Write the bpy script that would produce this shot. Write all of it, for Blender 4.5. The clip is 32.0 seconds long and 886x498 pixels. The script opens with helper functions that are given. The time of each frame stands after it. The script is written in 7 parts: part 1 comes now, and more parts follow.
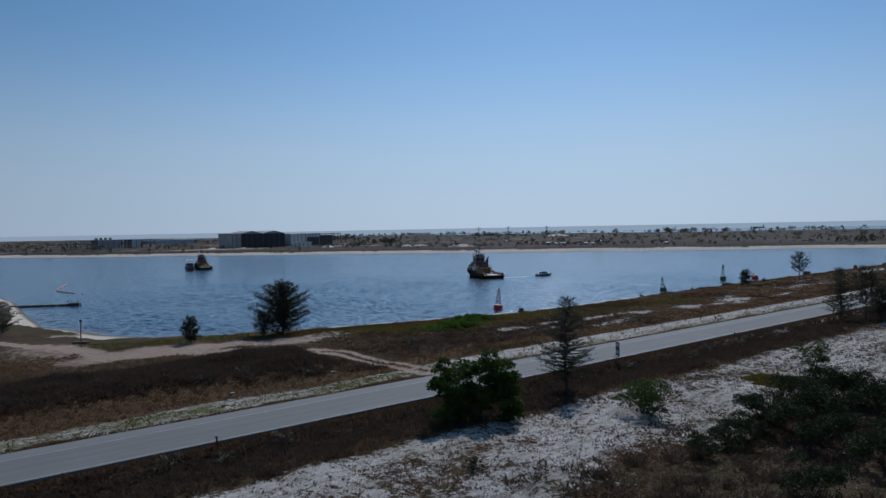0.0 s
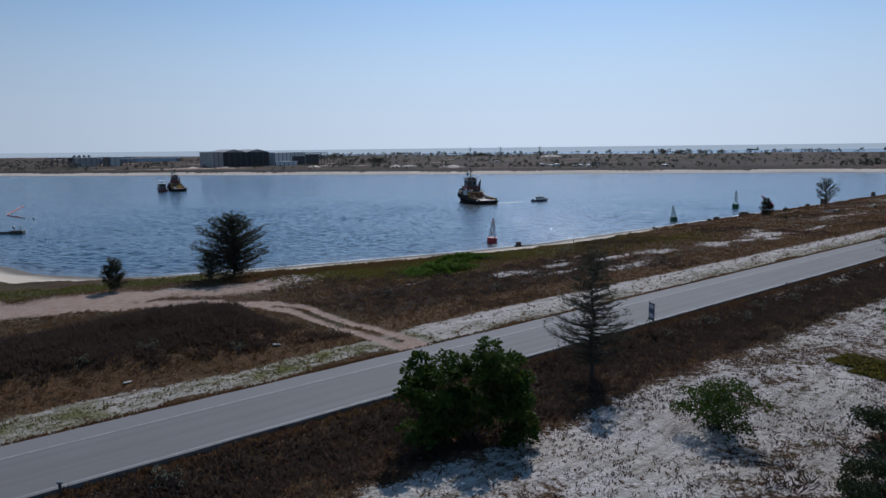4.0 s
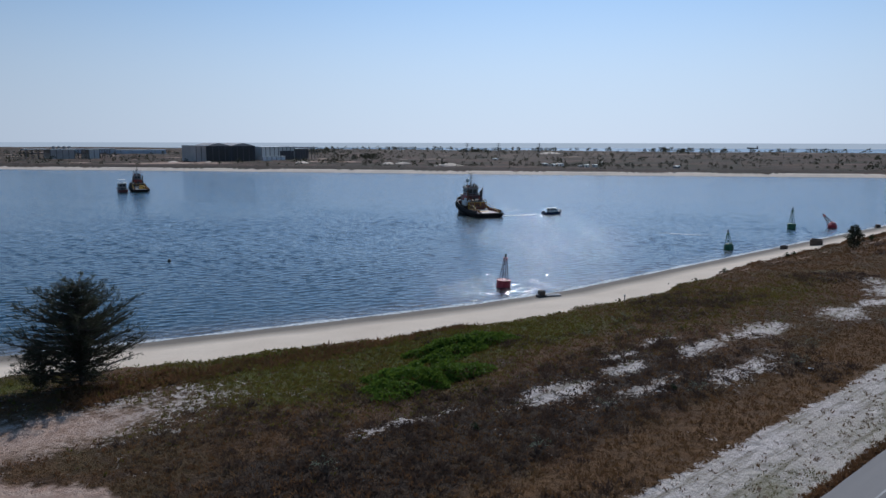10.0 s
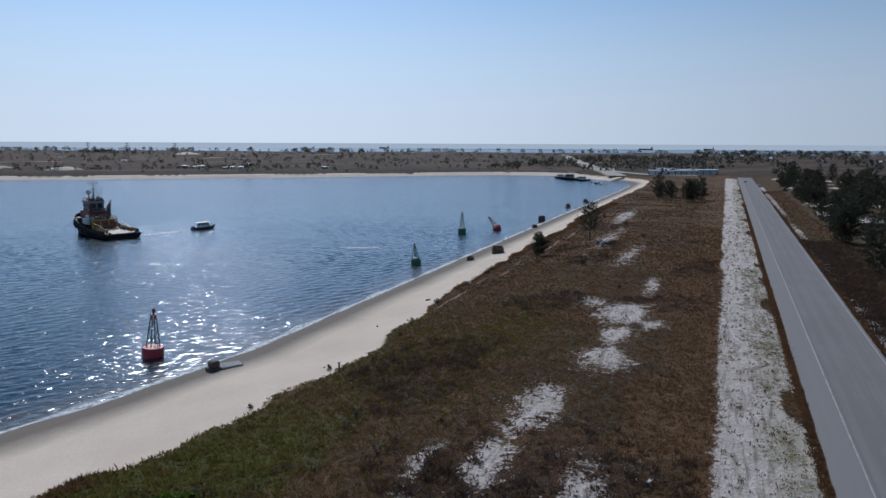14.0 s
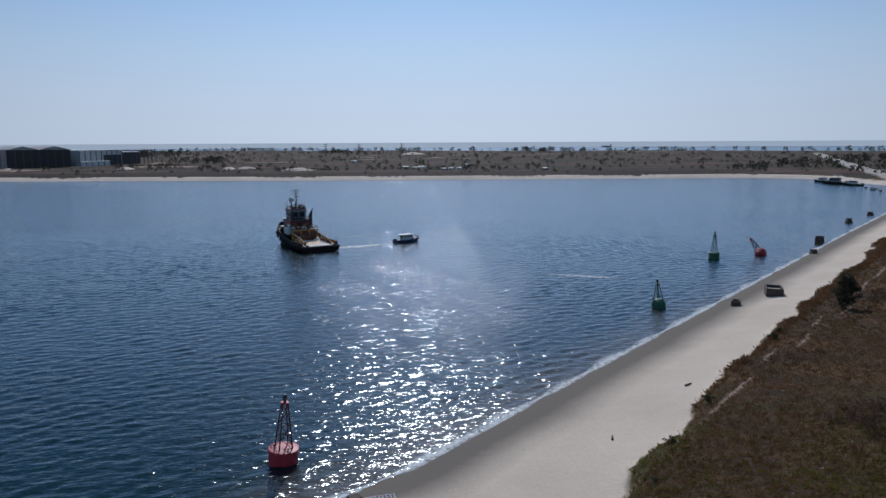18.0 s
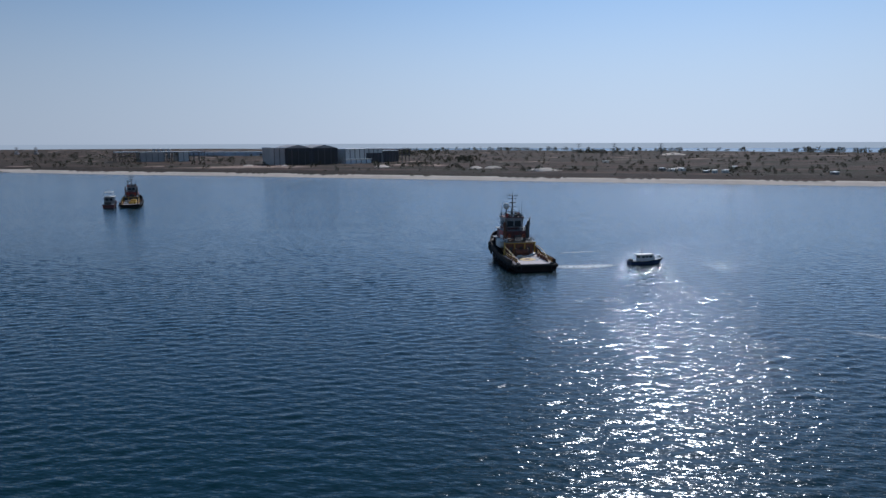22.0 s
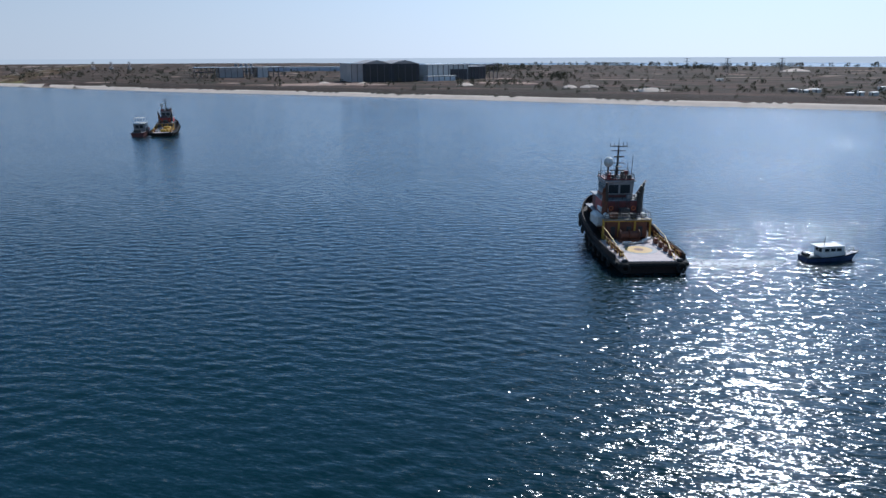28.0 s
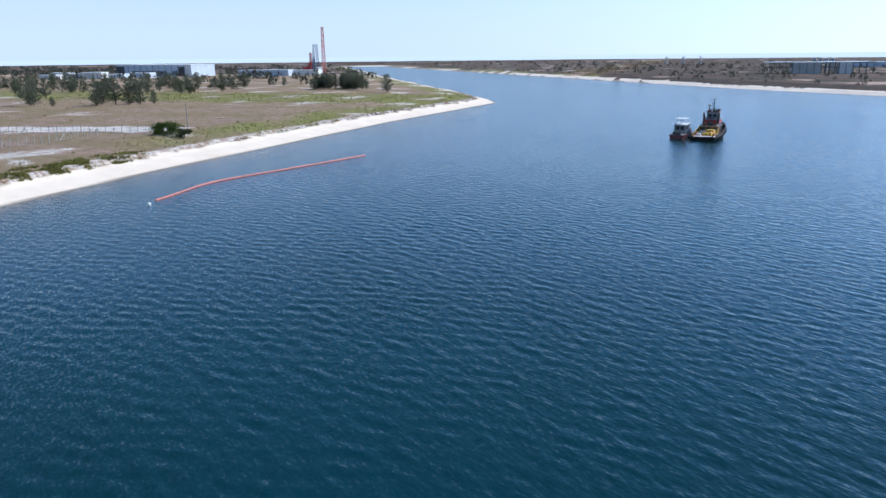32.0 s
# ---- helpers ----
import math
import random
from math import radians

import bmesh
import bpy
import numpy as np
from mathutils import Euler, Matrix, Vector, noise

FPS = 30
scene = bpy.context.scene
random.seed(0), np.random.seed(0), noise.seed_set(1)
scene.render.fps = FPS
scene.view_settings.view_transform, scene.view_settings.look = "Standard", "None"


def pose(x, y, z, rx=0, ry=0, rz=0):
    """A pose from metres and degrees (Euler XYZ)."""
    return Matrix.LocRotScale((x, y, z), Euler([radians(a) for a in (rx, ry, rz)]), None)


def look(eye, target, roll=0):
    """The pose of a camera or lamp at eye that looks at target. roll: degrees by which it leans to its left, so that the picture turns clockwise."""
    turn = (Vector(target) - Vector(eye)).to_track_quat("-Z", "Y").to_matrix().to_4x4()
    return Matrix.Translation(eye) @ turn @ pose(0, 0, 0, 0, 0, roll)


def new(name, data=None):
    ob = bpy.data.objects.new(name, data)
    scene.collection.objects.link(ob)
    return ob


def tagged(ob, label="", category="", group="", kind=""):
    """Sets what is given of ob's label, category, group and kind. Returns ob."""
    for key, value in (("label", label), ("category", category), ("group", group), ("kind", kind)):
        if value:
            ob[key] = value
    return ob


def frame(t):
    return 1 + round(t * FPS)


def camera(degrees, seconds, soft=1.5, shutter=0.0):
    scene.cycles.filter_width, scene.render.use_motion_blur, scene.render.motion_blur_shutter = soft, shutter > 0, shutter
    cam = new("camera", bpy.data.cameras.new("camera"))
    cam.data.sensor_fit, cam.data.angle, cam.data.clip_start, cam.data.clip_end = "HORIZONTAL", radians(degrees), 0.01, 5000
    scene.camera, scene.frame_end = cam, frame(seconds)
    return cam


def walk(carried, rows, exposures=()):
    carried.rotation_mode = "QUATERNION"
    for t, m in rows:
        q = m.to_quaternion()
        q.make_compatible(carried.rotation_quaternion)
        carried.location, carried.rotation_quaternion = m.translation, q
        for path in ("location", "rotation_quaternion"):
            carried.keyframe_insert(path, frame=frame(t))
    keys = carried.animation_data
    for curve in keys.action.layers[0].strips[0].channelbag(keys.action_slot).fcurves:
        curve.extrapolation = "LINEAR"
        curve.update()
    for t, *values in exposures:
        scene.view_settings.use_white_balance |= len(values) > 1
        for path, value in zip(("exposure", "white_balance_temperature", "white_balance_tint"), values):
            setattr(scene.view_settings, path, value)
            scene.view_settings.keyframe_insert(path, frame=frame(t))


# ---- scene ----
cam = camera(63.9, 32.0)
PATH = [
    (0, (-0.002, -0.031, 26.596), (-0.002, 1.968, 26.541), -1.1),
    (0.5, (-0.032, 3.128, 26.737), (-0.025, 5.127, 26.68), -1.0),
    (1, (0.076, 6.368, 26.849), (0.084, 8.367, 26.792), -1.0),
    (1.5, (0.153, 9.689, 26.912), (0.167, 11.688, 26.853), -0.9),
    (2, (0.385, 13.297, 26.953), (0.4, 15.296, 26.895), -0.9),
    (2.5, (0.528, 17.001, 26.983), (0.548, 19.0, 26.917), -0.9),
    (3, (0.76, 20.715, 27.012), (0.781, 22.708, 26.854), -0.7),
    (3.5, (0.978, 24.573, 27.048), (1.0, 26.555, 26.783), -0.7),
    (5.5, (1.301, 41.497, 27.126), (1.33, 43.476, 26.836), -0.5),
    (6, (1.386, 46.168, 27.394), (1.416, 48.146, 27.102), -0.4),
    (6.5, (1.474, 51.041, 28.099), (1.506, 53.019, 27.808), -0.4),
    (7, (1.576, 56.075, 29.024), (1.61, 58.053, 28.734), -0.4),
    (7.5, (1.676, 61.019, 29.736), (1.711, 62.998, 29.446), -0.3),
    (8, (1.841, 65.686, 30.072), (1.876, 67.664, 29.781), -0.1),
    (8.5, (1.958, 70.239, 30.118), (1.993, 72.217, 29.826), -0.1),
    (9, (1.979, 74.743, 30.153), (2.016, 76.721, 29.861), -0.1),
    (9.5, (2.002, 79.351, 30.307), (2.039, 81.329, 30.013), -0.0),
    (10, (1.99, 84.128, 30.371), (2.027, 86.105, 30.076), 0.1),
    (10.5, (2.036, 89.0, 30.365), (2.074, 90.978, 30.069), 0.1),
    (11, (2.188, 93.838, 30.352), (2.257, 95.815, 30.056), 0.2),
    (11.5, (2.176, 98.684, 30.381), (2.557, 100.624, 30.086), 0.5),
    (12, (2.121, 103.606, 30.46), (2.79, 105.467, 30.165), 0.5),
    (12.5, (2.383, 108.584, 30.541), (3.192, 110.389, 30.248), 0.5),
    (13, (3.026, 113.683, 30.727), (3.962, 115.426, 30.434), 0.5),
    (13.5, (4.089, 118.836, 30.984), (5.056, 120.562, 30.691), 0.3),
    (15.5, (10.072, 138.435, 31.796), (11.04, 140.16, 31.501), 0.2),
    (16, (11.856, 143.331, 31.973), (12.768, 145.087, 31.678), 0.2),
    (16.5, (13.762, 148.161, 32.137), (14.595, 149.955, 31.84), 0.1),
    (17, (15.74, 152.91, 32.24), (16.435, 154.761, 31.942), -0.0),
    (17.5, (17.831, 157.611, 32.283), (18.344, 159.521, 31.985), -0.2),
    (18, (19.871, 162.371, 32.262), (20.273, 164.307, 31.965), -0.3),
    (18.5, (21.486, 166.839, 32.009), (21.889, 168.776, 31.711), -0.3),
    (19, (23.062, 171.38, 31.698), (23.465, 173.316, 31.403), -0.2),
    (19.5, (24.585, 176.339, 31.395), (24.885, 178.295, 31.102), -0.2),
    (20, (26.06, 181.693, 31.15), (26.073, 183.671, 30.856), -0.4),
    (20.5, (27.591, 187.056, 31.051), (27.344, 189.019, 30.758), -0.3),
    (21, (28.876, 192.285, 31.051), (28.579, 194.241, 30.758), -0.3),
    (21.5, (29.792, 197.37, 31.101), (29.494, 199.326, 30.807), -0.3),
    (22, (30.351, 202.349, 31.18), (30.055, 204.305, 30.886), -0.2),
    (22.5, (30.641, 207.251, 31.264), (30.346, 209.202, 30.934), -0.1),
    (23, (30.723, 212.13, 31.332), (30.432, 214.058, 30.884), -0.1),
    (23.5, (30.621, 216.972, 31.377), (30.332, 218.884, 30.867), -0.0),
    (24, (30.367, 221.808, 31.416), (30.079, 223.72, 30.905), 0.0),
    (24.5, (29.933, 226.659, 31.459), (29.645, 228.571, 30.947), 0.0),
    (25, (29.343, 231.561, 31.514), (29.104, 233.48, 31.004), 0.1),
    (25.5, (28.691, 236.573, 31.591), (28.556, 238.502, 31.081), 0.1),
    (27.5, (26.3, 258.679, 32.503), (26.171, 260.607, 31.985), 0.1),
    (28, (24.913, 264.816, 32.483), (24.382, 266.673, 31.963), -0.2),
    (28.5, (23.382, 270.981, 32.406), (22.443, 272.669, 31.886), -0.4),
    (29, (21.643, 277.067, 32.303), (20.397, 278.544, 31.784), -0.5),
    (29.5, (19.581, 282.704, 32.224), (18.116, 283.963, 31.704), -0.7),
    (30, (17.164, 287.544, 32.178), (15.597, 288.672, 31.658), -0.7),
    (30.5, (14.415, 291.706, 32.174), (12.777, 292.728, 31.653), -0.7),
    (31, (11.393, 295.338, 32.178), (9.744, 296.342, 31.656), -0.6),
    (31.5, (8.096, 298.744, 32.207), (6.447, 299.747, 31.683), -0.6),
    (32, (4.588, 302.204, 32.272), (2.938, 303.206, 31.748), -0.6),
]
walk(cam, [(t, look(eye, target, roll)) for t, eye, target, roll in PATH],
     exposures=[(0.0, -0.68, 5480, 7), (2.5, -0.68, 5480, 7), (3.5, -0.5, 5650, 11), (5.5, -0.3, 5750, 11), (13.0, -0.3, 5750, 11), (19.0, -0.5, 5700, 12), (22.5, -0.42, 5650, 12), (24.0, -0.1, 5700, 11), (28.0, 0.05, 5700, 11), (29.0, 0.4, 5600, 11), (30.0, 0.68, 5550, 10), (32.0, 0.76, 5450, 10)])

# ---------------------------------------------------------------- light
SUN_AZ, SUN_EL = radians(11.0), radians(40.0)
world = bpy.data.worlds.new("world")
scene.world = world
world.use_nodes = True
wn = world.node_tree
wn.nodes.clear()
sky = wn.nodes.new("ShaderNodeTexSky")
sky.sky_type, sky.sun_disc = "NISHITA", False
sky.sun_elevation, sky.sun_rotation = SUN_EL, SUN_AZ
sky.altitude, sky.air_density, sky.dust_density, sky.ozone_density = 10, 1.0, 0.2, 2.6
bg = wn.nodes.new("ShaderNodeBackground")
bg.inputs["Strength"].default_value = 0.085
wout = wn.nodes.new("ShaderNodeOutputWorld")
# a thin even haze lifts the clear sky
haze = wn.nodes.new("ShaderNodeMix")
haze.data_type, haze.blend_type = "RGBA", "ADD"
haze.inputs["Factor"].default_value = 1.0
haze.inputs["B"].default_value = (0.60, 1.58, 2.60, 1)
wn.links.new(sky.outputs[0], haze.inputs["A"])
# sea haze pales the sky towards the horizon
coord = wn.nodes.new("ShaderNodeTexCoord")
split = wn.nodes.new("ShaderNodeSeparateXYZ")
low = wn.nodes.new("ShaderNodeMapRange")
low.interpolation_type = "SMOOTHERSTEP"
low.inputs["From Min"].default_value, low.inputs["From Max"].default_value = -0.02, 0.32
low.inputs["To Min"].default_value, low.inputs["To Max"].default_value = 0.88, 0.0
pale = wn.nodes.new("ShaderNodeMix")
pale.data_type = "RGBA"
pale.inputs["B"].default_value = (8.5, 9.5, 10.7, 1)
wn.links.new(coord.outputs["Generated"], split.inputs[0])
wn.links.new(split.outputs["Z"], low.inputs["Value"])
wn.links.new(low.outputs[0], pale.inputs["Factor"])
wn.links.new(haze.outputs["Result"], pale.inputs["A"])
# the sky is brightest over the sun's bearing and falls off to either side
bearing = wn.nodes.new("ShaderNodeVectorMath")
bearing.operation = "DOT_PRODUCT"
bearing.inputs[1].default_value = (math.sin(SUN_AZ), math.cos(SUN_AZ), 0)
wn.links.new(coord.outputs["Generated"], bearing.inputs[0])
glow = wn.nodes.new("ShaderNodeMath")
glow.operation, glow.use_clamp = "MULTIPLY", True
wn.links.new(bearing.outputs["Value"], glow.inputs[0])
glow.inputs[1].default_value = 1.0
cubed = wn.nodes.new("ShaderNodeMath")
cubed.operation = "POWER"
cubed.inputs[1].default_value = 3.0
wn.links.new(glow.outputs[0], cubed.inputs[0])
fall = wn.nodes.new("ShaderNodeMath")
fall.operation = "MULTIPLY_ADD"
fall.inputs[1].default_value, fall.inputs[2].default_value = 0.43, 0.61
wn.links.new(cubed.outputs[0], fall.inputs[0])
shade = wn.nodes.new("ShaderNodeVectorMath")
shade.operation = "SCALE"
wn.links.new(pale.outputs["Result"], shade.inputs[0])
wn.links.new(fall.outputs[0], shade.inputs["Scale"])
wn.links.new(shade.outputs[0], bg.inputs[0])
wn.links.new(bg.outputs[0], wout.inputs[0])
sun_data = bpy.data.lights.new("sun", "SUN")
sun_data.energy, sun_data.angle, sun_data.color = 3.6, radians(0.53), (1.0, 0.95, 0.87)
sun = new("sun", sun_data)
to_sun = Vector((math.sin(SUN_AZ) * math.cos(SUN_EL), math.cos(SUN_AZ) * math.cos(SUN_EL), math.sin(SUN_EL)))
sun.matrix_world = look(to_sun * 500, (0, 0, 0))


# ---------------------------------------------------------------- materials
def mat(name):
    m = bpy.data.materials.new(name)
    m.use_nodes = True
    nt = m.node_tree
    return m, nt, nt.nodes["Principled BSDF"]


def node(nt, kind, **kw):
    n = nt.nodes.new(kind)
    for k, v in kw.items():
        n.inputs[k].default_value = v
    return n


def noise_tex(nt, scale, detail=4, rough=0.6, vec=None):
    n = node(nt, "ShaderNodeTexNoise", Scale=scale, Detail=detail, Roughness=rough)
    if vec is not None:
        nt.links.new(vec, n.inputs["Vector"])
    return n.outputs["Fac"]


def ramp(nt, fac, lo, hi):
    n = node(nt, "ShaderNodeMapRange")
    n.inputs["From Min"].default_value, n.inputs["From Max"].default_value = lo, hi
    nt.links.new(fac, n.inputs["Value"])
    return n.outputs["Result"]


def mixc(nt, fac, a, b):
    n = nt.nodes.new("ShaderNodeMix")
    n.data_type = "RGBA"
    for sock, v in ((n.inputs["Factor"], fac), (n.inputs["A"], a), (n.inputs["B"], b)):
        if isinstance(v, (tuple, list)):
            sock.default_value = (*v, 1)
        elif isinstance(v, (int, float)):
            sock.default_value = v
        else:
            nt.links.new(v, sock)
    return n.outputs["Result"]


def math_node(nt, op, a, b):
    n = nt.nodes.new("ShaderNodeMath")
    n.operation = op
    for i, v in enumerate((a, b)):
        if isinstance(v, (int, float)):
            n.inputs[i].default_value = v
        else:
            nt.links.new(v, n.inputs[i])
    return n.outputs[0]


def position(nt):
    return nt.nodes.new("ShaderNodeNewGeometry").outputs["Position"]


def bump(nt, bsdf, height, strength, dist):
    n = node(nt, "ShaderNodeBump", Strength=strength, Distance=dist)
    nt.links.new(height, n.inputs["Height"])
    nt.links.new(n.outputs[0], bsdf.inputs["Normal"])


def plain(name, a, b=None, rough=0.6, metal=0.0, scale=1.5, bumpy=0.0, own=False, spec=0.5):
    """A worn surface: two tones mixed by noise at two sizes, and a little relief."""
    m, nt, p = mat(name)
    b = b or tuple(c * 0.6 for c in a)
    if own:
        vec = nt.nodes.new("ShaderNodeTexCoord").outputs["Object"]
    else:
        vec = position(nt)
    big = noise_tex(nt, scale, 5, 0.65, vec)
    small = noise_tex(nt, scale * 9, 3, 0.6, vec)
    f = math_node(nt, "ADD", math_node(nt, "MULTIPLY", big, 0.7), math_node(nt, "MULTIPLY", small, 0.3))
    nt.links.new(mixc(nt, ramp(nt, f, 0.38, 0.62), a, b), p.inputs["Base Color"])
    p.inputs["Roughness"].default_value, p.inputs["Metallic"].default_value = rough, metal
    p.inputs["Specular IOR Level"].default_value = spec
    if bumpy:
        bump(nt, p, small, bumpy, 0.05)
    return m


def leafy(name, a, b, trans=0.25, patch=0.5, own=0.6):
    """Foliage: two greens varied from clump to clump, with some light let through."""
    m, nt, p = mat(name)
    rnd = nt.nodes.new("ShaderNodeNewGeometry").outputs["Random Per Island"]
    big = ramp(nt, noise_tex(nt, patch, 4, 0.6, position(nt)), 0.35, 0.65)
    f = math_node(nt, "ADD", math_node(nt, "MULTIPLY", rnd, own), math_node(nt, "MULTIPLY", big, 1 - own))
    col = mixc(nt, f, a, b)
    nt.links.new(col, p.inputs["Base Color"])
    p.inputs["Roughness"].default_value = 0.7
    p.inputs["Specular IOR Level"].default_value = 0.15
    tr = nt.nodes.new("ShaderNodeBsdfTranslucent")
    nt.links.new(col, tr.inputs["Color"])
    ms = node(nt, "ShaderNodeMixShader", Fac=trans)
    nt.links.new(p.outputs[0], ms.inputs[1])
    nt.links.new(tr.outputs[0], ms.inputs[2])
    nt.links.new(ms.outputs[0], nt.nodes["Material Output"].inputs["Surface"])
    return m


def water_material():
    """Sea water: a dark green body under a sky-reflecting skin; wind ripples tilt the facets of the modelled waves."""
    m, nt, p = mat("sea_water")
    vec = position(nt)
    patch = noise_tex(nt, 0.012, 4, 0.6, vec)
    body = nt.nodes.new("ShaderNodeBsdfDiffuse")
    # the sandy bed shows through the shallows along the beach
    shoal = nt.nodes.new("ShaderNodeAttribute")
    shoal.attribute_name = "shallow"
    deep = mixc(nt, ramp(nt, patch, 0.35, 0.65), (0.001, 0.0160, 0.0165), (0.002, 0.0210, 0.0270))
    nt.links.new(mixc(nt, shoal.outputs["Fac"], deep, (0.085, 0.070, 0.052)), body.inputs["Color"])
    skin = node(nt, "ShaderNodeBsdfGlossy", Roughness=0.12, Color=(0.88, 0.93, 1.0, 1))
    calm = node(nt, "ShaderNodeMapRange")
    calm.inputs["From Min"].default_value, calm.inputs["From Max"].default_value = 0.35, 0.65
    calm.inputs["To Min"].default_value, calm.inputs["To Max"].default_value = 0.75, 1.15
    drift = nt.nodes.new("ShaderNodeMapping")
    drift.inputs["Scale"].default_value = (0.4, 1.0, 1.0)
    nt.links.new(vec, drift.inputs["Vector"])
    nt.links.new(noise_tex(nt, 0.02, 5, 0.6, drift.outputs[0]), calm.inputs["Value"])
    total = None
    for size, slope_x, slope_y, turn in ((1.1, 0.26, 0.40, 10), (3.2, 0.62, 0.60, -8), (8.0, 0.42, 0.40, 20)):
        mp = nt.nodes.new("ShaderNodeMapping")
        mp.inputs["Rotation"].default_value = (0, 0, radians(-turn))
        mp.inputs["Scale"].default_value = (0.4, 1.0, 1.0)
        nt.links.new(vec, mp.inputs["Vector"])
        n = node(nt, "ShaderNodeTexNoise", Scale=size, Detail=2.0, Roughness=0.5)
        nt.links.new(mp.outputs[0], n.inputs["Vector"])
        sub = nt.nodes.new("ShaderNodeVectorMath")
        sub.operation = "SUBTRACT"
        sub.inputs[1].default_value = (0.5, 0.515, 0.5)  # wavelets lean shorewards, with the swell
        nt.links.new(n.outputs["Color"], sub.inputs[0])
        mul = nt.nodes.new("ShaderNodeVectorMath")
        mul.operation = "MULTIPLY"
        mul.inputs[1].default_value = (slope_x, slope_y, 0)
        nt.links.new(sub.outputs[0], mul.inputs[0])
        if total is None:
            # the longest ripples stand in for the waves where the sheet is left flat
            flat = nt.nodes.new("ShaderNodeAttribute")
            flat.attribute_name = "flat"
            part_of = nt.nodes.new("ShaderNodeVectorMath")
            part_of.operation = "SCALE"
            nt.links.new(mul.outputs[0], part_of.inputs[0])
            nt.links.new(flat.outputs["Fac"], part_of.inputs["Scale"])
            total = part_of.outputs[0]
        else:
            add = nt.nodes.new("ShaderNodeVectorMath")
            nt.links.new(total, add.inputs[0])
            nt.links.new(mul.outputs[0], add.inputs[1])
            total = add.outputs[0]
    scale = nt.nodes.new("ShaderNodeVectorMath")
    scale.operation = "SCALE"
    nt.links.new(total, scale.inputs[0])
    nt.links.new(calm.outputs[0], scale.inputs["Scale"])
    # short wavelets riding on the modelled waves
    chop = nt.nodes.new("ShaderNodeMapping")
    chop.inputs["Rotation"].default_value = (0, 0, radians(-14))
    chop.inputs["Scale"].default_value = (0.45, 1.0, 1.0)
    nt.links.new(vec, chop.inputs["Vector"])
    riding = node(nt, "ShaderNodeBump", Strength=1.0, Distance=0.16)
    nt.links.new(noise_tex(nt, 0.95, 2, 0.5, chop.outputs[0]), riding.inputs["Height"])
    up = nt.nodes.new("ShaderNodeVectorMath")
    nt.links.new(riding.outputs[0], up.inputs[1])
    nt.links.new(scale.outputs[0], up.inputs[0])
    norm = nt.nodes.new("ShaderNodeVectorMath")
    norm.operation = "NORMALIZE"
    nt.links.new(up.outputs[0], norm.inputs[0])
    nt.links.new(norm.outputs[0], skin.inputs["Normal"])
    fresnel = node(nt, "ShaderNodeFresnel", IOR=1.33)
    half = nt.nodes.new("ShaderNodeVectorMath")
    half.operation = "MULTIPLY_ADD"
    half.inputs[1].default_value = (0.2, 0.2, 0.2)
    lift = nt.nodes.new("ShaderNodeVectorMath")
    lift.operation = "SCALE"
    lift.inputs["Scale"].default_value = 0.8
    nt.links.new(riding.outputs[0], lift.inputs[0])
    nt.links.new(lift.outputs[0], half.inputs[2])
    nt.links.new(norm.outputs[0], half.inputs[0])
    level = nt.nodes.new("ShaderNodeVectorMath")
    level.operation = "NORMALIZE"
    nt.links.new(half.outputs[0], level.inputs[0])
    nt.links.new(level.outputs[0], fresnel.inputs["Normal"])
    # steep wavelets hide each other at a low angle, so the skin never mirrors fully
    gloss = math_node(nt, "MINIMUM", math_node(nt, "MULTIPLY", fresnel.outputs[0], 1.15), 0.60)
    ms = nt.nodes.new("ShaderNodeMixShader")
    nt.links.new(gloss, ms.inputs[0])
    nt.links.new(body.outputs[0], ms.inputs[1])
    nt.links.new(skin.outputs[0], ms.inputs[2])
    nt.links.new(ms.outputs[0], nt.nodes["Material Output"].inputs["Surface"])
    nt.nodes.remove(p)
    return m


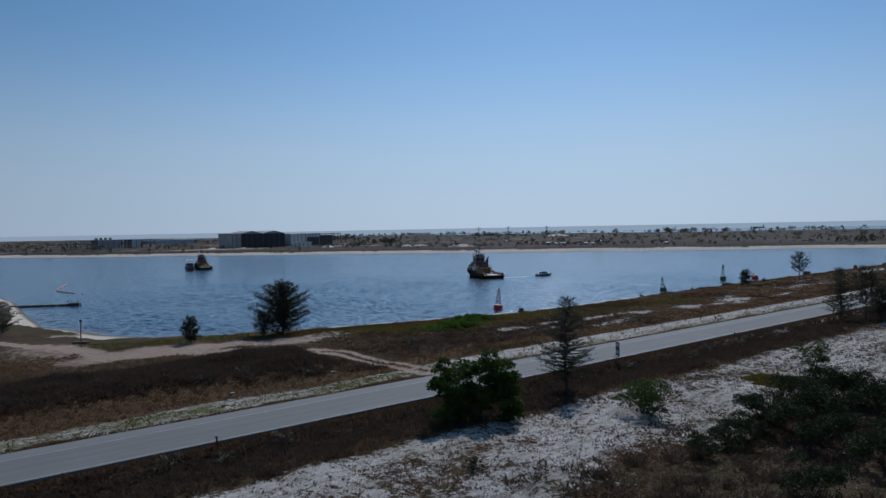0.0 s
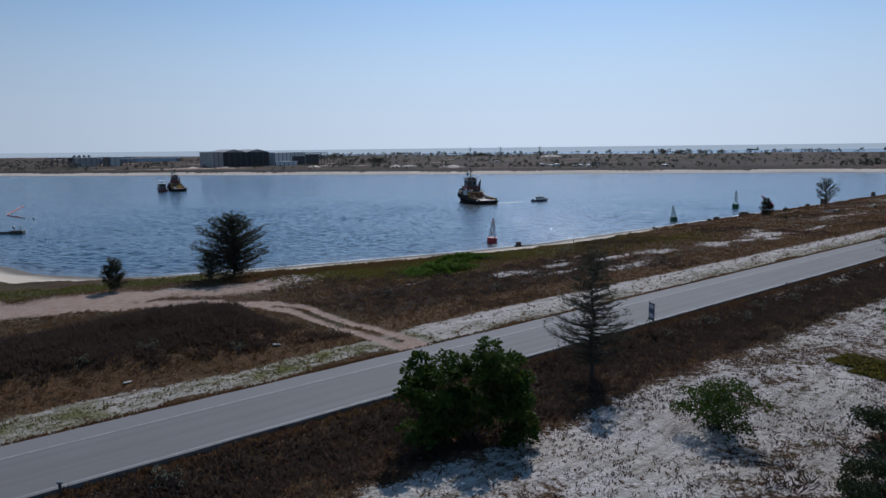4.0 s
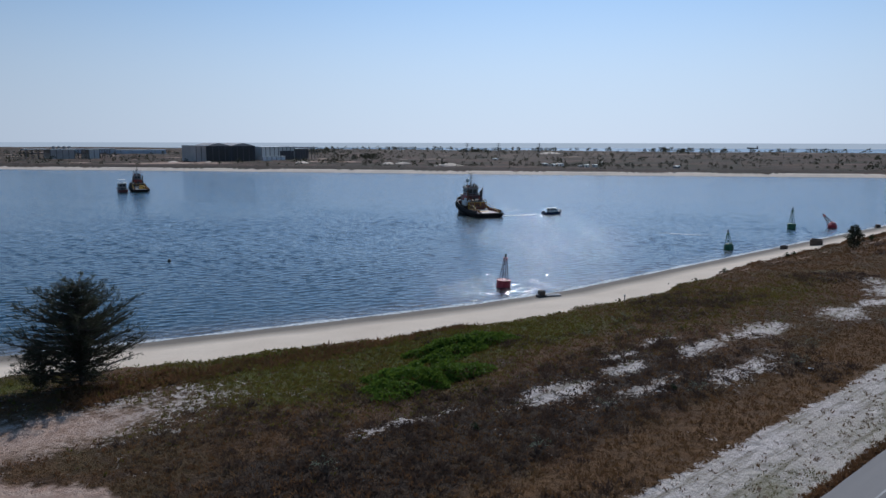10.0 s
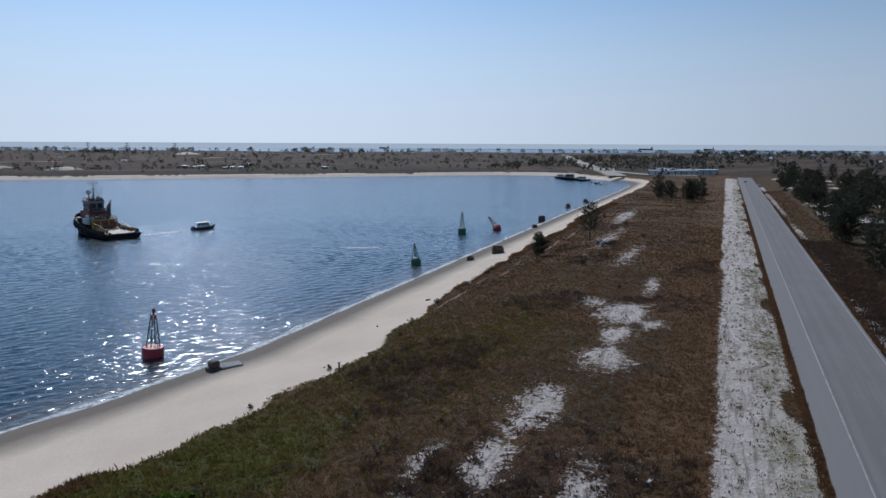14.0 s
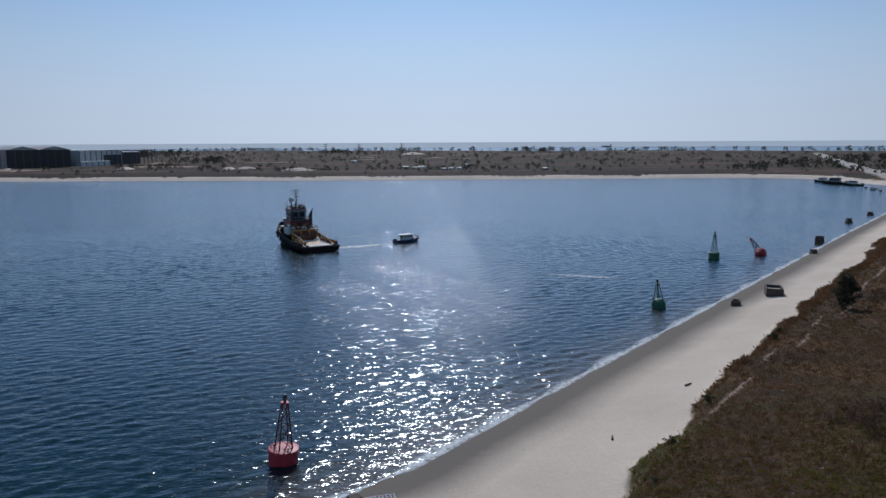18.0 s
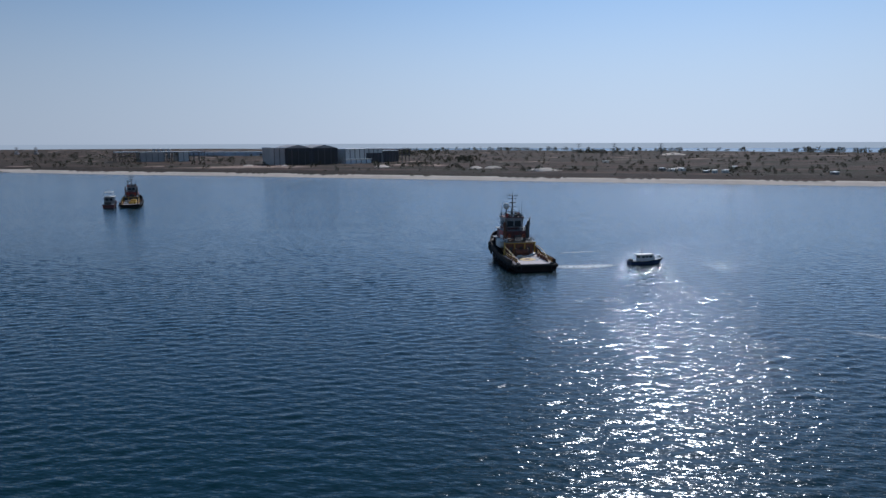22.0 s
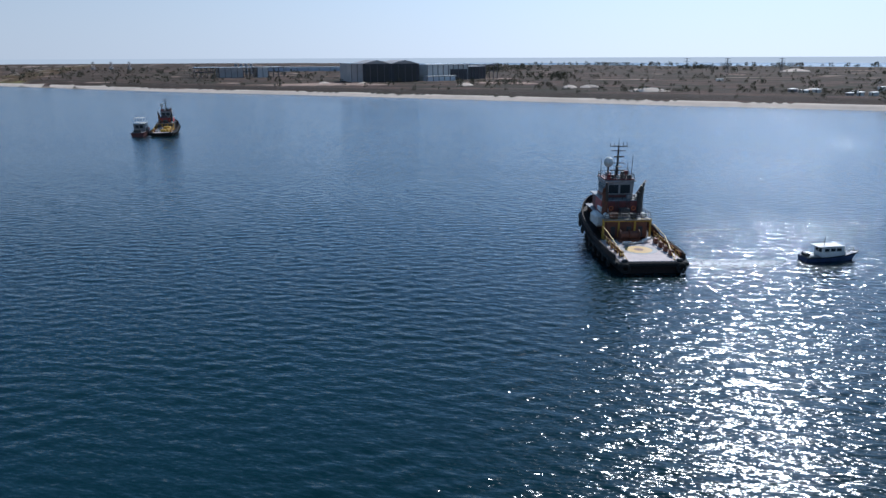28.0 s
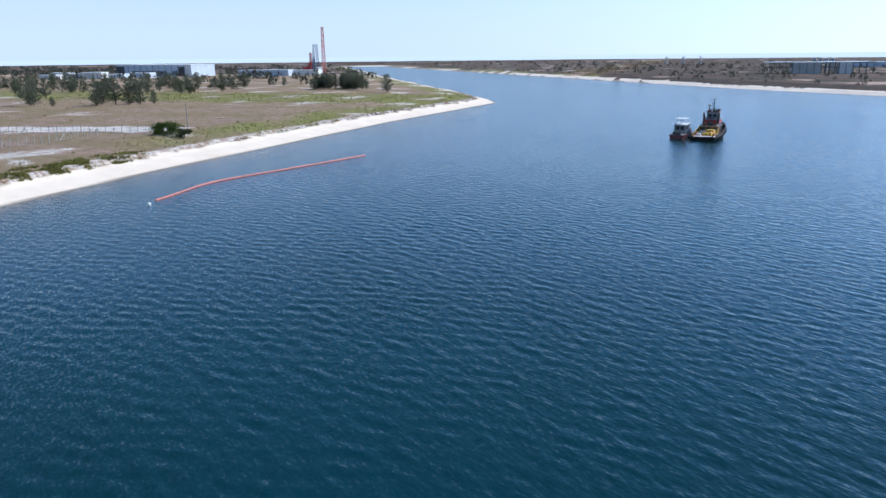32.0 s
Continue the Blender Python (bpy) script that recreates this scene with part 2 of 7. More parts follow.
def ground_material():
    """Sand, dry grass, green creepers, red dirt and dark scrub, mixed by masks that the terrain carries, their edges broken up by noise."""
    m, nt, p = mat("ground")
    vec = position(nt)
    n1 = noise_tex(nt, 0.09, 6, 0.65, vec)
    n2 = noise_tex(nt, 0.7, 5, 0.7, vec)
    n3 = noise_tex(nt, 4.0, 4, 0.7, vec)
    wob = math_node(nt, "ADD", math_node(nt, "MULTIPLY", n2, 0.6), math_node(nt, "MULTIPLY", n3, 0.4))

    def blend(base, name, colour, soft=0.18, amp=1.3, rough=None):
        at = nt.nodes.new("ShaderNodeAttribute")
        at.attribute_name = name
        off = math_node(nt, "MULTIPLY", math_node(nt, "SUBTRACT", rough or wob, 0.5), amp)
        f = ramp(nt, math_node(nt, "ADD", at.outputs["Fac"], off), 0.5 - soft, 0.5 + soft)
        return mixc(nt, f, base, colour)

    along = nt.nodes.new("ShaderNodeMapping")
    along.inputs["Rotation"].default_value = (0, 0, radians(-39.1))
    nt.links.new(vec, along.inputs["Vector"])
    streaks = nt.nodes.new("ShaderNodeMapping")
    streaks.inputs["Scale"].default_value = (0.10, 1.0, 1.0)
    nt.links.new(along.outputs[0], streaks.inputs["Vector"])
    n4 = noise_tex(nt, 1.1, 5, 0.7, streaks.outputs[0])
    n5 = noise_tex(nt, 0.28, 5, 0.7, vec)
    dry = mixc(nt, ramp(nt, n1, 0.38, 0.62), (0.180, 0.092, 0.046), (0.120, 0.076, 0.032))
    dry = mixc(nt, ramp(nt, n5, 0.40, 0.68), dry, (0.062, 0.033, 0.019))
    dry = mixc(nt, math_node(nt, "MULTIPLY", ramp(nt, n3, 0.40, 0.7), 0.6), dry, (0.034, 0.022, 0.012))
    dry = mixc(nt, math_node(nt, "MULTIPLY", ramp(nt, noise_tex(nt, 1.3, 6, 0.8, vec), 0.46, 0.60), 0.55), dry, (0.040, 0.023, 0.013))
    green = mixc(nt, ramp(nt, n5, 0.38, 0.62), (0.076, 0.086, 0.014), (0.070, 0.056, 0.015))
    scrub = mixc(nt, ramp(nt, n3, 0.3, 0.7), (0.030, 0.021, 0.016), (0.055, 0.036, 0.024))
    dirt = mixc(nt, ramp(nt, n2, 0.35, 0.65), (0.42, 0.27, 0.20), (0.52, 0.38, 0.30))
    white = mixc(nt, ramp(nt, n3, 0.35, 0.65), (0.76, 0.68, 0.63), (0.56, 0.475, 0.42))
    white = mixc(nt, math_node(nt, "MULTIPLY", ramp(nt, n1, 0.48, 0.64), 0.25), white, (0.26, 0.22, 0.09))
    white = mixc(nt, math_node(nt, "MULTIPLY", ramp(nt, n4, 0.49, 0.66), 0.72), white, (0.17, 0.135, 0.075))
    white = mixc(nt, math_node(nt, "MULTIPLY", ramp(nt, n2, 0.54, 0.68), 0.45), white, (0.11, 0.082, 0.05))
    verge = nt.nodes.new("ShaderNodeAttribute")
    verge.attribute_name = "verge"
    white = mixc(nt, math_node(nt, "MULTIPLY", verge.outputs["Fac"], ramp(nt, n5, 0.34, 0.60)), white, (0.16, 0.15, 0.045))
    beach = mixc(nt, ramp(nt, n1, 0.3, 0.7), (0.60, 0.49, 0.385), (0.70, 0.585, 0.47))
    beach = mixc(nt, math_node(nt, "MULTIPLY", ramp(nt, n3, 0.45, 0.75), 0.35), beach, (0.40, 0.31, 0.23))
    far = mixc(nt, ramp(nt, n1, 0.38, 0.62), (0.062, 0.040, 0.030), (0.040, 0.034, 0.021))
    layers = nt.nodes.new("ShaderNodeMapping")
    layers.inputs["Scale"].default_value = (0.25, 1.0, 1.0)
    nt.links.new(vec, layers.inputs["Vector"])
    far = mixc(nt, ramp(nt, noise_tex(nt, 0.02, 5, 0.65, layers.outputs[0]), 0.44, 0.58), far, (0.118, 0.070, 0.052))
    far = mixc(nt, ramp(nt, noise_tex(nt, 0.045, 6, 0.7, layers.outputs[0]), 0.50, 0.62), far, (0.040, 0.040, 0.022))
    field = mixc(nt, ramp(nt, noise_tex(nt, 0.035, 5, 0.65, vec), 0.40, 0.60), (0.300, 0.200, 0.145), (0.230, 0.165, 0.085))
    field = mixc(nt, math_node(nt, "MULTIPLY", ramp(nt, n5, 0.45, 0.7), 0.6), field, (0.09, 0.07, 0.035))
    olive = ramp(nt, noise_tex(nt, 0.055, 5, 0.65, vec), 0.47, 0.60)
    dry = mixc(nt, math_node(nt, "MULTIPLY", olive, 0.3), dry, (0.058, 0.056, 0.014))
    rust = mixc(nt, ramp(nt, n2, 0.35, 0.65), (0.155, 0.083, 0.037), (0.102, 0.057, 0.028))
    dry = blend(dry, "rust", rust)
    col = blend(dry, "green", green)
    col = blend(col, "far", far)
    col = blend(col, "scrub", scrub)
    speck = noise_tex(nt, 1.9, 7, 0.85, vec)
    torn = math_node(nt, "ADD", math_node(nt, "MULTIPLY", n5, 0.28), math_node(nt, "ADD", math_node(nt, "MULTIPLY", n2, 0.22), math_node(nt, "MULTIPLY", speck, 0.50)))
    col = blend(col, "field", field)
    meadow = mixc(nt, ramp(nt, n5, 0.35, 0.65), (0.22, 0.22, 0.055), (0.15, 0.13, 0.05))
    col = blend(col, "meadow", meadow, 0.3)
    col = blend(col, "white", white, 0.06, 4.8, torn)
    col = blend(col, "dirt", dirt)
    col = blend(col, "beach", beach, 0.2, 0.35)
    col = blend(col, "wet", (0.18, 0.152, 0.124), 0.32, 0.25)
    nt.links.new(col, p.inputs["Base Color"])
    p.inputs["Roughness"].default_value = 0.95
    p.inputs["Specular IOR Level"].default_value = 0.15
    tuft = noise_tex(nt, 1.5, 5, 0.75, vec)
    bump(nt, p, math_node(nt, "ADD", math_node(nt, "MULTIPLY", tuft, 1.6), math_node(nt, "ADD", wob, n5)), 1.0, 0.36)
    sand = nt.nodes.new("ShaderNodeAttribute")
    sand.attribute_name = "beach"
    relief = [n for n in nt.nodes if n.bl_idname == "ShaderNodeBump"][-1]
    nt.links.new(math_node(nt, "SUBTRACT", 1.0, math_node(nt, "MULTIPLY", sand.outputs["Fac"], 0.80)), relief.inputs["Strength"])
    return m


M_WATER = water_material()
M_GROUND = ground_material()

# ---------------------------------------------------------------- plan
# The road gives the plan's axes: u runs along its seaward edge, v from it towards the water.
ORIGIN, U, V = Vector((48.0, 146.5)), Vector((0.7755, 0.6313)), Vector((-0.6313, 0.7755))
ROAD_TURN = math.degrees(math.atan2(U.y, U.x))
BASIN = [(-90, 150), (-83, 135), (-80, 118), (-70, 104), (-60, 97), (-41, 91), (-12, 84), (15, 78), (38, 75), (126, 75.5), (264, 76), (442, 75),
         (530, 77), (555, 84), (580, 100), (610, 125), (640, 150), (652, 180), (640, 222), (560, 318), (403, 502), (200, 770), (98, 887), (-26, 1067), (-255, 1401), (-1100, 2640),
         (-1030, 2300), (-390, 1183), (-213, 888), (-124, 745), (-86, 680), (-70, 642), (-83, 484), (-86, 313), (-83, 254), (-88, 193)]


def xy(u, v):
    p = ORIGIN + U * u + V * v
    return p.x, p.y


def shore_distance(u, v):
    """Metres from the basin's waterline, positive on land."""
    u, v = np.asarray(u, float), np.asarray(v, float)
    best, inside = np.full(u.shape, 1e9), np.zeros(u.shape, bool)
    for (a, b), (c, d) in zip(BASIN, BASIN[1:] + BASIN[:1]):
        k = np.clip(((u - a) * (c - a) + (v - b) * (d - b)) / ((c - a) ** 2 + (d - b) ** 2), 0, 1)
        best = np.minimum(best, np.hypot(u - a - k * (c - a), v - b - k * (d - b)))
        if b != d:
            inside ^= ((b > v) != (d > v)) & (u < (c - a) * (v - b) / (d - b) + a)
    return np.where(inside, -best, best)


def smooth(x, lo, hi):
    k = np.clip((np.asarray(x, float) - lo) / (hi - lo), 0, 1)
    return k * k * (3 - 2 * k)


def fuzz(u, v, size, seed):
    """Smooth random field of about -1 to 1, with hills about `size` metres across."""
    rs = np.random.RandomState(seed)
    out = 0
    for octave in range(3):
        f = 2 ** octave / size
        for _ in range(4):
            a, ph = rs.uniform(0, 2 * np.pi), rs.uniform(0, 2 * np.pi)
            out = out + np.sin((u * np.cos(a) + v * np.sin(a)) * f * 2 * np.pi * rs.uniform(0.7, 1.3) + ph) / 2 ** octave
    return out / 4.2


TRACK = [(-62.5, -1), (-62.5, 12), (-62.5, 28), (-64, 35), (-70, 41), (-79, 46), (-88, 51), (-96, 60), (-104, 84), (-112, 100)]


def line_distance(u, v, line):
    best = np.full(np.shape(u), 1e9)
    for (a, b), (c, d) in zip(line, line[1:]):
        k = np.clip(((u - a) * (c - a) + (v - b) * (d - b)) / ((c - a) ** 2 + (d - b) ** 2), 0, 1)
        best = np.minimum(best, np.hypot(u - a - k * (c - a), v - b - k * (d - b)))
    return best


def blob(u, v, cu, cv, ru, rv):
    return np.exp(-(((u - cu) / ru) ** 2 + ((v - cv) / rv) ** 2))


def sea_distance(u, v):
    """Metres beyond the ocean coast that lies far off."""
    x, y = ORIGIN.x + U.x * u + V.x * v, ORIGIN.y + U.y * u + V.y * v
    return x * math.sin(radians(35)) + y * math.cos(radians(35)) - 2500


def terrain(u, v):
    """Height and the cover masks at a place of the plan."""
    u, v = np.asarray(u, float), np.asarray(v, float)
    sd = shore_distance(u, v)
    sd = sd + fuzz(u, v, 24, 3) * 0.9 * smooth(np.abs(sd), 0, 12)
    near = (v < 140) & (u < 640) & (u > -130)
    wide = np.where(near & (v < 110), np.interp(u, (-70, -16, 31, 84, 140, 262), (21, 24, 21, 17, 17, 14)), np.where(u < -60, 12.0, 8.0))
    edge = wide + fuzz(u, v, 14, 5) * 1.6
    h = np.where(sd < 0, np.maximum(sd * 0.13, -4), np.minimum(sd * 2.1 / wide, 2.1))
    h = h + 1.3 * smooth(sd, edge - 0.8, edge + 2.2) + 1.1 * smooth(sd, edge + 2, edge + 26)
    land = smooth(sd, edge + 1, edge + 8)
    flat = smooth(np.abs(v + 5), 10, 22)
    h = h + land * fuzz(u, v, 34, 7) * 0.55 * flat + land * fuzz(u, v, 9, 8) * 0.16 * flat
    level = 4.6
    road = (1 - smooth(np.abs(v + 5), 9, 24)) * (u < 760)
    h = h * (1 - road) + level * road
    mound = smooth(v, 5, 17) * (1 - smooth(v, 26, 40)) * (1 - smooth(u, -76, -66)) * smooth(u, -190, -120)
    h = h + mound * (2.1 + 0.5 * fuzz(u, v, 15, 9))
    ditch = np.exp(-((v + 16) / 4.0) ** 2) * (u < 700)
    h = h - 0.8 * ditch
    back = smooth(-v, 18, 34)
    h = h + back * (u < 500) * (0.35 + 0.3 * fuzz(u, v, 18, 11))
    far_cut = smooth(sea_distance(u, v), -40, 60)
    h = h * (1 - far_cut) - 3 * far_cut
    off = line_distance(u, v, TRACK)
    trk = (1 - smooth(off, 1.9, 3.0)) * (1 - 0.9 * (1 - smooth(off, 0.2, 0.7)) * (v < 34) * (v > 4))
    h = h - 0.15 * trk
    # covers
    inner = 1.0 + 1.9 * np.clip(fuzz(u, v * 0, 26, 12) + 0.15, 0, 1)
    strip = smooth(v, inner - 0.4, inner + 0.5) * (1 - smooth(v, 7.6 + fuzz(u, v, 30, 2) * 1.4 - 2.6 * (1 - smooth(u, -70, -55)), 9.6 - 2.6 * (1 - smooth(u, -70, -55)))) * (u > -200) * (u < 565)
    strip = strip * (1 - 0.55 * blob(u, v, -62, 2, 6, 30))
    patches = 0
    for cu, cv, ru, rv, k in ((67, 23, 7.5, 4.5, .82), (73, 29, 4, 3, .62), (61, 18, 4, 2.5, .58), (40, 22, 6, 3.4, .78), (53, 22.5, 7, 2.6, .68), (22, 26, 8, 3, .70), (8, 26.5, 9, 2.2, .66), (3, 18.5, 9, 2.6, .58), (-8, 27.3, 5, 1.8, .70),
                              (-20, 27.5, 6.5, 2.2, .76), (-5, 30.8, 4, 1.2, .62), (5, 32, 6, 1.0, .54), (-13, 22, 7, 1.6, .54), (-37, 31, 8, 1.0, .54), (128, 30, 22, 3, .5), (160, 40, 30, 4, .5), (230, 44, 34, 4, .6), (92, 21, 14, 2, .5)):
        patches = np.maximum(patches, k * blob(u, v, cu, cv, ru, rv))
    sandy = smooth(-v, 23.5, 26) * (1 - 0.85 * smooth(-v, 38 + 10 * smooth(u, -50, -15) + 5 * fuzz(u, v, 40, 21), 48 + 10 * smooth(u, -50, -15))) * (u < 60) * (0.72 + 0.34 * fuzz(u, v, 20, 22)) * (1 - 0.75 * blob(u, v, -31, -39, 9, 6))
    sandy = np.maximum(sandy, smooth(-v, 23.5, 26) * smooth(fuzz(u, v, 40, 31), 0.0, 0.45) * 0.85 * (u >= 40) * (u < 600))
    spit_sand = smooth(fuzz(u, v, 60, 33), 0.35, 0.6) * (v > 280) * (u < -100) * 0.6
    white = np.maximum.reduce([strip * 1.3, patches * 1.2, sandy, spit_sand, 0.52 * blob(u, v, -54, 51, 15, 8), 0.54 * blob(u, v, -74, 56, 15, 6), 0.9 * (1 - smooth(line_distance(u, v, [(-330, 345), (-214, 370), (-140, 388)]), 6, 12)) * 1.4])
    green = np.maximum.reduce([0.95 * blob(u, v, -15, 52, 30, 10), 0.6 * blob(u, v, -38, 60, 20, 6), 0.85 * blob(u, v, -78, 70, 26, 6), 0.75 * blob(u, v, -30, 42, 14, 8), 0.45 * blob(u, v, 60, 38, 60, 10), 0.74 * smooth(v, 35, 45) * (1 - smooth(v, 70, 78)) * smooth(u, -56, -40) * (1 - smooth(u, 0, 34)), 0.40 * smooth(v, 36, 46) * (1 - smooth(v, 52, 56)) * (u > 10) * (1 - smooth(u, 30, 75)), 0.8 * blob(u, v, -33, -38, 6, 5),
                               0.7 * smooth(v, 280, 330) * (u < -95) * smooth(fuzz(u, v, 90, 35), -0.1, 0.5), 0.6 * smooth(sd, 16, 18) * (1 - smooth(sd, 19, 27)) * (u < 60)])
    ruts = np.exp(-((np.abs(v - (53.2 + 1.6 * np.sin(u * 0.03))) - 0.85) / 0.3) ** 2) * (u > 12) * (u < 190)
    dirt = np.maximum.reduce([trk, 0.60 * ruts, 0.72 * blob(u, v, -64, 51, 15, 7), 0.95 * blob(u, v, -86, 55, 22, 8), 0.6 * blob(u, v, -103, 72, 9, 20), 0.7 * smooth(v, 780, 830) * blob(u, v, 250, 905, 90, 60), 0.6 * smooth(fuzz(u, v, 140, 37), 0.3, 0.7) * (v > 760)])
    heath = smooth(v, 10, 17) * (1 - smooth(v, 27, 38)) * (1 - smooth(u, -76, -68)) * smooth(u, -190, -120)
    scrub = np.maximum.reduce([heath, 0.75 * ditch * (u < 250) * (1 - 0.5 * smooth(u, -30, 10)), 0.5 * smooth(fuzz(u, v, 40, 41), 0.1, 0.6) * land * (v < 80) * (v > 10), 0.62 * smooth(sd, 8, 14) * (1 - smooth(sd, 40, 110)) * (v > 215) * (u > -60)])
    rust = (1 - smooth(v, 13 + 5 * fuzz(u, v, 30, 51), 20)) * (v > 5) * 0.85 + 0.9 * smooth(fuzz(u, v, 45, 53), -0.15, 0.35) * smooth(u, 30, 90) * (v > 10)
    scrub = np.maximum(scrub, 0.66 * smooth(v, 14, 20) * (1 - smooth(v, 30, 38)) * smooth(u, -64, -54) * (1 - smooth(u, -5, 30)))
    verge = (1 - smooth(v, 3.0 + 4 * (u < -58), 6.0 + 4 * (u < -58))) * (v > 0) * (0.5 + 0.5 * fuzz(u, v, 22, 55) + 0.3 * (u < -58))
    beach = 1 - smooth(sd, edge - 0.6, edge + 0.9)
    wet = 1 - smooth(sd, 0.3, np.where(near, 12.5, 2.2))
    tip = (u < -60) & (v > 140)
    meadow = tip * np.maximum(0.9 * smooth(sd, 15, 19) * (1 - smooth(sd, 30, 52)) * smooth(v, 300, 400), 0.95 * smooth(v, 530 + 20 * fuzz(u, v, 60, 57), 575) * (1 - smooth(v, 640, 690)) * (u < -90)) * (0.75 + 0.5 * fuzz(u, v, 45, 59))
    bluff = tip * smooth(sd, 10, 12) * (1 - smooth(sd, 15, 19 + 3 * fuzz(u, v, 20, 61)))
    white = np.maximum(white, (0.46 + 0.2 * fuzz(u, v, 16, 72)) * bluff)
    white = np.maximum(white, (0.62 + 0.5 * fuzz(u, v, 28, 71)) * smooth(-v, 11.4, 12.2) * (1 - smooth(-v, 13.6, 15)) * (u > -10) * (u < 500))
    h = h + bluff * 0.8 * np.abs(fuzz(u, v, 7, 62))
    farm = ((v > 200) & (u > -70)) | (u < -150) | (u > 620)
    return h, {"white": white, "green": green, "dirt": dirt, "scrub": scrub, "beach": beach, "wet": wet, "rust": rust, "meadow": meadow, "verge": verge, "far": farm * 1.0, "field": 1.0 * (u < -98) * (v > 235) * (v < 1300)}


def ground_z(u, v):
    return float(terrain(np.array([u]), np.array([v]))[0][0])


def ladder(*spans):
    """Rising coordinates from (start, stop, step) spans."""
    out = []
    for a, b, s in spans:
        out += list(np.arange(a, b, s))
    return np.array(out)


def mesh_from(name, verts, faces, material, smooth_faces=False):
    me = bpy.data.meshes.new(name)
    me.from_pydata(verts, [], faces)
    me.materials.append(material)
    if smooth_faces:
        me.shade_smooth()
    return me


us = ladder((-5600, -1000, 230), (-1000, -400, 40), (-400, -130, 9), (-130, 140, 1.5), (140, 720, 4), (720, 1200, 40), (1200, 5700, 230))
vs = ladder((-5600, -1000, 230), (-1000, -200, 40), (-200, -70, 6), (-70, -14, 1.8), (-14, 2, 2), (2, 100, 1.1), (100, 520, 5), (520, 1000, 6), (1000, 2500, 50), (2500, 5700, 230))
gu, gv = (g.ravel() for g in np.meshgrid(us, vs))
gh, masks = terrain(gu, gv)
gx, gy = ORIGIN.x + U.x * gu + V.x * gv, ORIGIN.y + U.y * gu + V.y * gv
nu, nv = len(us), len(vs)
idx = np.arange(nu * nv).reshape(nv, nu)
quads = np.stack([idx[:-1, :-1], idx[:-1, 1:], idx[1:, 1:], idx[1:, :-1]], -1).reshape(-1, 4)
keep_q = np.hypot(gx[quads], gy[quads]).max(1) < 4950
me = mesh_from("ground", np.stack([gx, gy, gh], -1).tolist(), quads[keep_q].tolist(), M_GROUND, True)
for key, values in masks.items():
    me.attributes.new(key, "FLOAT", "POINT").data.foreach_set("value", np.asarray(values, np.float32))
tagged(new("ground", me), "sandy coastal land with dry grass and pale beach", "ground", kind="structure")



def beach_ribbon(line, label):
    """A clean strip of sand along a far waterline, rising from the water to the bank."""
    pts = []
    for (a, b), (c, d) in zip(line, line[1:]):
        n = max(1, int(math.hypot(c - a, d - b) / 14))
        pts += [(a + (c - a) * k / n, b + (d - b) * k / n) for k in range(n)]
    pts.append(line[-1])
    rows = []
    for i, (u, v) in enumerate(pts):
        (a, b), (c, d) = pts[max(i - 1, 0)], pts[min(i + 1, len(pts) - 1)]
        du, dv = c - a, d - b
        k = math.hypot(du, dv)
        nu_, nv_ = dv / k, -du / k
        wide = 10 + 2.2 * math.sin(i * 0.9) + 1.6 * math.sin(i * 0.37 + 1)
        rows.append([(*xy(u + nu_ * o, v + nv_ * o), z) for o, z in ((-3.0, -0.2), (-0.5, 0.25), (wide * 0.5, 1.9), (wide, 3.0), (wide + 2, 2.2))])
    verts = [p for r in rows for p in r]
    faces = [[i * 5 + j, i * 5 + j + 1, i * 5 + j + 6, i * 5 + j + 5] for i in range(len(rows) - 1) for j in range(4)]
    tagged(new("beach", mesh_from("beach", verts, faces, M_FARSAND, True)), label, "beach", kind="structure")


M_FARSAND = plain("far_sand", (0.70, 0.58, 0.47), (0.58, 0.47, 0.37), 0.95, scale=0.12)
beach_ribbon(BASIN[14:25], "narrow pale beach along the opposite bank")
beach_ribbon(BASIN[26:30], "narrow pale beach beyond the spit")

def outwards(a, b, step, reach, grow=1.25):
    """Even steps from a to b, then ever wider ones out to the reach on both sides."""
    mid = list(np.arange(a, b + step / 2, step))
    d, lo, hi = step, [], []
    x = 0.0
    while x < 2 * reach:
        d = min(d * grow, 260)
        x += d
        lo.append(a - x)
        hi.append(mid[-1] + x)
    return np.array([q for q in lo[::-1] if q > -reach] + mid + [q for q in hi if q < reach])


def wave_height(x, y):
    """Short-crested wind waves, two to four metres long, running shorewards."""
    rs = np.random.RandomState(404)
    z = np.zeros(x.shape)
    for k in range(34):
        length = 1.5 * (3.6 / 1.5) ** rs.rand()
        a = radians(-74 + rs.normal() * 27)
        slope = 0.022 * (2.4 / length) ** 0.2
        ph = rs.uniform(0, 2 * np.pi)
        q = (x * np.cos(a) + y * np.sin(a)) * 2 * np.pi / length + ph
        z = z + slope * length / (2 * np.pi) * (np.sin(q) - 0.18 * np.cos(2 * q))
    return z


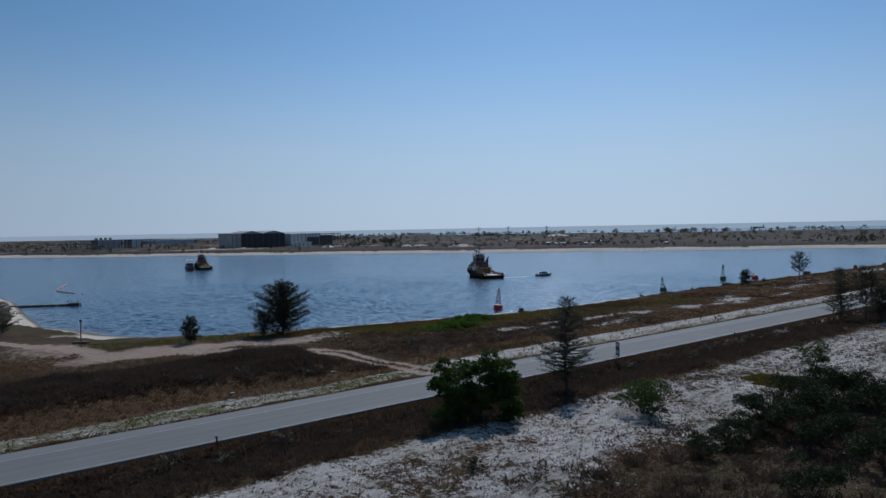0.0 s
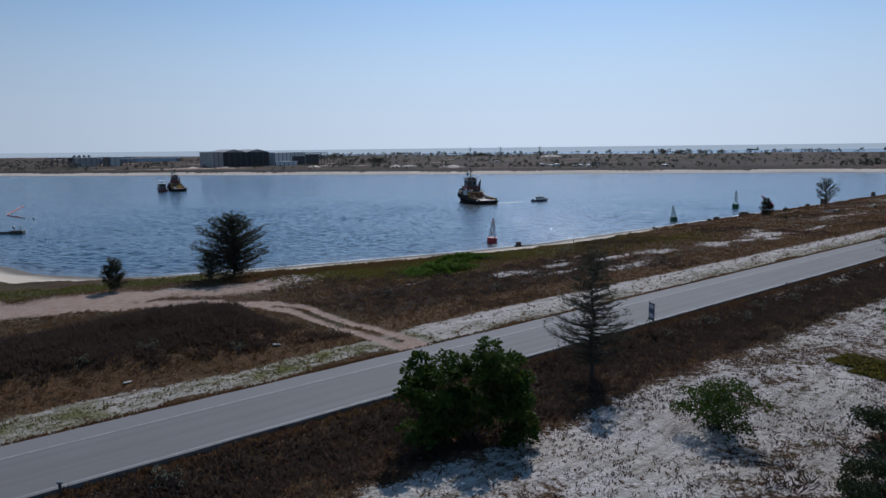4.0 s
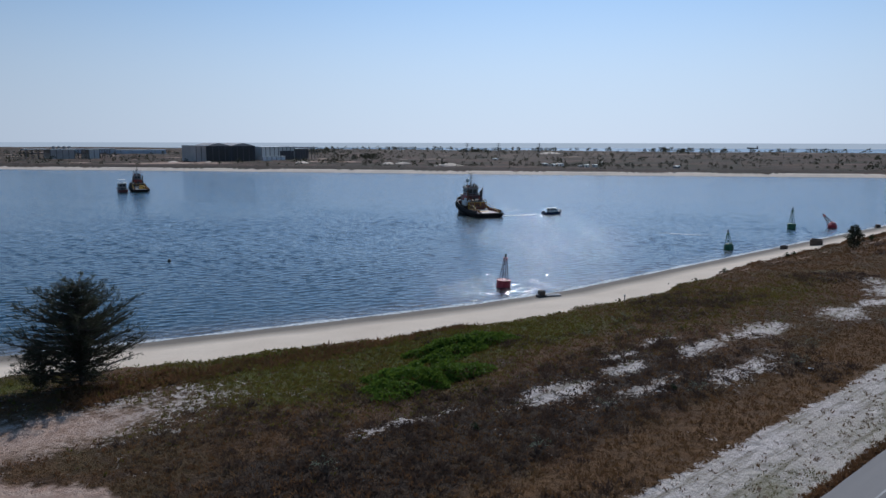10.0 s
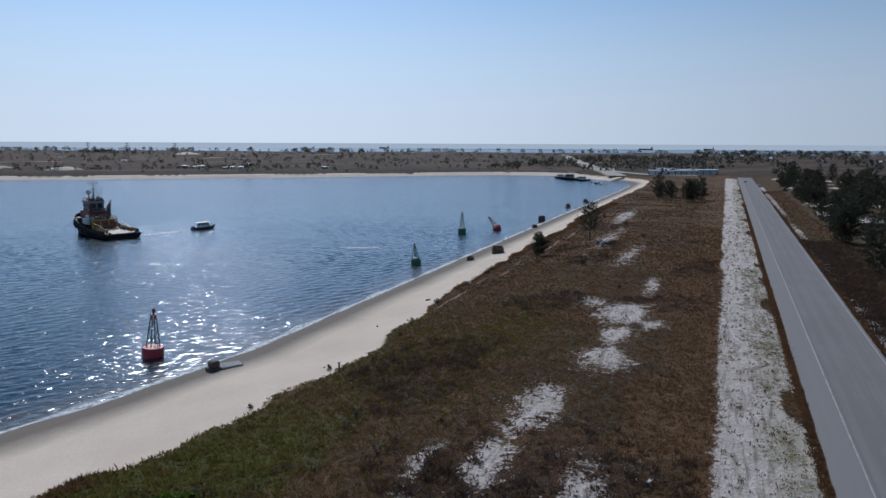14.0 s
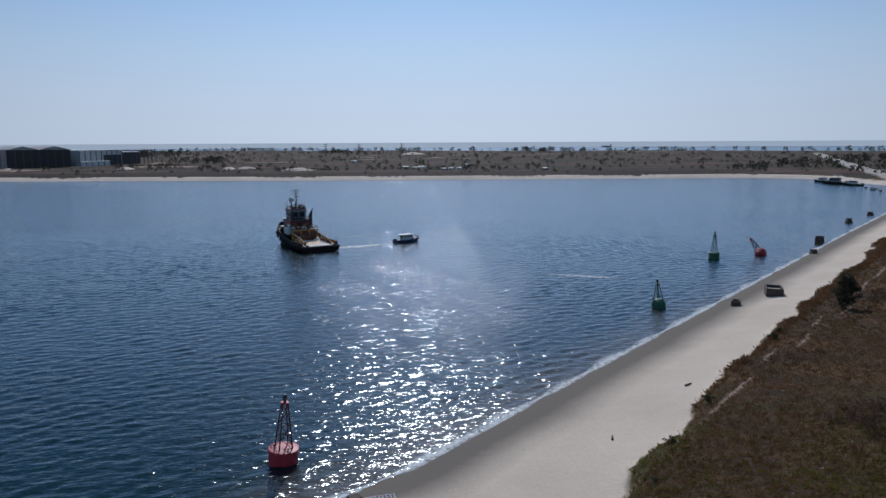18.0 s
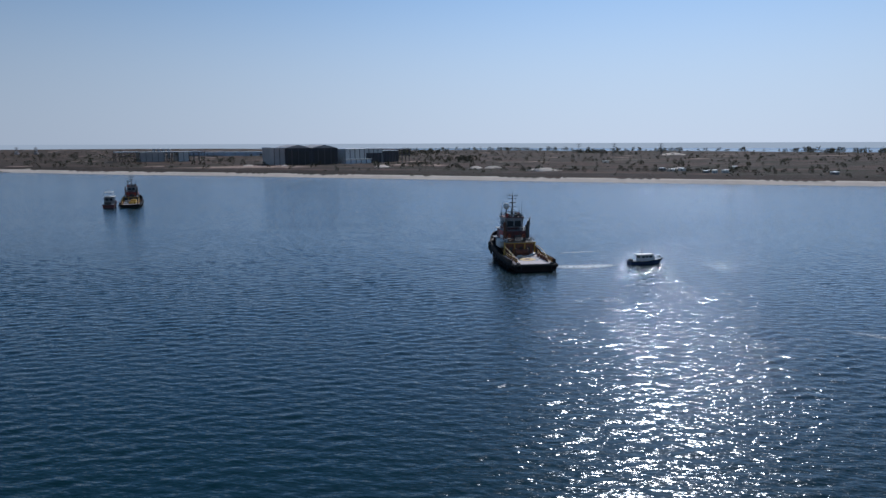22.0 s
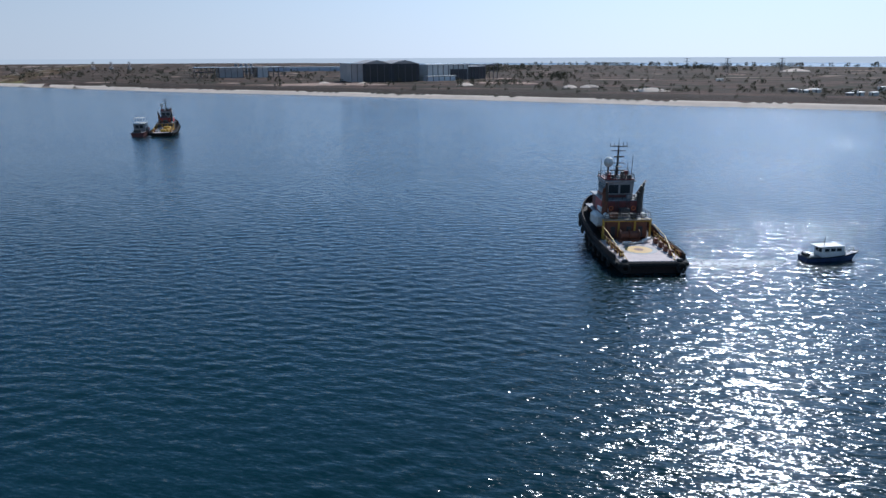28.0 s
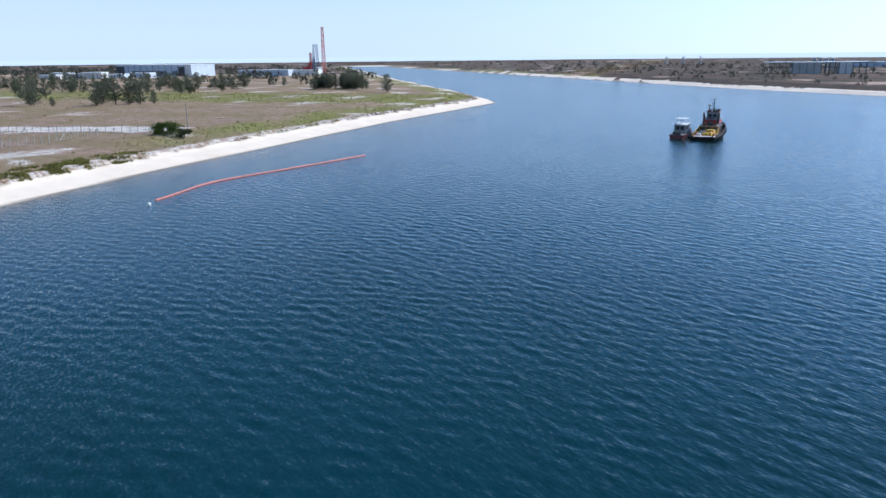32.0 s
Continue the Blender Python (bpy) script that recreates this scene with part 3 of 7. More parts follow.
wx, wy = outwards(-185, 125, 0.56, 4990), outwards(190, 445, 0.48, 4990)
gx, gy = (g.ravel() for g in np.meshgrid(wx, wy))
fade = smooth(gx, -235, -195) * (1 - smooth(gx, 130, 165)) * smooth(gy, 165, 195) * (1 - smooth(gy, 460, 500))
gusts = (0.85 + 0.3 * fuzz(gx, gy, 70, 91)) * (1 - 0.65 * smooth(gy, 320, 440)) * (1 - 0.65 * (1 - smooth(gx, -180, -90)))
gz = np.where(fade > 0, wave_height(gx, gy) * fade * gusts, 0.0)
idx = np.arange(len(gx)).reshape(len(wy), len(wx))
quads = np.stack([idx[:-1, :-1], idx[:-1, 1:], idx[1:, 1:], idx[1:, :-1]], -1).reshape(-1, 4)
quads = quads[np.hypot(gx[quads], gy[quads]).max(1) < 4960]


def sheet(name, verts, faces, material):
    """A smooth grid from arrays."""
    me = bpy.data.meshes.new(name)
    verts, faces = np.asarray(verts, np.float32), np.asarray(faces, np.int32)
    me.vertices.add(len(verts))
    me.vertices.foreach_set("co", verts.ravel())
    me.loops.add(faces.size)
    me.loops.foreach_set("vertex_index", faces.ravel())
    me.polygons.add(len(faces))
    me.polygons.foreach_set("loop_start", np.arange(0, faces.size, 4, dtype=np.int32))
    me.update(calc_edges=True)
    me.shade_smooth()
    me.materials.append(material)
    return me


used = np.unique(quads)
back = np.zeros(len(gx), np.int64)
back[used] = np.arange(len(used))
me = sheet("water", np.stack([gx, gy, gz], -1)[used], back[quads], M_WATER)
near_beach = (gx > -420) & (gx < 420) & (gy > 100) & (gy < 760)
shallow = np.zeros(len(gx))
bx, by = gx[near_beach] - ORIGIN.x, gy[near_beach] - ORIGIN.y
shallow[near_beach] = (1 - smooth(-shore_distance(bx * U.x + by * U.y, bx * V.x + by * V.y), 0.5, 13)) ** 1.5
me.attributes.new("shallow", "FLOAT", "POINT").data.foreach_set("value", shallow[used].astype(np.float32))
me.attributes.new("flat", "FLOAT", "POINT").data.foreach_set("value", (1 - fade)[used].astype(np.float32))
tagged(new("water", me), "rippled blue harbour water glittering in the sun", "water", kind="structure")

# glowing ring added below the horizon, with sea haze painted as emission
M_HAZEGLOW, nt, p = mat("haze_glow")
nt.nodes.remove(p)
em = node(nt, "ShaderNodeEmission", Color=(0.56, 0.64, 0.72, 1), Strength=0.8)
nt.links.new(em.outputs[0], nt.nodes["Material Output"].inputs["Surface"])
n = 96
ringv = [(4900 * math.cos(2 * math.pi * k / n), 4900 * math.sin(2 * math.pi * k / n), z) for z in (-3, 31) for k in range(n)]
me = mesh_from("backdrop", ringv, [[k, (k + 1) % n, n + (k + 1) % n, n + k] for k in range(n)], M_HAZEGLOW)
tagged(new("backdrop", me), "pale glowing backdrop ring painted as haze on the sea horizon", "backdrop", kind="structure")


# ---------------------------------------------------------------- road
def asphalt_material():
    m, nt, p = mat("asphalt")
    vec = position(nt)
    mp = nt.nodes.new("ShaderNodeMapping")
    mp.inputs["Rotation"].default_value = (0, 0, radians(-ROAD_TURN))
    nt.links.new(vec, mp.inputs["Vector"])
    st = nt.nodes.new("ShaderNodeMapping")
    st.inputs["Scale"].default_value = (0.03, 1.3, 1)
    nt.links.new(mp.outputs[0], st.inputs["Vector"])
    streak = noise_tex(nt, 1.0, 4, 0.6, st.outputs[0])
    big = noise_tex(nt, 0.15, 4, 0.6, vec)
    grain = noise_tex(nt, 14, 3, 0.7, vec)
    col = mixc(nt, ramp(nt, streak, 0.3, 0.7), (0.190, 0.172, 0.160), (0.150, 0.135, 0.127))
    # the shoulder is paler than the lanes, which carry darker wheel tracks and a long crack
    across = nt.nodes.new("ShaderNodeSeparateXYZ")
    nt.links.new(mp.outputs[0], across.inputs[0])
    v = math_node(nt, "SUBTRACT", across.outputs["Y"], V.dot(ORIGIN))
    col = mixc(nt, math_node(nt, "MULTIPLY", math_node(nt, "GREATER_THAN", v, -2.6), 0.55), col, (0.235, 0.212, 0.200))
    for at, wide, deep in ((-4.3, 0.55, 0.35), (-6.2, 0.5, 0.3), (-8.3, 0.6, 0.3), (-6.62, 0.05, 0.9), (-2.95, 0.12, 0.6)):
        off = math_node(nt, "ABSOLUTE", math_node(nt, "SUBTRACT", math_node(nt, "ADD", v, math_node(nt, "MULTIPLY", streak, 0.3)), at + 0.15), 0.0)
        near = math_node(nt, "MULTIPLY", math_node(nt, "SUBTRACT", 1.0, ramp(nt, off, wide * 0.4, wide)), ramp(nt, big, 0.36, 0.56))
        col = mixc(nt, math_node(nt, "MULTIPLY", near, deep), col, (0.095, 0.086, 0.082))
    col = mixc(nt, math_node(nt, "MULTIPLY", ramp(nt, big, 0.4, 0.7), 0.5), col, (0.205, 0.192, 0.185))
    col = mixc(nt, math_node(nt, "MULTIPLY", ramp(nt, grain, 0.4, 0.7), 0.4), col, (0.13, 0.125, 0.125))
    nt.links.new(col, p.inputs["Base Color"])
    p.inputs["Roughness"].default_value = 0.85
    bump(nt, p, grain, 0.3, 0.02)
    return m


def strip_mesh(name, u0, u1, step, v0, v1, z0, z1, material, seed=0, ragged=0.0):
    """A slab along the road from v0 to v1, its top at z1, with uneven edges where ragged."""
    rs = random.Random(seed)
    bm = bmesh.new()
    rows = []
    for u in np.arange(u0, u1 + step / 2, step):
        a, b = v0 + rs.uniform(-1, 1) * ragged, v1 + rs.uniform(-1, 1) * ragged
        rows.append([bm.verts.new((*xy(u, v), z)) for v, z in ((a, z0), (a, z1), (b, z1), (b, z0))])
    for r, s in zip(rows, rows[1:]):
        for k in range(3):
            bm.faces.new((r[k], s[k], s[k + 1], r[k + 1]))
    bm.faces.new(rows[0])
    bm.faces.new(rows[-1][::-1])
    bmesh.ops.recalc_face_normals(bm, faces=bm.faces)
    me = bpy.data.meshes.new(name)
    bm.to_mesh(me)
    bm.free()
    me.materials.append(material)
    return me


M_ASPHALT = asphalt_material()
M_LINE = plain("road_paint", (0.40, 0.385, 0.37), (0.22, 0.21, 0.20), 0.7, scale=1.2)
road = tagged(new("road", strip_mesh("road", -330, 585, 3, -10.7, 0, 4.3, 4.80, M_ASPHALT, 4, 0.06)), "grey asphalt coast road with worn edge lines", "road", kind="structure")


def part(name, bm, material, parent=None, label="", loc=None):
    """Links a bmesh (or a ready mesh) as one object under a thing."""
    if isinstance(bm, bmesh.types.BMesh):
        me = bpy.data.meshes.new(name)
        bmesh.ops.recalc_face_normals(bm, faces=bm.faces)
        bm.to_mesh(me)
        bm.free()
    else:
        me = bm
    if material is not None and not me.materials:
        me.materials.append(material)
    ob = new(name, me)
    if parent is not None:
        ob.parent = parent
    if loc is not None:
        ob.matrix_basis = loc
    if label:
        ob["label"] = label
    return ob


part("edge_line", strip_mesh("edge_line", -330, 585, 5, -2.75, -2.6, 4.8, 4.806, M_LINE, 5, 0.015), M_LINE, road, "worn white edge line")
part("edge_line", strip_mesh("edge_line", -330, 585, 5, -10.35, -10.2, 4.8, 4.806, M_LINE, 6, 0.015), M_LINE, road, "worn white edge line")


# ---------------------------------------------------------------- shaping helpers
def box(bm, cx, cy, cz, sx, sy, sz, turn=None, bevel=0.0):
    m = pose(cx, cy, cz) @ (turn or Matrix()) @ Matrix.Diagonal((sx, sy, sz, 1))
    got = bmesh.ops.create_cube(bm, size=1, matrix=m)["verts"]
    if bevel:
        edges = list({e for v in got for e in v.link_edges})
        bmesh.ops.bevel(bm, geom=edges, offset=bevel, segments=1, affect="EDGES")
    return bm


def tube(bm, a, b, ra, rb=None, seg=6, caps=True):
    a, b = Vector(a), Vector(b)
    rb = ra if rb is None else rb
    q = (b - a).to_track_quat("Z", "Y")
    rings = []
    for c, r in ((a, ra), (b, rb)):
        rings.append([bm.verts.new(c + q @ Vector((r * math.cos(2 * math.pi * k / seg), r * math.sin(2 * math.pi * k / seg), 0))) for k in range(seg)])
    for k in range(seg):
        bm.faces.new((rings[0][k], rings[0][(k + 1) % seg], rings[1][(k + 1) % seg], rings[1][k]))
    if caps:
        bm.faces.new(rings[0][::-1])
        bm.faces.new(rings[1])
    return bm


def lathe(bm, profile, seg=16, centre=(0, 0)):
    """A turned body from (radius, height) steps."""
    rings = [[bm.verts.new((centre[0] + r * math.cos(2 * math.pi * k / seg), centre[1] + r * math.sin(2 * math.pi * k / seg), z)) for k in range(seg)] for r, z in profile]
    for p, q in zip(rings, rings[1:]):
        for k in range(seg):
            bm.faces.new((p[k], p[(k + 1) % seg], q[(k + 1) % seg], q[k]))
    bm.faces.new(rings[0][::-1])
    bm.faces.new(rings[-1])
    return bm


def ring_bm(radius, thick, seg=14, side=6, m=None):
    """A torus, for tyres and lifebuoys."""
    bm = bmesh.new()
    m = m or Matrix()
    rows = []
    for i in range(seg):
        a = 2 * math.pi * i / seg
        rows.append([bm.verts.new(m @ Vector(((radius + thick * math.cos(t)) * math.cos(a), (radius + thick * math.cos(t)) * math.sin(a), thick * math.sin(t))))
                     for t in (2 * math.pi * k / side for k in range(side))])
    for i in range(seg):
        p, q = rows[i], rows[(i + 1) % seg]
        for k in range(side):
            bm.faces.new((p[k], q[k], q[(k + 1) % side], p[(k + 1) % side]))
    return bm


def empty(name, m, label, category, group=""):
    ob = new(name)
    ob.empty_display_size = 0.5
    ob.matrix_basis = m
    return tagged(ob, label, category, group)


def at_plan(u, v, z=None, turn=0.0):
    x, y = xy(u, v)
    return pose(x, y, ground_z(u, v) if z is None else z, 0, 0, turn)


# ---------------------------------------------------------------- plants
M_NEEDLE = leafy("casuarina_needles", (0.038, 0.042, 0.026), (0.074, 0.076, 0.048), 0.25)
# grey-green needles of the spit trees, paled in the colour for haze
M_HAZEDNEEDLE = leafy("hazed_grey_needles", (0.105, 0.118, 0.076), (0.175, 0.180, 0.125), 0.35)
# far foliage lightened in its base colour to paint the haze over it
M_HAZEDLEAF = leafy("hazed_scrub_leaves", (0.058, 0.060, 0.042), (0.096, 0.092, 0.066), 0.3)
M_LEAF = leafy("broad_leaves", (0.034, 0.060, 0.010), (0.080, 0.110, 0.020), 0.3)
M_DARKLEAF = leafy("dark_leaves", (0.026, 0.040, 0.014), (0.050, 0.060, 0.022), 0.2)
# green shrub leaves, their sun glints painted as a pale base colour
M_GLINTLEAF = leafy("glint_leaves", (0.17, 0.19, 0.12), (0.30, 0.31, 0.22), 0.2)
M_GRASS = leafy("dry_grass", (0.185, 0.094, 0.046), (0.095, 0.056, 0.027), 0.45, 0.11, 0.3)
M_STRAW = leafy("straw_grass", (0.215, 0.118, 0.056), (0.115, 0.070, 0.030), 0.45, 0.06, 0.3)
M_GREENGRASS = leafy("green_grass", (0.138, 0.130, 0.024), (0.104, 0.086, 0.021), 0.45)
M_RUST = leafy("rust_grass", (0.172, 0.094, 0.041), (0.104, 0.059, 0.028), 0.45, 0.15, 0.4)
M_OLIVE = leafy("olive_grass", (0.150, 0.120, 0.024), (0.104, 0.084, 0.020), 0.45, 0.2, 0.4)
M_MEADOW = leafy("meadow_grass", (0.20, 0.20, 0.045), (0.14, 0.12, 0.04), 0.45, 0.2, 0.4)
M_CREEPER = leafy("creeper_leaves", (0.070, 0.120, 0.014), (0.135, 0.200, 0.026), 0.35)
M_SCRUB = leafy("dark_scrub", (0.058, 0.040, 0.032), (0.096, 0.062, 0.045), 0.4, 0.3, 0.5)
M_BARK = plain("bark", (0.10, 0.075, 0.055), (0.055, 0.042, 0.032), 0.9, scale=3, bumpy=0.5)


def np_mesh(name, verts, faces, material):
    """A mesh from equal-sided faces held in arrays."""
    verts, faces = np.asarray(verts, np.float32), np.asarray(faces, np.int32)
    me = bpy.data.meshes.new(name)
    n, k = faces.shape
    me.vertices.add(len(verts))
    me.vertices.foreach_set("co", verts.ravel())
    me.loops.add(n * k)
    me.loops.foreach_set("vertex_index", faces.ravel())
    me.polygons.add(n)
    me.polygons.foreach_set("loop_start", np.arange(0, n * k, k, dtype=np.int32))
    me.update(calc_edges=True)
    me.materials.append(material)
    return me


def blades(base, way, length, width, rs, droop=0.0):
    """Thin leaf blades as quads: roots, unit ways, lengths and widths in arrays."""
    n = len(base)
    side = np.cross(way, rs.normal(size=(n, 3)))
    side /= np.linalg.norm(side, axis=1, keepdims=True) + 1e-9
    w = side * (np.asarray(width) * 0.5)[:, None]
    tip = base + way * np.asarray(length)[:, None]
    tip[:, 2] -= droop * np.asarray(length)
    mid = (base + tip) / 2 + rs.normal(size=(n, 3)) * 0.04 * np.asarray(length)[:, None]
    verts = np.stack([base, mid + w, tip, mid - w], 1).reshape(-1, 3)
    return verts, np.arange(4 * n).reshape(n, 4)


def unit(a):
    return a / (np.linalg.norm(a, axis=-1, keepdims=True) + 1e-9)


def casuarina_meshes(height, spread, seed, limbs=46, dense=1.0, low=0.14, top=0.5, fat=1.0, lift=(0.35, 0.95), inner=0.18):
    """Trunk with limbs, and a feathery crown of drooping needle sprays."""
    rs = np.random.RandomState(seed)
    bm = bmesh.new()
    pts = [Vector((0, 0, -0.3))]
    for k in range(1, 9):
        pts.append(Vector((rs.normal() * 0.012 * height * k / 4, rs.normal() * 0.012 * height * k / 4, height * k / 8.4)))
    r0 = height * 0.017 + 0.03
    for k in range(8):
        tube(bm, pts[k], pts[k + 1], r0 * (1 - k / 8.6), r0 * (1 - (k + 1) / 8.6), 7, False)
    roots, ways, lens, wid = [], [], [], []
    for i in range(limbs):
        f = low + (0.96 - low) * (i + rs.rand()) / limbs
        a = 2.4 * i + rs.normal() * 0.4
        z = f * height * 0.97
        k = min(int(f * 8.4), 7)
        c = pts[k].lerp(pts[k + 1], f * 8.4 - k if f * 8.4 - k < 1 else 1)
        prof = (min(1.0, (f - low + 0.10) / 0.22) ** 0.7) * (1 - max(0, f - top) / (1.03 - top)) ** 0.8
        reach = spread * prof * rs.uniform(0.6, 1.12) + 0.25
        rise = reach * rs.uniform(*lift)
        tip = c + Vector((math.cos(a) * reach, math.sin(a) * reach, rise))
        midp = c.lerp(tip, 0.5) + Vector((0, 0, -0.06 * reach))
        r = 0.012 * reach + 0.02
        tube(bm, c, midp, r * 1.5, r, 4, False)
        tube(bm, midp, tip, r, r * 0.35, 4, False)
        n = max(3, int((4 + 20 * reach / spread) * dense))
        for _ in range(n):
            t = rs.uniform(inner, 1.1)
            p = (c.lerp(midp, t * 2) if t < 0.5 else midp.lerp(tip, t * 2 - 1)) + Vector(rs.normal(size=3) * 0.05 * (reach * 0.6 + 0.4))
            out = Vector((math.cos(a), math.sin(a), 0.8)) + Vector(rs.normal(size=3) * 0.35)
            for _ in range(5):
                w = out + Vector(rs.normal(size=3) * 0.45)
                roots.append(p)
                ways.append(w.normalized())
                lens.append(rs.uniform(0.5, 1.15) * (0.55 + 0.045 * height) * fat ** 0.5)
                wid.append(rs.uniform(0.06, 0.12) * fat)
    v, f = blades(np.array(roots), np.array(ways), np.array(lens), np.array(wid), rs, 0.12)
    trunk = bpy.data.meshes.new("trunk")
    bm.to_mesh(trunk)
    bm.free()
    trunk.materials.append(M_BARK)
    return trunk, np_mesh("crown", v, f, M_NEEDLE)


def bush_meshes(width, height, seed, leaf_material, leaf=0.22, count=1800, stems=9, clumps=14, leggy=0.25, lobes=()):
    """Stems and an uneven crown of leaf clumps with gaps."""
    rs = np.random.RandomState(seed)
    bm = bmesh.new()
    centres = []
    for k in range(clumps):
        a, r = rs.uniform(0, 2 * np.pi), width * 0.5 * math.sqrt(rs.rand()) * 0.82
        z = height * (leggy + (0.86 - leggy) * rs.rand() ** 0.8 * (1 - (r / width) ** 2))
        if lobes:
            lx, ly, lr, lh = lobes[k % len(lobes)]
            f = rs.rand() ** 0.8
            w = lr * (1.0 - 0.55 * f ** 2) * math.sqrt(rs.rand())
            centres.append((lx + w * math.cos(a), ly + w * math.sin(a), lh * (leggy + (0.93 - leggy) * f), lr * rs.uniform(0.32, 0.6)))
            continue
        centres.append((r * math.cos(a), r * math.sin(a), z, width * rs.uniform(0.10, 0.2)))
    for k in range(stems):
        c = centres[k % clumps]
        base = Vector((rs.normal() * 0.12 * width * 0.4, rs.normal() * 0.12 * width * 0.4, -0.15))
        mid = base.lerp(Vector(c[:3]), 0.5) + Vector((0, 0, 0.1 * height))
        tube(bm, base, mid, 0.035 + height * 0.008, 0.03, 5, False)
        tube(bm, mid, c[:3], 0.03, 0.012, 4, False)
    cs = np.array(centres)
    pick = rs.randint(0, clumps, count)
    d = unit(rs.normal(size=(count, 3)))
    d[:, 2] = np.abs(d[:, 2]) * 0.9 - 0.25
    root = cs[pick, :3] + d * cs[pick, 3:4] * rs.uniform(0.45, 1.05, (count, 1))
    root[:, 2] = np.maximum(root[:, 2], 0.05)
    way = unit(d + rs.normal(size=(count, 3)) * 0.6)
    v, f = blades(root, way, rs.uniform(0.6, 1.3, count) * leaf, rs.uniform(0.45, 0.75, count) * leaf, rs, 0.1)
    stem = bpy.data.meshes.new("stem")
    bm.to_mesh(stem)
    bm.free()
    stem.materials.append(M_BARK)
    return stem, np_mesh("crown", v, f, leaf_material)


def plant(name, meshes, u, v, label, category, group="", scale=1.0, turn=0.0, names=("trunk", "crown"), squash=1.0):
    ob = empty(name, at_plan(u, v, ground_z(u, v) - 0.05, turn), label, category, group)
    ob.scale = (scale, scale, scale * squash)
    for n, me in zip(names, meshes):
        part(n, me, None, ob)
    return ob


rnd = random.Random(11)
CAS_BIG = casuarina_meshes(11.8, 6.0, 1, 230, 1.1, 0.04, 0.50, 0.60, (0.05, 0.6), 0.08)
CAS_TALL = casuarina_meshes(13.4, 4.4, 2, 140, 1.1, 0.12, 0.14, 0.36, (0.05, 0.42), 0.05)
CAS_YOUNG = casuarina_meshes(5.2, 1.7, 3, 70, 0.5, 0.05, 0.14)
CAS_OPEN = casuarina_meshes(11.0, 3.6, 4, 70, 0.45, 0.26, 0.45)
CAS_ROUND = casuarina_meshes(9.0, 3.6, 5, 110, 0.7, 0.05, 0.30, 0.8, (0.2, 0.65), 0.08)
# lighter growth for trees that stay far off
FAR_TALL = casuarina_meshes(12.5, 3.2, 6, 54, 0.42, 0.08, 0.28, 1.9, (0.15, 0.6), 0.05)
FAR_ROUND = casuarina_meshes(9.0, 3.4, 7, 46, 0.42, 0.05, 0.34, 1.9, (0.2, 0.65), 0.05)
FAR_BIG = casuarina_meshes(12.0, 4.4, 8, 58, 0.44, 0.05, 0.36, 1.9, (0.2, 0.65), 0.05)
plant("casuarina_tree", CAS_BIG, -56.7, 64.7, "broad dark casuarina tree at the edge of the beach", "tree")
plant("casuarina_tree", CAS_ROUND, -60.3, 66.9, "smaller casuarina leaning beside a broad tree above the beach", "tree", scale=0.6, turn=50)
plant("casuarina_tree", CAS_YOUNG, -78.6, 61.8, "young conical casuarina standing beside a sandy track", "tree", scale=1.02)
plant("casuarina_tree", CAS_ROUND, -105, 113, "casuarina at the head of the sandy cove", "tree", scale=0.85, turn=80)
plant("casuarina_tree", CAS_TALL, -55.6, -18.6, "slender feathery casuarina on the roadside bank", "tree", turn=20)
plant("casuarina_tree", CAS_YOUNG, 126.6, 52.0, "young casuarina growing at the edge of the beach", "tree", scale=1.15, turn=70)
plant("casuarina_tree", CAS_OPEN, 153.5, 44.0, "open wind-thinned casuarina in dry grass near the beach", "tree", turn=110)
for k, (u, v, s) in enumerate(((42.6, -15.0, .95), (49, -18, 1.1), (42, -24, .9), (57, -21, 1.05), (70, -18, .8), (30, -31, .6), (64, -33, .9), (83, -28, .85))):
    plant("casuarina_tree", (CAS_TALL, CAS_OPEN, CAS_ROUND)[k % 3], u, v, "dark casuarina in the belt beside the road", "tree", "roadside casuarinas", s, rnd.uniform(0, 360))
for k in range(76):
    u = 95 + 470 * (k / 76) ** 0.9 + rnd.uniform(-5, 5)
    v = -22 - abs(rnd.gauss(0, 1)) * (16 + 0.10 * u)
    plant("casuarina_tree", (FAR_TALL, FAR_ROUND, FAR_BIG, FAR_ROUND)[k % 4], u, v, "dark casuarina in the belt beside the road", "tree", "roadside casuarinas", rnd.uniform(0.7, 1.25), rnd.uniform(0, 360))
for k in range(11):
    plant("casuarina_tree", (FAR_TALL, FAR_ROUND, FAR_BIG)[k % 3], 340 + rnd.gauss(0, 20), 27 + rnd.gauss(0, 8), "tall casuarina in a grove between road and beach", "tree", "grove casuarinas", rnd.uniform(0.6, 0.95), rnd.uniform(0, 360))

TREE_BROAD = bush_meshes(9.4, 8.6, 21, M_LEAF, 0.36, 20000, 26, 96, 0.03, ((-2.9, -0.6, 2.3, 7.6), (-1.2, 0.8, 2.1, 6.8), (0.6, -0.3, 2.0, 7.2), (2.4, 0.4, 2.4, 8.6), (4.1, -0.8, 1.6, 6.2), (3.2, 1.4, 1.9, 6.8), (-3.6, 1.2, 1.7, 5.6)))
BUSH_A = bush_meshes(7.2, 4.6, 22, M_LEAF, 0.24, 5200, 14, 34, 0.06)
BUSH_B = bush_meshes(6.0, 4.6, 23, M_LEAF, 0.22, 3200, 12, 24, 0.12)
BUSH_DARK = bush_meshes(7.0, 4.4, 24, M_DARKLEAF, 0.26, 3600, 12, 26, 0.1)
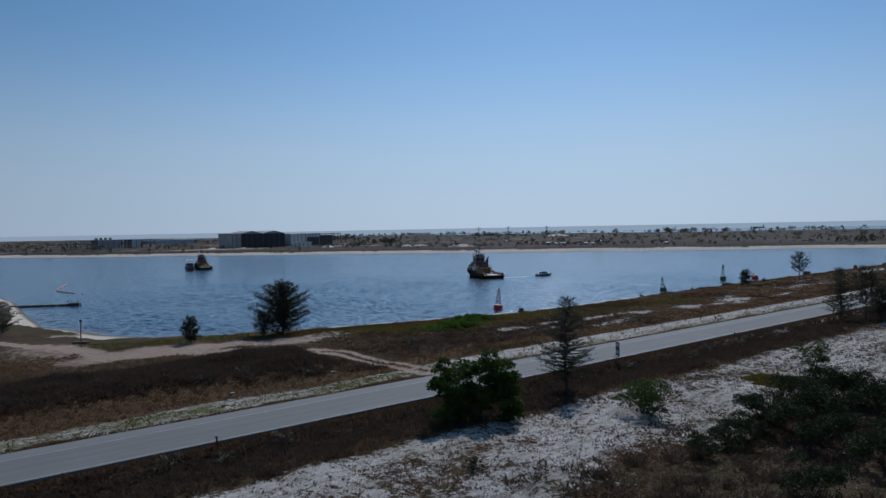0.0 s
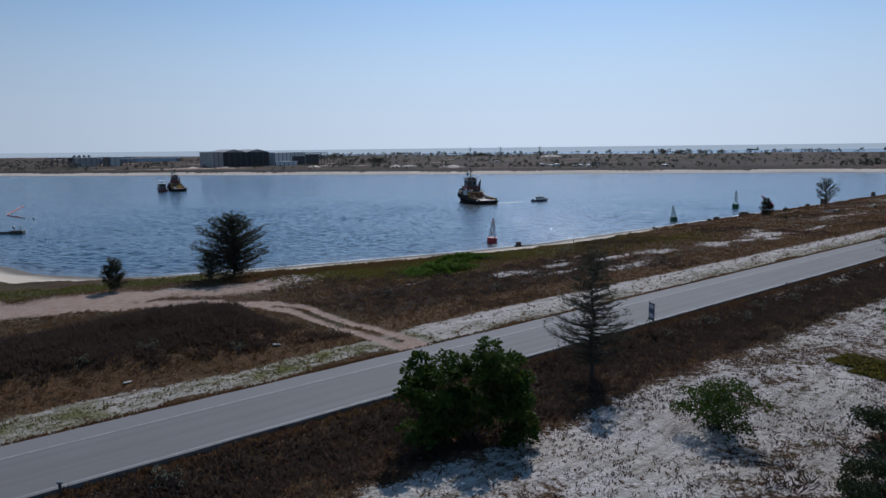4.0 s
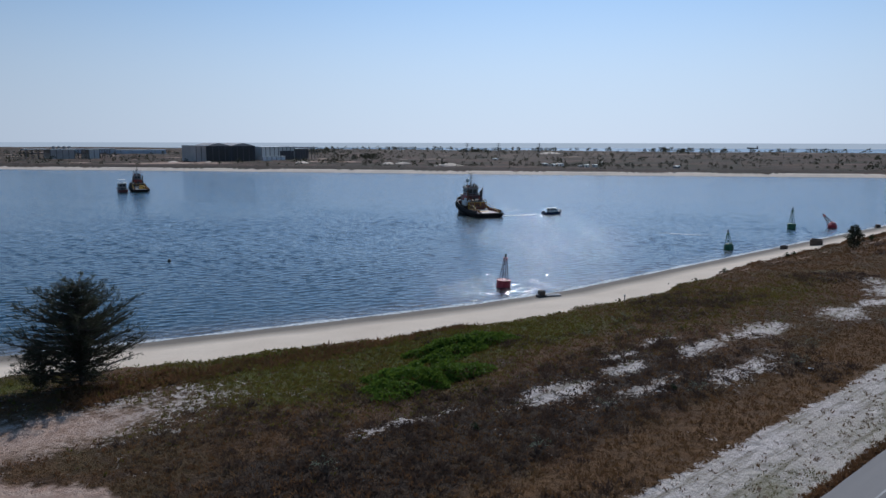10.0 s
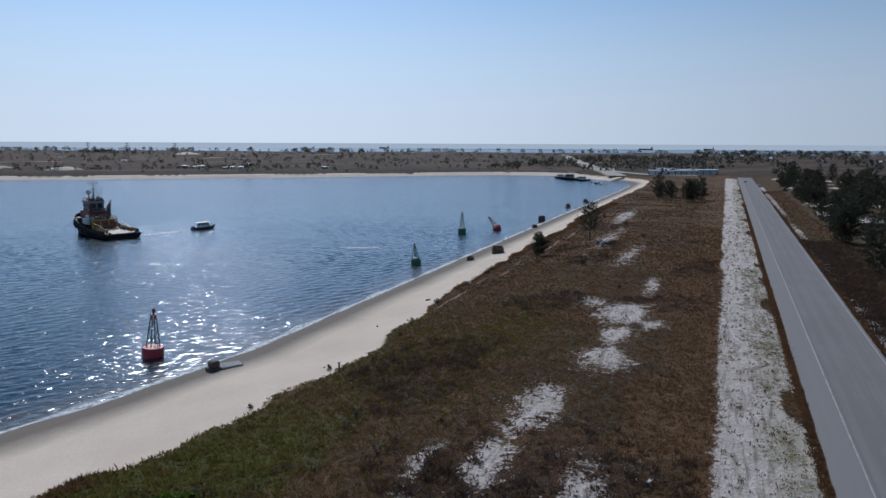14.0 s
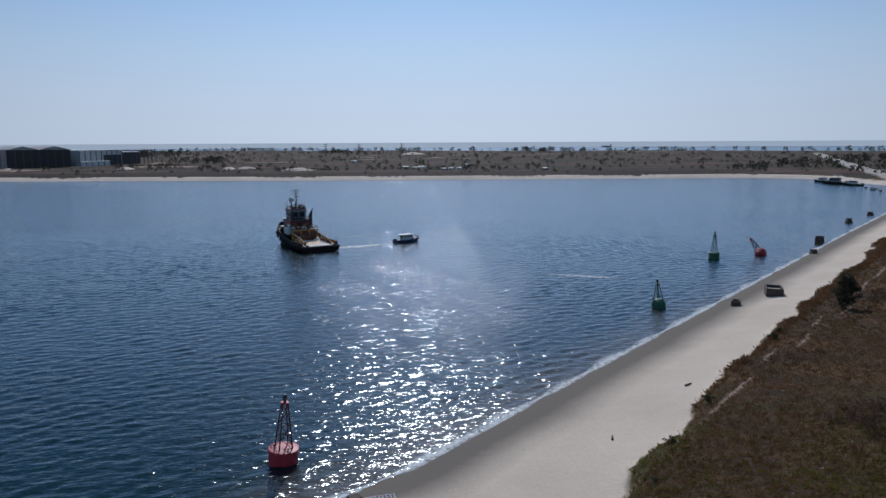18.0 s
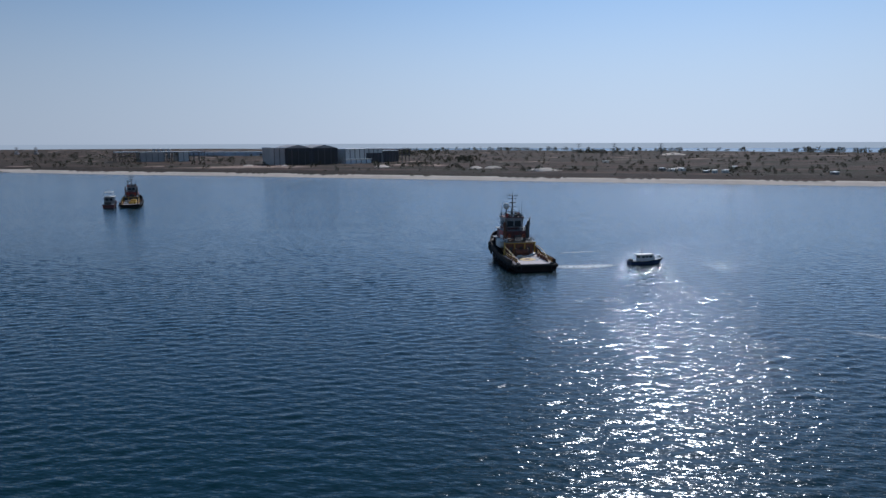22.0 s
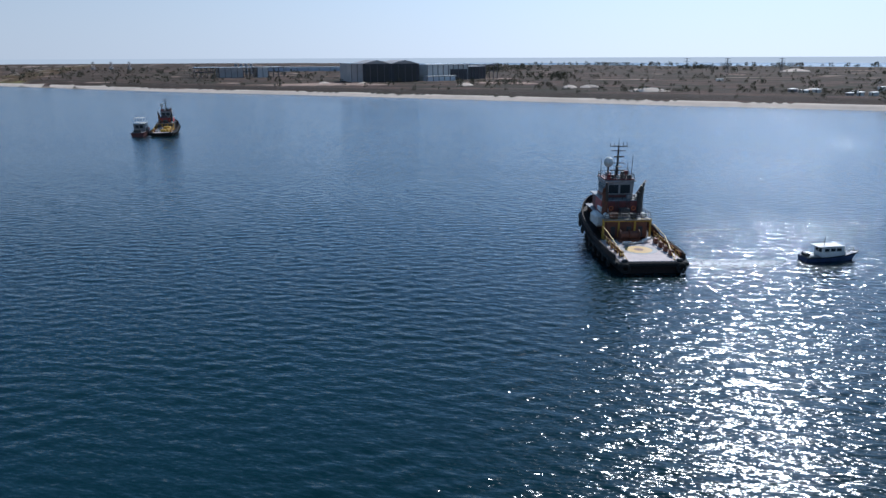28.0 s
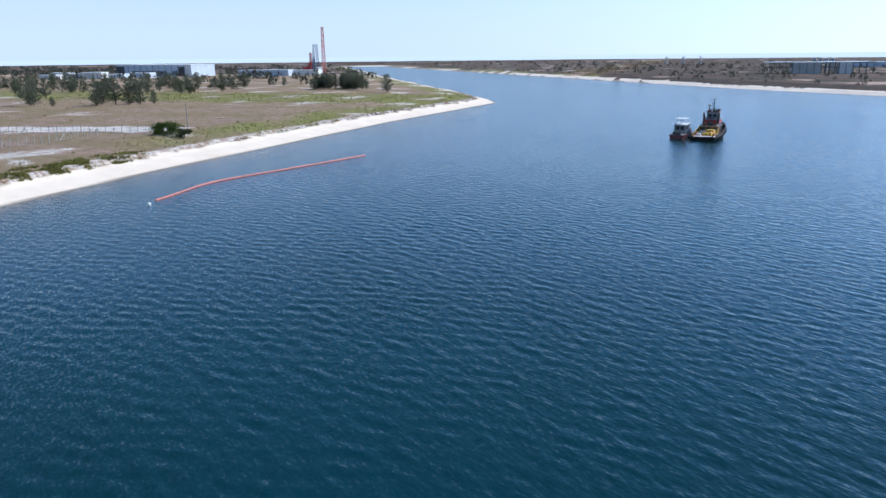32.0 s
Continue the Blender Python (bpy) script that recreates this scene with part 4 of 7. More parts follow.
BUSH_SMALL = bush_meshes(1.7, 1.5, 25, M_DARKLEAF, 0.14, 500, 5, 8, 0.1)
BUSH_GLINT = bush_meshes(2.8, 1.8, 26, M_GLINTLEAF, 0.14, 150, 8, 12, 0.25)
NAMES = ("stem", "crown")
plant("broadleaf_tree", TREE_BROAD, -76.0, -22.6, "low dense broadleaf tree with bright green leaves", "tree", names=NAMES)
plant("bush", BUSH_A, -60.0, -34.4, "round light green bush on white sand", "bush", names=NAMES)
plant("bush", BUSH_B, -18.5, -35.2, "leggy light green bush on white sand", "bush", names=NAMES)
plant("bush", BUSH_SMALL, -87.7, -36.0, "small dark bush alone on white sand", "bush", names=NAMES)
for k, (u, v, s) in enumerate(((-48, -46.5, 1.0), (-60, -46, .7), (-64.5, -47, .6), (-41, -48, 1.1), (-53, -44.5, .8), (-55, -47.5, .9), (-51, -51, 1.0), (-46, -56, 1.1), (-57, -53, .9), (-72.8, -59, .8), (-70.5, -47.5, .5), (-40, -50, .9), (-36, -60, 1.1), (-28, -55, 1.0), (-61, -60, 1.0), (-20, -62, 1.1), (-8, -52, .9), (4, -46, .8), (14, -58, 1.0),
                               (-66, -66, .9), (24, -44, .7), (38, -52, 1.0), (-82, -66, .7), (-12, -75, 1.2), (20, -80, 1.2), (55, -62, 1.1), (-45, -75, 1.2))):
    plant("bush", BUSH_DARK, u, v, "large dark scrub bush on sandy ground", "bush", "dark scrub bushes", s, rnd.uniform(0, 360), NAMES)
for k, (u, v, s) in enumerate(((110, 38, 1.0), (15, 57, .6), (14.5, 34, .5), (66, 55, .9), (145, 54, 1.6), (44, 52, .5), (30, 56, .7), (98, 56.5, 1.1), (103, 57, 1.0), (53, 54.5, .8), (-33, 26, .6), (-10, 20, .6), (-25, 33, .5), (88, 27, .7), (160, 30, 1.0), (35, -13.5, .6), (200, 40, 1.2))):
    plant("bush", BUSH_SMALL, u, v, "low dark bush in dry grass", "bush", "low dark bushes", s, rnd.uniform(0, 360), NAMES)
for k, (u, v, s) in enumerate(((-48, 27, .9), (-73, 37.5, 1.0), (-66.5, 12, 1.1), (-88, 14, .9), (-80, 10, .8), (-95, 13, .8), (5, 36, 1.0), (1, 40, .8), (7, 31.5, .9), (10, 42, .8), (14, 43, .8), (62, 19, .8), (18, 17.5, .8), (8, 15, .9), (-27, -15, 1.0), (-22, -17, 1.1), (-14, -15, 1.0),
                               (-36, -15, .8), (-5, -16, 1.0), (10, -15.5, 1.0), (24, -14, 1.0), (-96, -14, 1.0), (-103, -16, .9), (-108, -14, 1.1), (-20, 21, .8), (-32, 19, .9), (-9, 18, .8), (36, 15, .8), (-86, 39, .8), (-70, -14.5, .8))):
    plant("glinting_shrub", BUSH_GLINT, u, v, "sparse green shrub in dry grass, its leaf glints painted pale", "shrub", "pale shrubs", s, rnd.uniform(0, 360), NAMES)


def scatter(name, count, u0, u1, v0, v1, chooser, material, height, width, per, seed, label, lean=0.55, wide=0.14):
    """Tufts of blades over a stretch of the plan, kept where chooser(masks, u, v) exceeds a random value."""
    rs = np.random.RandomState(seed)
    u, v = rs.uniform(u0, u1, count), rs.uniform(v0, v1, count)
    h, ms = terrain(u, v)
    ok = chooser(ms, u, v) > rs.rand(count)
    u, v, h = u[ok], v[ok], h[ok]
    x, y = ORIGIN.x + U.x * u + V.x * v, ORIGIN.y + U.y * u + V.y * v
    n = len(u)
    size = np.repeat(rs.uniform(0.6, 1.3, n), per)
    base = np.repeat(np.stack([x, y, h - 0.03], -1), per, 0) + rs.normal(size=(n * per, 3)) * (wide, wide, 0)
    way = unit(np.stack([rs.normal(size=n * per) * lean, rs.normal(size=n * per) * lean, np.ones(n * per)], -1))
    vs_, fs_ = blades(base, way, rs.uniform(0.6, 1.2, n * per) * height * size, rs.uniform(0.6, 1.3, n * per) * width, rs, 0.0)
    return tagged(new(name, np_mesh(name, vs_, fs_, material)), label, "grass", kind="stuff")


def free_land(ms, u, v):
    road_near = ((v > -10.9) & (v < 0.15)) | (ms["beach"] > 0.3) | (ms["dirt"] > 0.45)
    return np.where(road_near, 0.0, 1.0)


def lawn(ms, u, v):
    return free_land(ms, u, v) * np.clip(1.0 - 1.6 * ms["white"] ** 1.3, 0.16, 1) * np.clip(1 - ms["green"] * 0.9, 0.15, 1) * np.clip(1 - 0.8 * ms["rust"], 0.2, 1)


def rusty(ms, u, v):
    return free_land(ms, u, v) * np.clip(1.0 - 1.6 * ms["white"] ** 1.3, 0.1, 1) * np.clip(ms["rust"] * 1.2, 0, 1)


scatter("rust_grass", 44000, -130, 200, 5, 64, rusty, M_RUST, 0.40, 0.10, 5, 81, "rust-coloured dry grass beside the sandy verge")
scatter("green_grass", 20000, -60, 70, 33, 66, lambda m, u, v: free_land(m, u, v) * np.clip(m["green"] * 1.1, 0, 1) * 0.8, M_OLIVE, 0.34, 0.11, 5, 82, "olive green grass above the beach")
scatter("green_grass", 9000, -130, 120, 0.6, 6.0, lambda m, u, v: np.clip(m["verge"] * 0.8, 0, 1) * (m["dirt"] < 0.3), M_OLIVE, 0.2, 0.07, 5, 83, "thin green grass on the sandy verge")


scatter("dry_grass", 105000, -125, 110, -50, 66, lambda m, u, v: lawn(m, u, v) * 0.9, M_GRASS, 0.28, 0.085, 6, 51, "dry brown grass over sandy ground")
scatter("straw_grass", 26000, -125, 150, -24, 64, lambda m, u, v: lawn(m, u, v) * np.clip(0.35 + fuzz(u, v, 25, 61), 0, 1), M_STRAW, 0.46, 0.09, 5, 52, "pale straw-coloured grass tufts")
scatter("green_grass", 26000, -125, 60, 26, 76, lambda m, u, v: free_land(m, u, v) * np.clip(m["green"] * 1.3, 0, 1), M_GREENGRASS, 0.36, 0.11, 5, 53, "green grass and creepers above the beach")
scatter("dry_grass", 26000, 110, 420, -22, 64, lambda m, u, v: lawn(m, u, v) * 0.8, M_GRASS, 0.5, 0.2, 4, 54, "dry brown grass over sandy ground")
scatter("dark_scrub", 30000, -150, -62, 3, 40, lambda m, u, v: free_land(m, u, v) * np.clip(m["scrub"] * 1.2 - 0.15, 0, 1), M_SCRUB, 0.62, 0.13, 6, 55, "dark heathy scrub covering a sandy mound", 0.9)
scatter("dark_scrub", 26000, -130, 180, -25, -10.9, lambda m, u, v: free_land(m, u, v) * np.clip(m["scrub"] * 1.1 + 0.12, 0, 1), M_SCRUB, 0.55, 0.12, 6, 56, "dark dead grass in the roadside ditch", 0.9)
scatter("dark_scrub", 22000, -60, 200, 10, 60, lambda m, u, v: free_land(m, u, v) * np.clip(m["scrub"] * 1.3 - 0.1, 0, 1) * np.clip(1 - m["white"], 0, 1), M_SCRUB, 0.42, 0.10, 8, 57, "dark scrub among dry grass", 0.9)
scatter("dry_grass", 9000, -200, 300, 0.15, 0.9, lambda m, u, v: 0.9 + 0 * u, M_GRASS, 0.34, 0.10, 5, 58, "grass fringe along the edge of the road")
scatter("dry_grass", 8000, -200, 300, -12.0, -10.85, lambda m, u, v: 0.9 + 0 * u, M_GRASS, 0.4, 0.10, 5, 59, "grass fringe along the edge of the road")
scatter("dry_grass", 24000, -120, 40, -58, -24, lambda m, u, v: free_land(m, u, v) * np.clip(0.34 + 0.6 * fuzz(u, v, 12, 63), 0.06, 1), M_SCRUB, 0.34, 0.07, 5, 60, "sparse brown tufts on white sand", 0.8)
scatter("dry_grass", 9000, -60, 300, 56, 62, lambda m, u, v: np.clip(1 - m["beach"] * 1.5, 0, 1), M_GRASS, 0.6, 0.12, 6, 64, "overhanging dry grass along the beach bank", 0.8)
scatter("green_grass", 16000, -420, -96, 250, 700, lambda m, u, v: free_land(m, u, v) * np.clip(m["meadow"] + 0.05, 0, 1), M_MEADOW, 0.6, 0.35, 4, 65, "rough yellow-green grass on the spit", 0.8)
scatter("bank_scrub", 7000, -108, -97, 262, 335, lambda m, u, v: np.clip(0.25 + 1.1 * fuzz(u, v, 12, 68), 0.0, 1) * np.clip(1 - (v - 300) / 35, 0, 1), M_MEADOW, 0.9, 0.22, 7, 66, "low green scrub above the beach of the spit", 0.9)


scatter("dark_scrub", 3600, -150, -62, 4, 38, lambda m, u, v: free_land(m, u, v) * np.clip(m["scrub"] * 1.2 - 0.1, 0, 1), M_SCRUB, 0.9, 0.10, 36, 75, "low bushy heath clumps on a sandy mound", 0.9, 0.42)
scatter("dark_scrub", 2600, -130, 180, -24, -12, lambda m, u, v: free_land(m, u, v) * 0.7, M_SCRUB, 0.8, 0.10, 32, 76, "low dead scrub clumps beside the road", 0.9, 0.42)
scatter("dark_scrub", 2600, -60, 160, 10, 50, lambda m, u, v: free_land(m, u, v) * np.clip(m["scrub"] * 1.4 - 0.05, 0, 1) * np.clip(1 - m["white"], 0, 1), M_SCRUB, 0.7, 0.10, 32, 77, "low scrub clumps among dry grass", 0.9, 0.42)
scatter("dark_scrub", 2400, -120, 60, -75, -40, lambda m, u, v: free_land(m, u, v) * np.clip(0.75 - m["white"], 0, 1), M_SCRUB, 0.9, 0.11, 34, 78, "low brown scrub clumps on sandy ground", 0.9, 0.5)


def creeper(u, v, ru, rv, seed, count=2600, rise=1.9, material=M_CREEPER):
    """A low heap of bright creeper leaves."""
    rs = np.random.RandomState(seed)
    a, r = rs.uniform(0, 2 * np.pi, count), np.sqrt(rs.rand(count))
    ragged = 1 + 0.28 * np.sin(3 * a + seed) + 0.16 * np.sin(7 * a + 2 * seed)
    du, dv = ru * r * np.cos(a) * ragged, rv * r * np.sin(a) * ragged
    hump = rise * (1 - r ** 2) * (0.7 + 0.5 * fuzz(du + u, dv + v, 3.5, seed)) + 0.05
    x, y = ORIGIN.x + U.x * (u + du) + V.x * (v + dv), ORIGIN.y + U.y * (u + du) + V.y * (v + dv)
    z = terrain(u + du, v + dv)[0] + hump * rs.uniform(0.75, 1.05, count)
    way = unit(np.stack([rs.normal(size=count), rs.normal(size=count), rs.uniform(0.1, 1, count)], -1))
    vs_, fs_ = blades(np.stack([x, y, z], -1), way, rs.uniform(0.25, 0.45, count), rs.uniform(0.2, 0.34, count), rs)
    tagged(new("creeper_patch", np_mesh("creeper_patch", vs_, fs_, material)), "bright green creeper heap in dry grass", "creeper", kind="stuff")


creeper(-16, 47.5, 7.5, 3.6, 71, 5600)
creeper(-28, 40.5, 7.5, 4.6, 72, 6400)
creeper(-33.5, -37.5, 4.2, 4.2, 73, 3600, 0.5, M_OLIVE)


# ---------------------------------------------------------------- vessels
M_HULL = plain("black_hull", (0.012, 0.011, 0.012), (0.028, 0.018, 0.015), 0.7, scale=0.6, spec=0.2)
M_RUST = plain("brown_steel", (0.20, 0.065, 0.030), (0.12, 0.045, 0.026), 0.65, scale=1.0)
M_WHITE = plain("white_paint", (0.72, 0.72, 0.70), (0.52, 0.49, 0.45), 0.45, scale=0.7)
# worn white paint, greyed in the colour for the shade on backlit walls
M_SHADEDWHITE = plain("shaded_worn_white", (0.33, 0.33, 0.34), (0.22, 0.20, 0.19), 0.5, scale=0.9)
M_RED = plain("red_paint", (0.42, 0.035, 0.030), (0.26, 0.030, 0.026), 0.45, scale=0.8)
M_MAROON = plain("maroon_paint", (0.16, 0.030, 0.026), (0.10, 0.026, 0.022), 0.5, scale=0.8)
M_YELLOW = plain("yellow_paint", (0.62, 0.36, 0.035), (0.42, 0.24, 0.04), 0.5, scale=1.0)
M_DECK = plain("pale_deck", (0.66, 0.56, 0.53), (0.50, 0.42, 0.40), 0.75, scale=0.9)
M_GREY = plain("grey_steel", (0.24, 0.25, 0.26), (0.13, 0.13, 0.14), 0.5, scale=1.0)
M_DARK = plain("dark_steel", (0.035, 0.035, 0.038), (0.06, 0.052, 0.046), 0.5, scale=1.2)
M_RUBBER = plain("rubber", (0.014, 0.014, 0.014), (0.028, 0.027, 0.026), 0.85, scale=3, spec=0.2)
M_ORANGEBUOY = plain("lifebuoy_orange", (0.62, 0.15, 0.04), (0.5, 0.13, 0.04), 0.5, scale=2)
M_BLUE = plain("blue_paint", (0.03, 0.06, 0.16), (0.02, 0.04, 0.09), 0.45, scale=1.0)
M_GLASS, nt, p = mat("window_glass")
p.inputs["Base Color"].default_value, p.inputs["Roughness"].default_value = (0.015, 0.02, 0.025, 1), 0.05


def hull_bm(length, beam, draft, stern_h, bow_h, flare=1.12, inset=0.0, low=None):
    """A ship's shell: transom at the aft end, full midbody, rounded rising bow. y runs forward from the middle."""
    bm = bmesh.new()
    rows = []
    n = 22
    for k in range(n + 1):
        f = k / n
        y = (f - 0.5) * length
        full = 1.0 if f < 0.62 else max(0.0, 1 - ((f - 0.62) / 0.38) ** 2.3) ** 0.62
        full *= 0.93 + 0.07 * min(1, f / 0.12)
        top = stern_h + (bow_h - stern_h) * max(0.0, (f - 0.40) / 0.60) ** 1.35
        b = beam / 2 * full - inset
        b = max(b, 0.05)
        row = []
        for side in (-1, 1):
            prof = [(b * 0.70, -draft), (b * 0.94 / flare, 0.0), (b, top)] if low is None else [(b, low), (b, (low + top) / 2), (b, top)]
            row.append([bm.verts.new((side * w, y + (0.9 * max(0, f - 0.8) * 5 * (z / max(top, 1)) if low is None else 0.9 * max(0, f - 0.8) * 5), z)) for w, z in prof])
        rows.append(row)
    for r, s in zip(rows, rows[1:]):
        for side in (0, 1):
            for k in range(2):
                bm.faces.new((r[side][k], s[side][k], s[side][k + 1], r[side][k + 1]))
        bm.faces.new((r[0][0], r[1][0], s[1][0], s[0][0]))
    return bm, rows


def shell(length, beam, draft, stern_h, bow_h):
    bm, rows = hull_bm(length, beam, draft, stern_h, bow_h)
    bm.faces.new([*rows[0][0], *rows[0][1][::-1]])
    for r, s in zip(rows, rows[1:]):
        bm.faces.new((r[0][2], r[1][2], s[1][2], s[0][2]))
    bm.faces.new([*rows[-1][0], *rows[-1][1][::-1]])
    return bm, [[tuple(side[2].co) for side in r] for r in rows]


def window_row(parent, count, cx, y, z, width, w, h, axis="x", name="window"):
    """Dark panes set in a wall, a few centimetres proud; axis is the way along which they stand."""
    for k in range(count):
        o = (k - (count - 1) / 2) * (width / count)
        bm = bmesh.new()
        if axis == "x":
            box(bm, cx + o, y, z, w, 0.08, h)
        else:
            box(bm, cx, y + o, z, 0.08, w, h)
        part(name, bm, M_GLASS, parent, "dark wheelhouse window")


def rail(parent, pts, height, material, name="railing", gap=1.6):
    """Posts and two bars along a line of points."""
    bm = bmesh.new()
    for a, b in zip(pts, pts[1:]):
        a, b = Vector(a), Vector(b)
        n = max(1, round((b - a).length / gap))
        for k in range(n + 1):
            q = a.lerp(b, k / n)
            tube(bm, q, q + Vector((0, 0, height)), 0.045, 0.045, 5)
        for z in (height, height * 0.55):
            tube(bm, a + Vector((0, 0, z)), b + Vector((0, 0, z)), 0.05, 0.05, 5)
    return part(name, bm, material, parent)


def tugboat(m, size, label, cargo, house, band):
    ob = empty("tugboat", m, label, "tugboat")
    ob.scale = (size, size, size)
    L, B = 33.0, 11.6
    bm, tops = shell(L, B, 2.0, 1.75, 5.4)
    hull = part("hull", bm, M_HULL, ob)
    # bulwark: a thick rim on the sheer line
    bm = bmesh.new()
    for (r, s) in zip(tops[1:], tops[2:]):
        for i in (0, 1):
            a, b = Vector(r[i]), Vector(s[i])
            if (a - b).length > 0.02:
                d = (b - a).normalized()
                rise = 0.95 if a.y < -2 else 1.15
                q = (b - a).to_track_quat("Y", "Z").to_matrix().to_4x4()
                c = (a + b) / 2 + Vector((0, 0, rise / 2))
                box(bm, c.x, c.y, c.z, 0.22, (b - a).length + 0.12, rise, q)
    part("bulwark", bm, M_HULL, ob)
    # rust-red inner face of the bulwark, and its stays
    for i, sgn in ((0, 1), (1, -1)):
        bm = bmesh.new()
        for (r, s) in zip(tops[2:], tops[3:15]):
            a, b = Vector(r[i]), Vector(s[i])
            q = (b - a).to_track_quat("Y", "Z").to_matrix().to_4x4()
            c = (a + b) / 2 + Vector((0.16 * sgn, 0, 0.45))
            box(bm, c.x, c.y, c.z, 0.08, (b - a).length + 0.05, 0.8, q)
            box(bm, a.x + 0.3 * sgn, a.y, a.z + 0.4, 0.3, 0.1, 0.75)
        part("bulwark_lining", bm, M_RUST, ob, "rust-red inner face of the bulwark")
    # rubbing strake and tyres
    bm = bmesh.new()
    for (r, s) in zip(tops, tops[1:]):
        for i in (0, 1):
            sx = 1.03
            tube(bm, (r[i][0] * sx, r[i][1], r[i][2] - 0.25), (s[i][0] * sx, s[i][1], s[i][2] - 0.25), 0.28, 0.28, 7)
    tube(bm, (-B / 2 * 0.95, -L / 2 - 0.1, 1.45), (B / 2 * 0.95, -L / 2 - 0.1, 1.45), 0.42, 0.42, 8)
    part("fender", bm, M_RUBBER, hull, "black rubber fender")
    for k in range(2, 22, 2):
        for i in (0, 1):
            x, y, z = tops[k][i]
            sgn = -1 if i == 0 else 1
            part("tyre", ring_bm(0.52, 0.2, 12, 6, pose(x * 1.02 + 0.3 * sgn, y, z - 0.75, 0, 90, 0)), M_RUBBER, hull)
    for x in (-4.4, 4.4):
        part("tyre", ring_bm(0.62, 0.26, 12, 6, pose(x, -L / 2 - 0.45, 0.95, 90, 0, 0)), M_RUBBER, hull)
    # aft working deck with its mark
    bm = bmesh.new()
    box(bm, 0, -9.4, 1.80, B - 1.7, 13.4, 0.14)
    deck = part("aft_deck", bm, M_DECK, ob, "pale worn working deck")
    if not cargo:
        bm = bmesh.new()
        lathe(bm, [(3.0, 1.872), (3.0, 1.879)], 32, (0, -9.2))
        part("deck_ring", bm, M_GREY, deck, "grey painted ring")
        bm = bmesh.new()
        lathe(bm, [(2.2, 1.88), (2.2, 1.887)], 32, (0, -9.2))
        part("deck_circle", bm, M_YELLOW, deck, "yellow painted circle")
        bm = bmesh.new()
        lathe(bm, [(0.8, 1.888), (0.8, 1.895)], 20, (0, -9.2))
        part("deck_spot", bm, M_RUST, deck, "reddish centre spot")
    else:
        for x, y, sx, sy, sz, mm in ((1.6, -5.6, 3.2, 4.0, 2.2, M_YELLOW), (-1.8, -6.5, 2.6, 3.0, 1.6, M_GREY), (0.4, -11, 2.4, 3.0, 1.2, M_YELLOW), (2.6, -10.5, 1.0, 5.0, 1.5, M_YELLOW), (-2.4, -11.5, 1.6, 2.2, 1.0, M_WHITE)):
            bm = bmesh.new()
            box(bm, x, y, 1.9 + sz / 2, sx, sy, sz, None, 0.12)
            part("deck_cargo", bm, mm, ob)
    for sgn in (-1, 1):
        rail(ob, [(sgn * 4.35, -15.6, 1.87), (sgn * 4.5, -9, 1.87), (sgn * 4.6, -2.8, 2.1)], 1.25, M_YELLOW, "deck_railing")
        bm = bmesh.new()
        tube(bm, (sgn * 3.7, -15.9, 1.9), (sgn * 4.5, -8.5, 3.9), 0.09, 0.09, 6)
        tube(bm, (sgn * 4.5, -8.5, 3.9), (sgn * 4.5, -2.8, 4.5), 0.09, 0.09, 6)
        part("cargo_rail", bm, M_YELLOW, ob, "sloping yellow cargo rail")
        bm = bmesh.new()
        box(bm, sgn * 4.3, -16.2, 2.0, 1.0, 0.5, 0.5, None, 0.15)
        part("stern_horn", bm, M_DARK, ob)
        for y in (-13, -10.5, -8, -5.5):
            bm = bmesh.new()
            box(bm, sgn * 4.0, y, 2.35, 0.5, 1.1, 0.95, None, 0.06)
            part("deck_locker", bm, M_RUST, ob)
    # winch, tow gear
    bm = bmesh.new()
    tube(bm, (-1.5, -3.6, 2.9), (1.5, -3.6, 2.9), 0.75, 0.75, 14)
    for x in (-1.6, 0, 1.6):
        tube(bm, (x - 0.06, -3.6, 2.9), (x + 0.06, -3.6, 2.9), 1.05, 1.05, 14)
    box(bm, 0, -3.6, 2.1, 3.8, 2.0, 0.5)
    part("tow_winch", bm, M_RUST, ob)
    bm = bmesh.new()
    box(bm, -1.0, -6.0, 2.15, 1.6, 0.5, 0.5, None, 0.1)
    box(bm, 0.9, -5.4, 2.05, 2.2, 0.35, 0.3, pose(0, 0, 0, 0, 0, 25), 0.1)
    part("tow_gear", bm, M_WHITE, ob)
    # deckhouse and its tiers
    bm = bmesh.new()
    box(bm, 0, 5.2, 3.5, 7.4, 14.0, 3.4, None, 0.3)
    first = part("deckhouse", bm, house, ob)
    bm = bmesh.new()
    box(bm, 0, -1.85, 5.15, 8.6, 0.35, 0.45)
    for x in (-4.1, -1.4, 1.4, 4.1):
        box(bm, x, -1.85, 3.5, 0.3, 0.3, 3.2)
    part("gantry", bm, M_YELLOW, ob, "yellow gantry beam across the deckhouse")
    for x in (-2.4, 0.4, 2.4):
        bm = bmesh.new()
        box(bm, x, -1.83, 3.15, 0.8, 0.06, 1.8, None, 0.02)
        part("door", bm, M_DARK, first)
    window_row(first, 5, -3.72, 5.2, 4.0, 11, 0.5, 0.5, "y", "porthole")
    window_row(first, 5, 3.72, 5.2, 4.0, 11, 0.5, 0.5, "y", "porthole")
    bm = bmesh.new()
    box(bm, 0, 5.0, 5.28, 8.2, 14.6, 0.16)
    part("boat_deck", bm, M_GREY, ob)
    bm = bmesh.new()
    box(bm, 0, 6.0, 6.6, 6.4, 9.0, 2.5, None, 0.25)
    second = part("upper_house", bm, band, ob, "red-painted upper house")
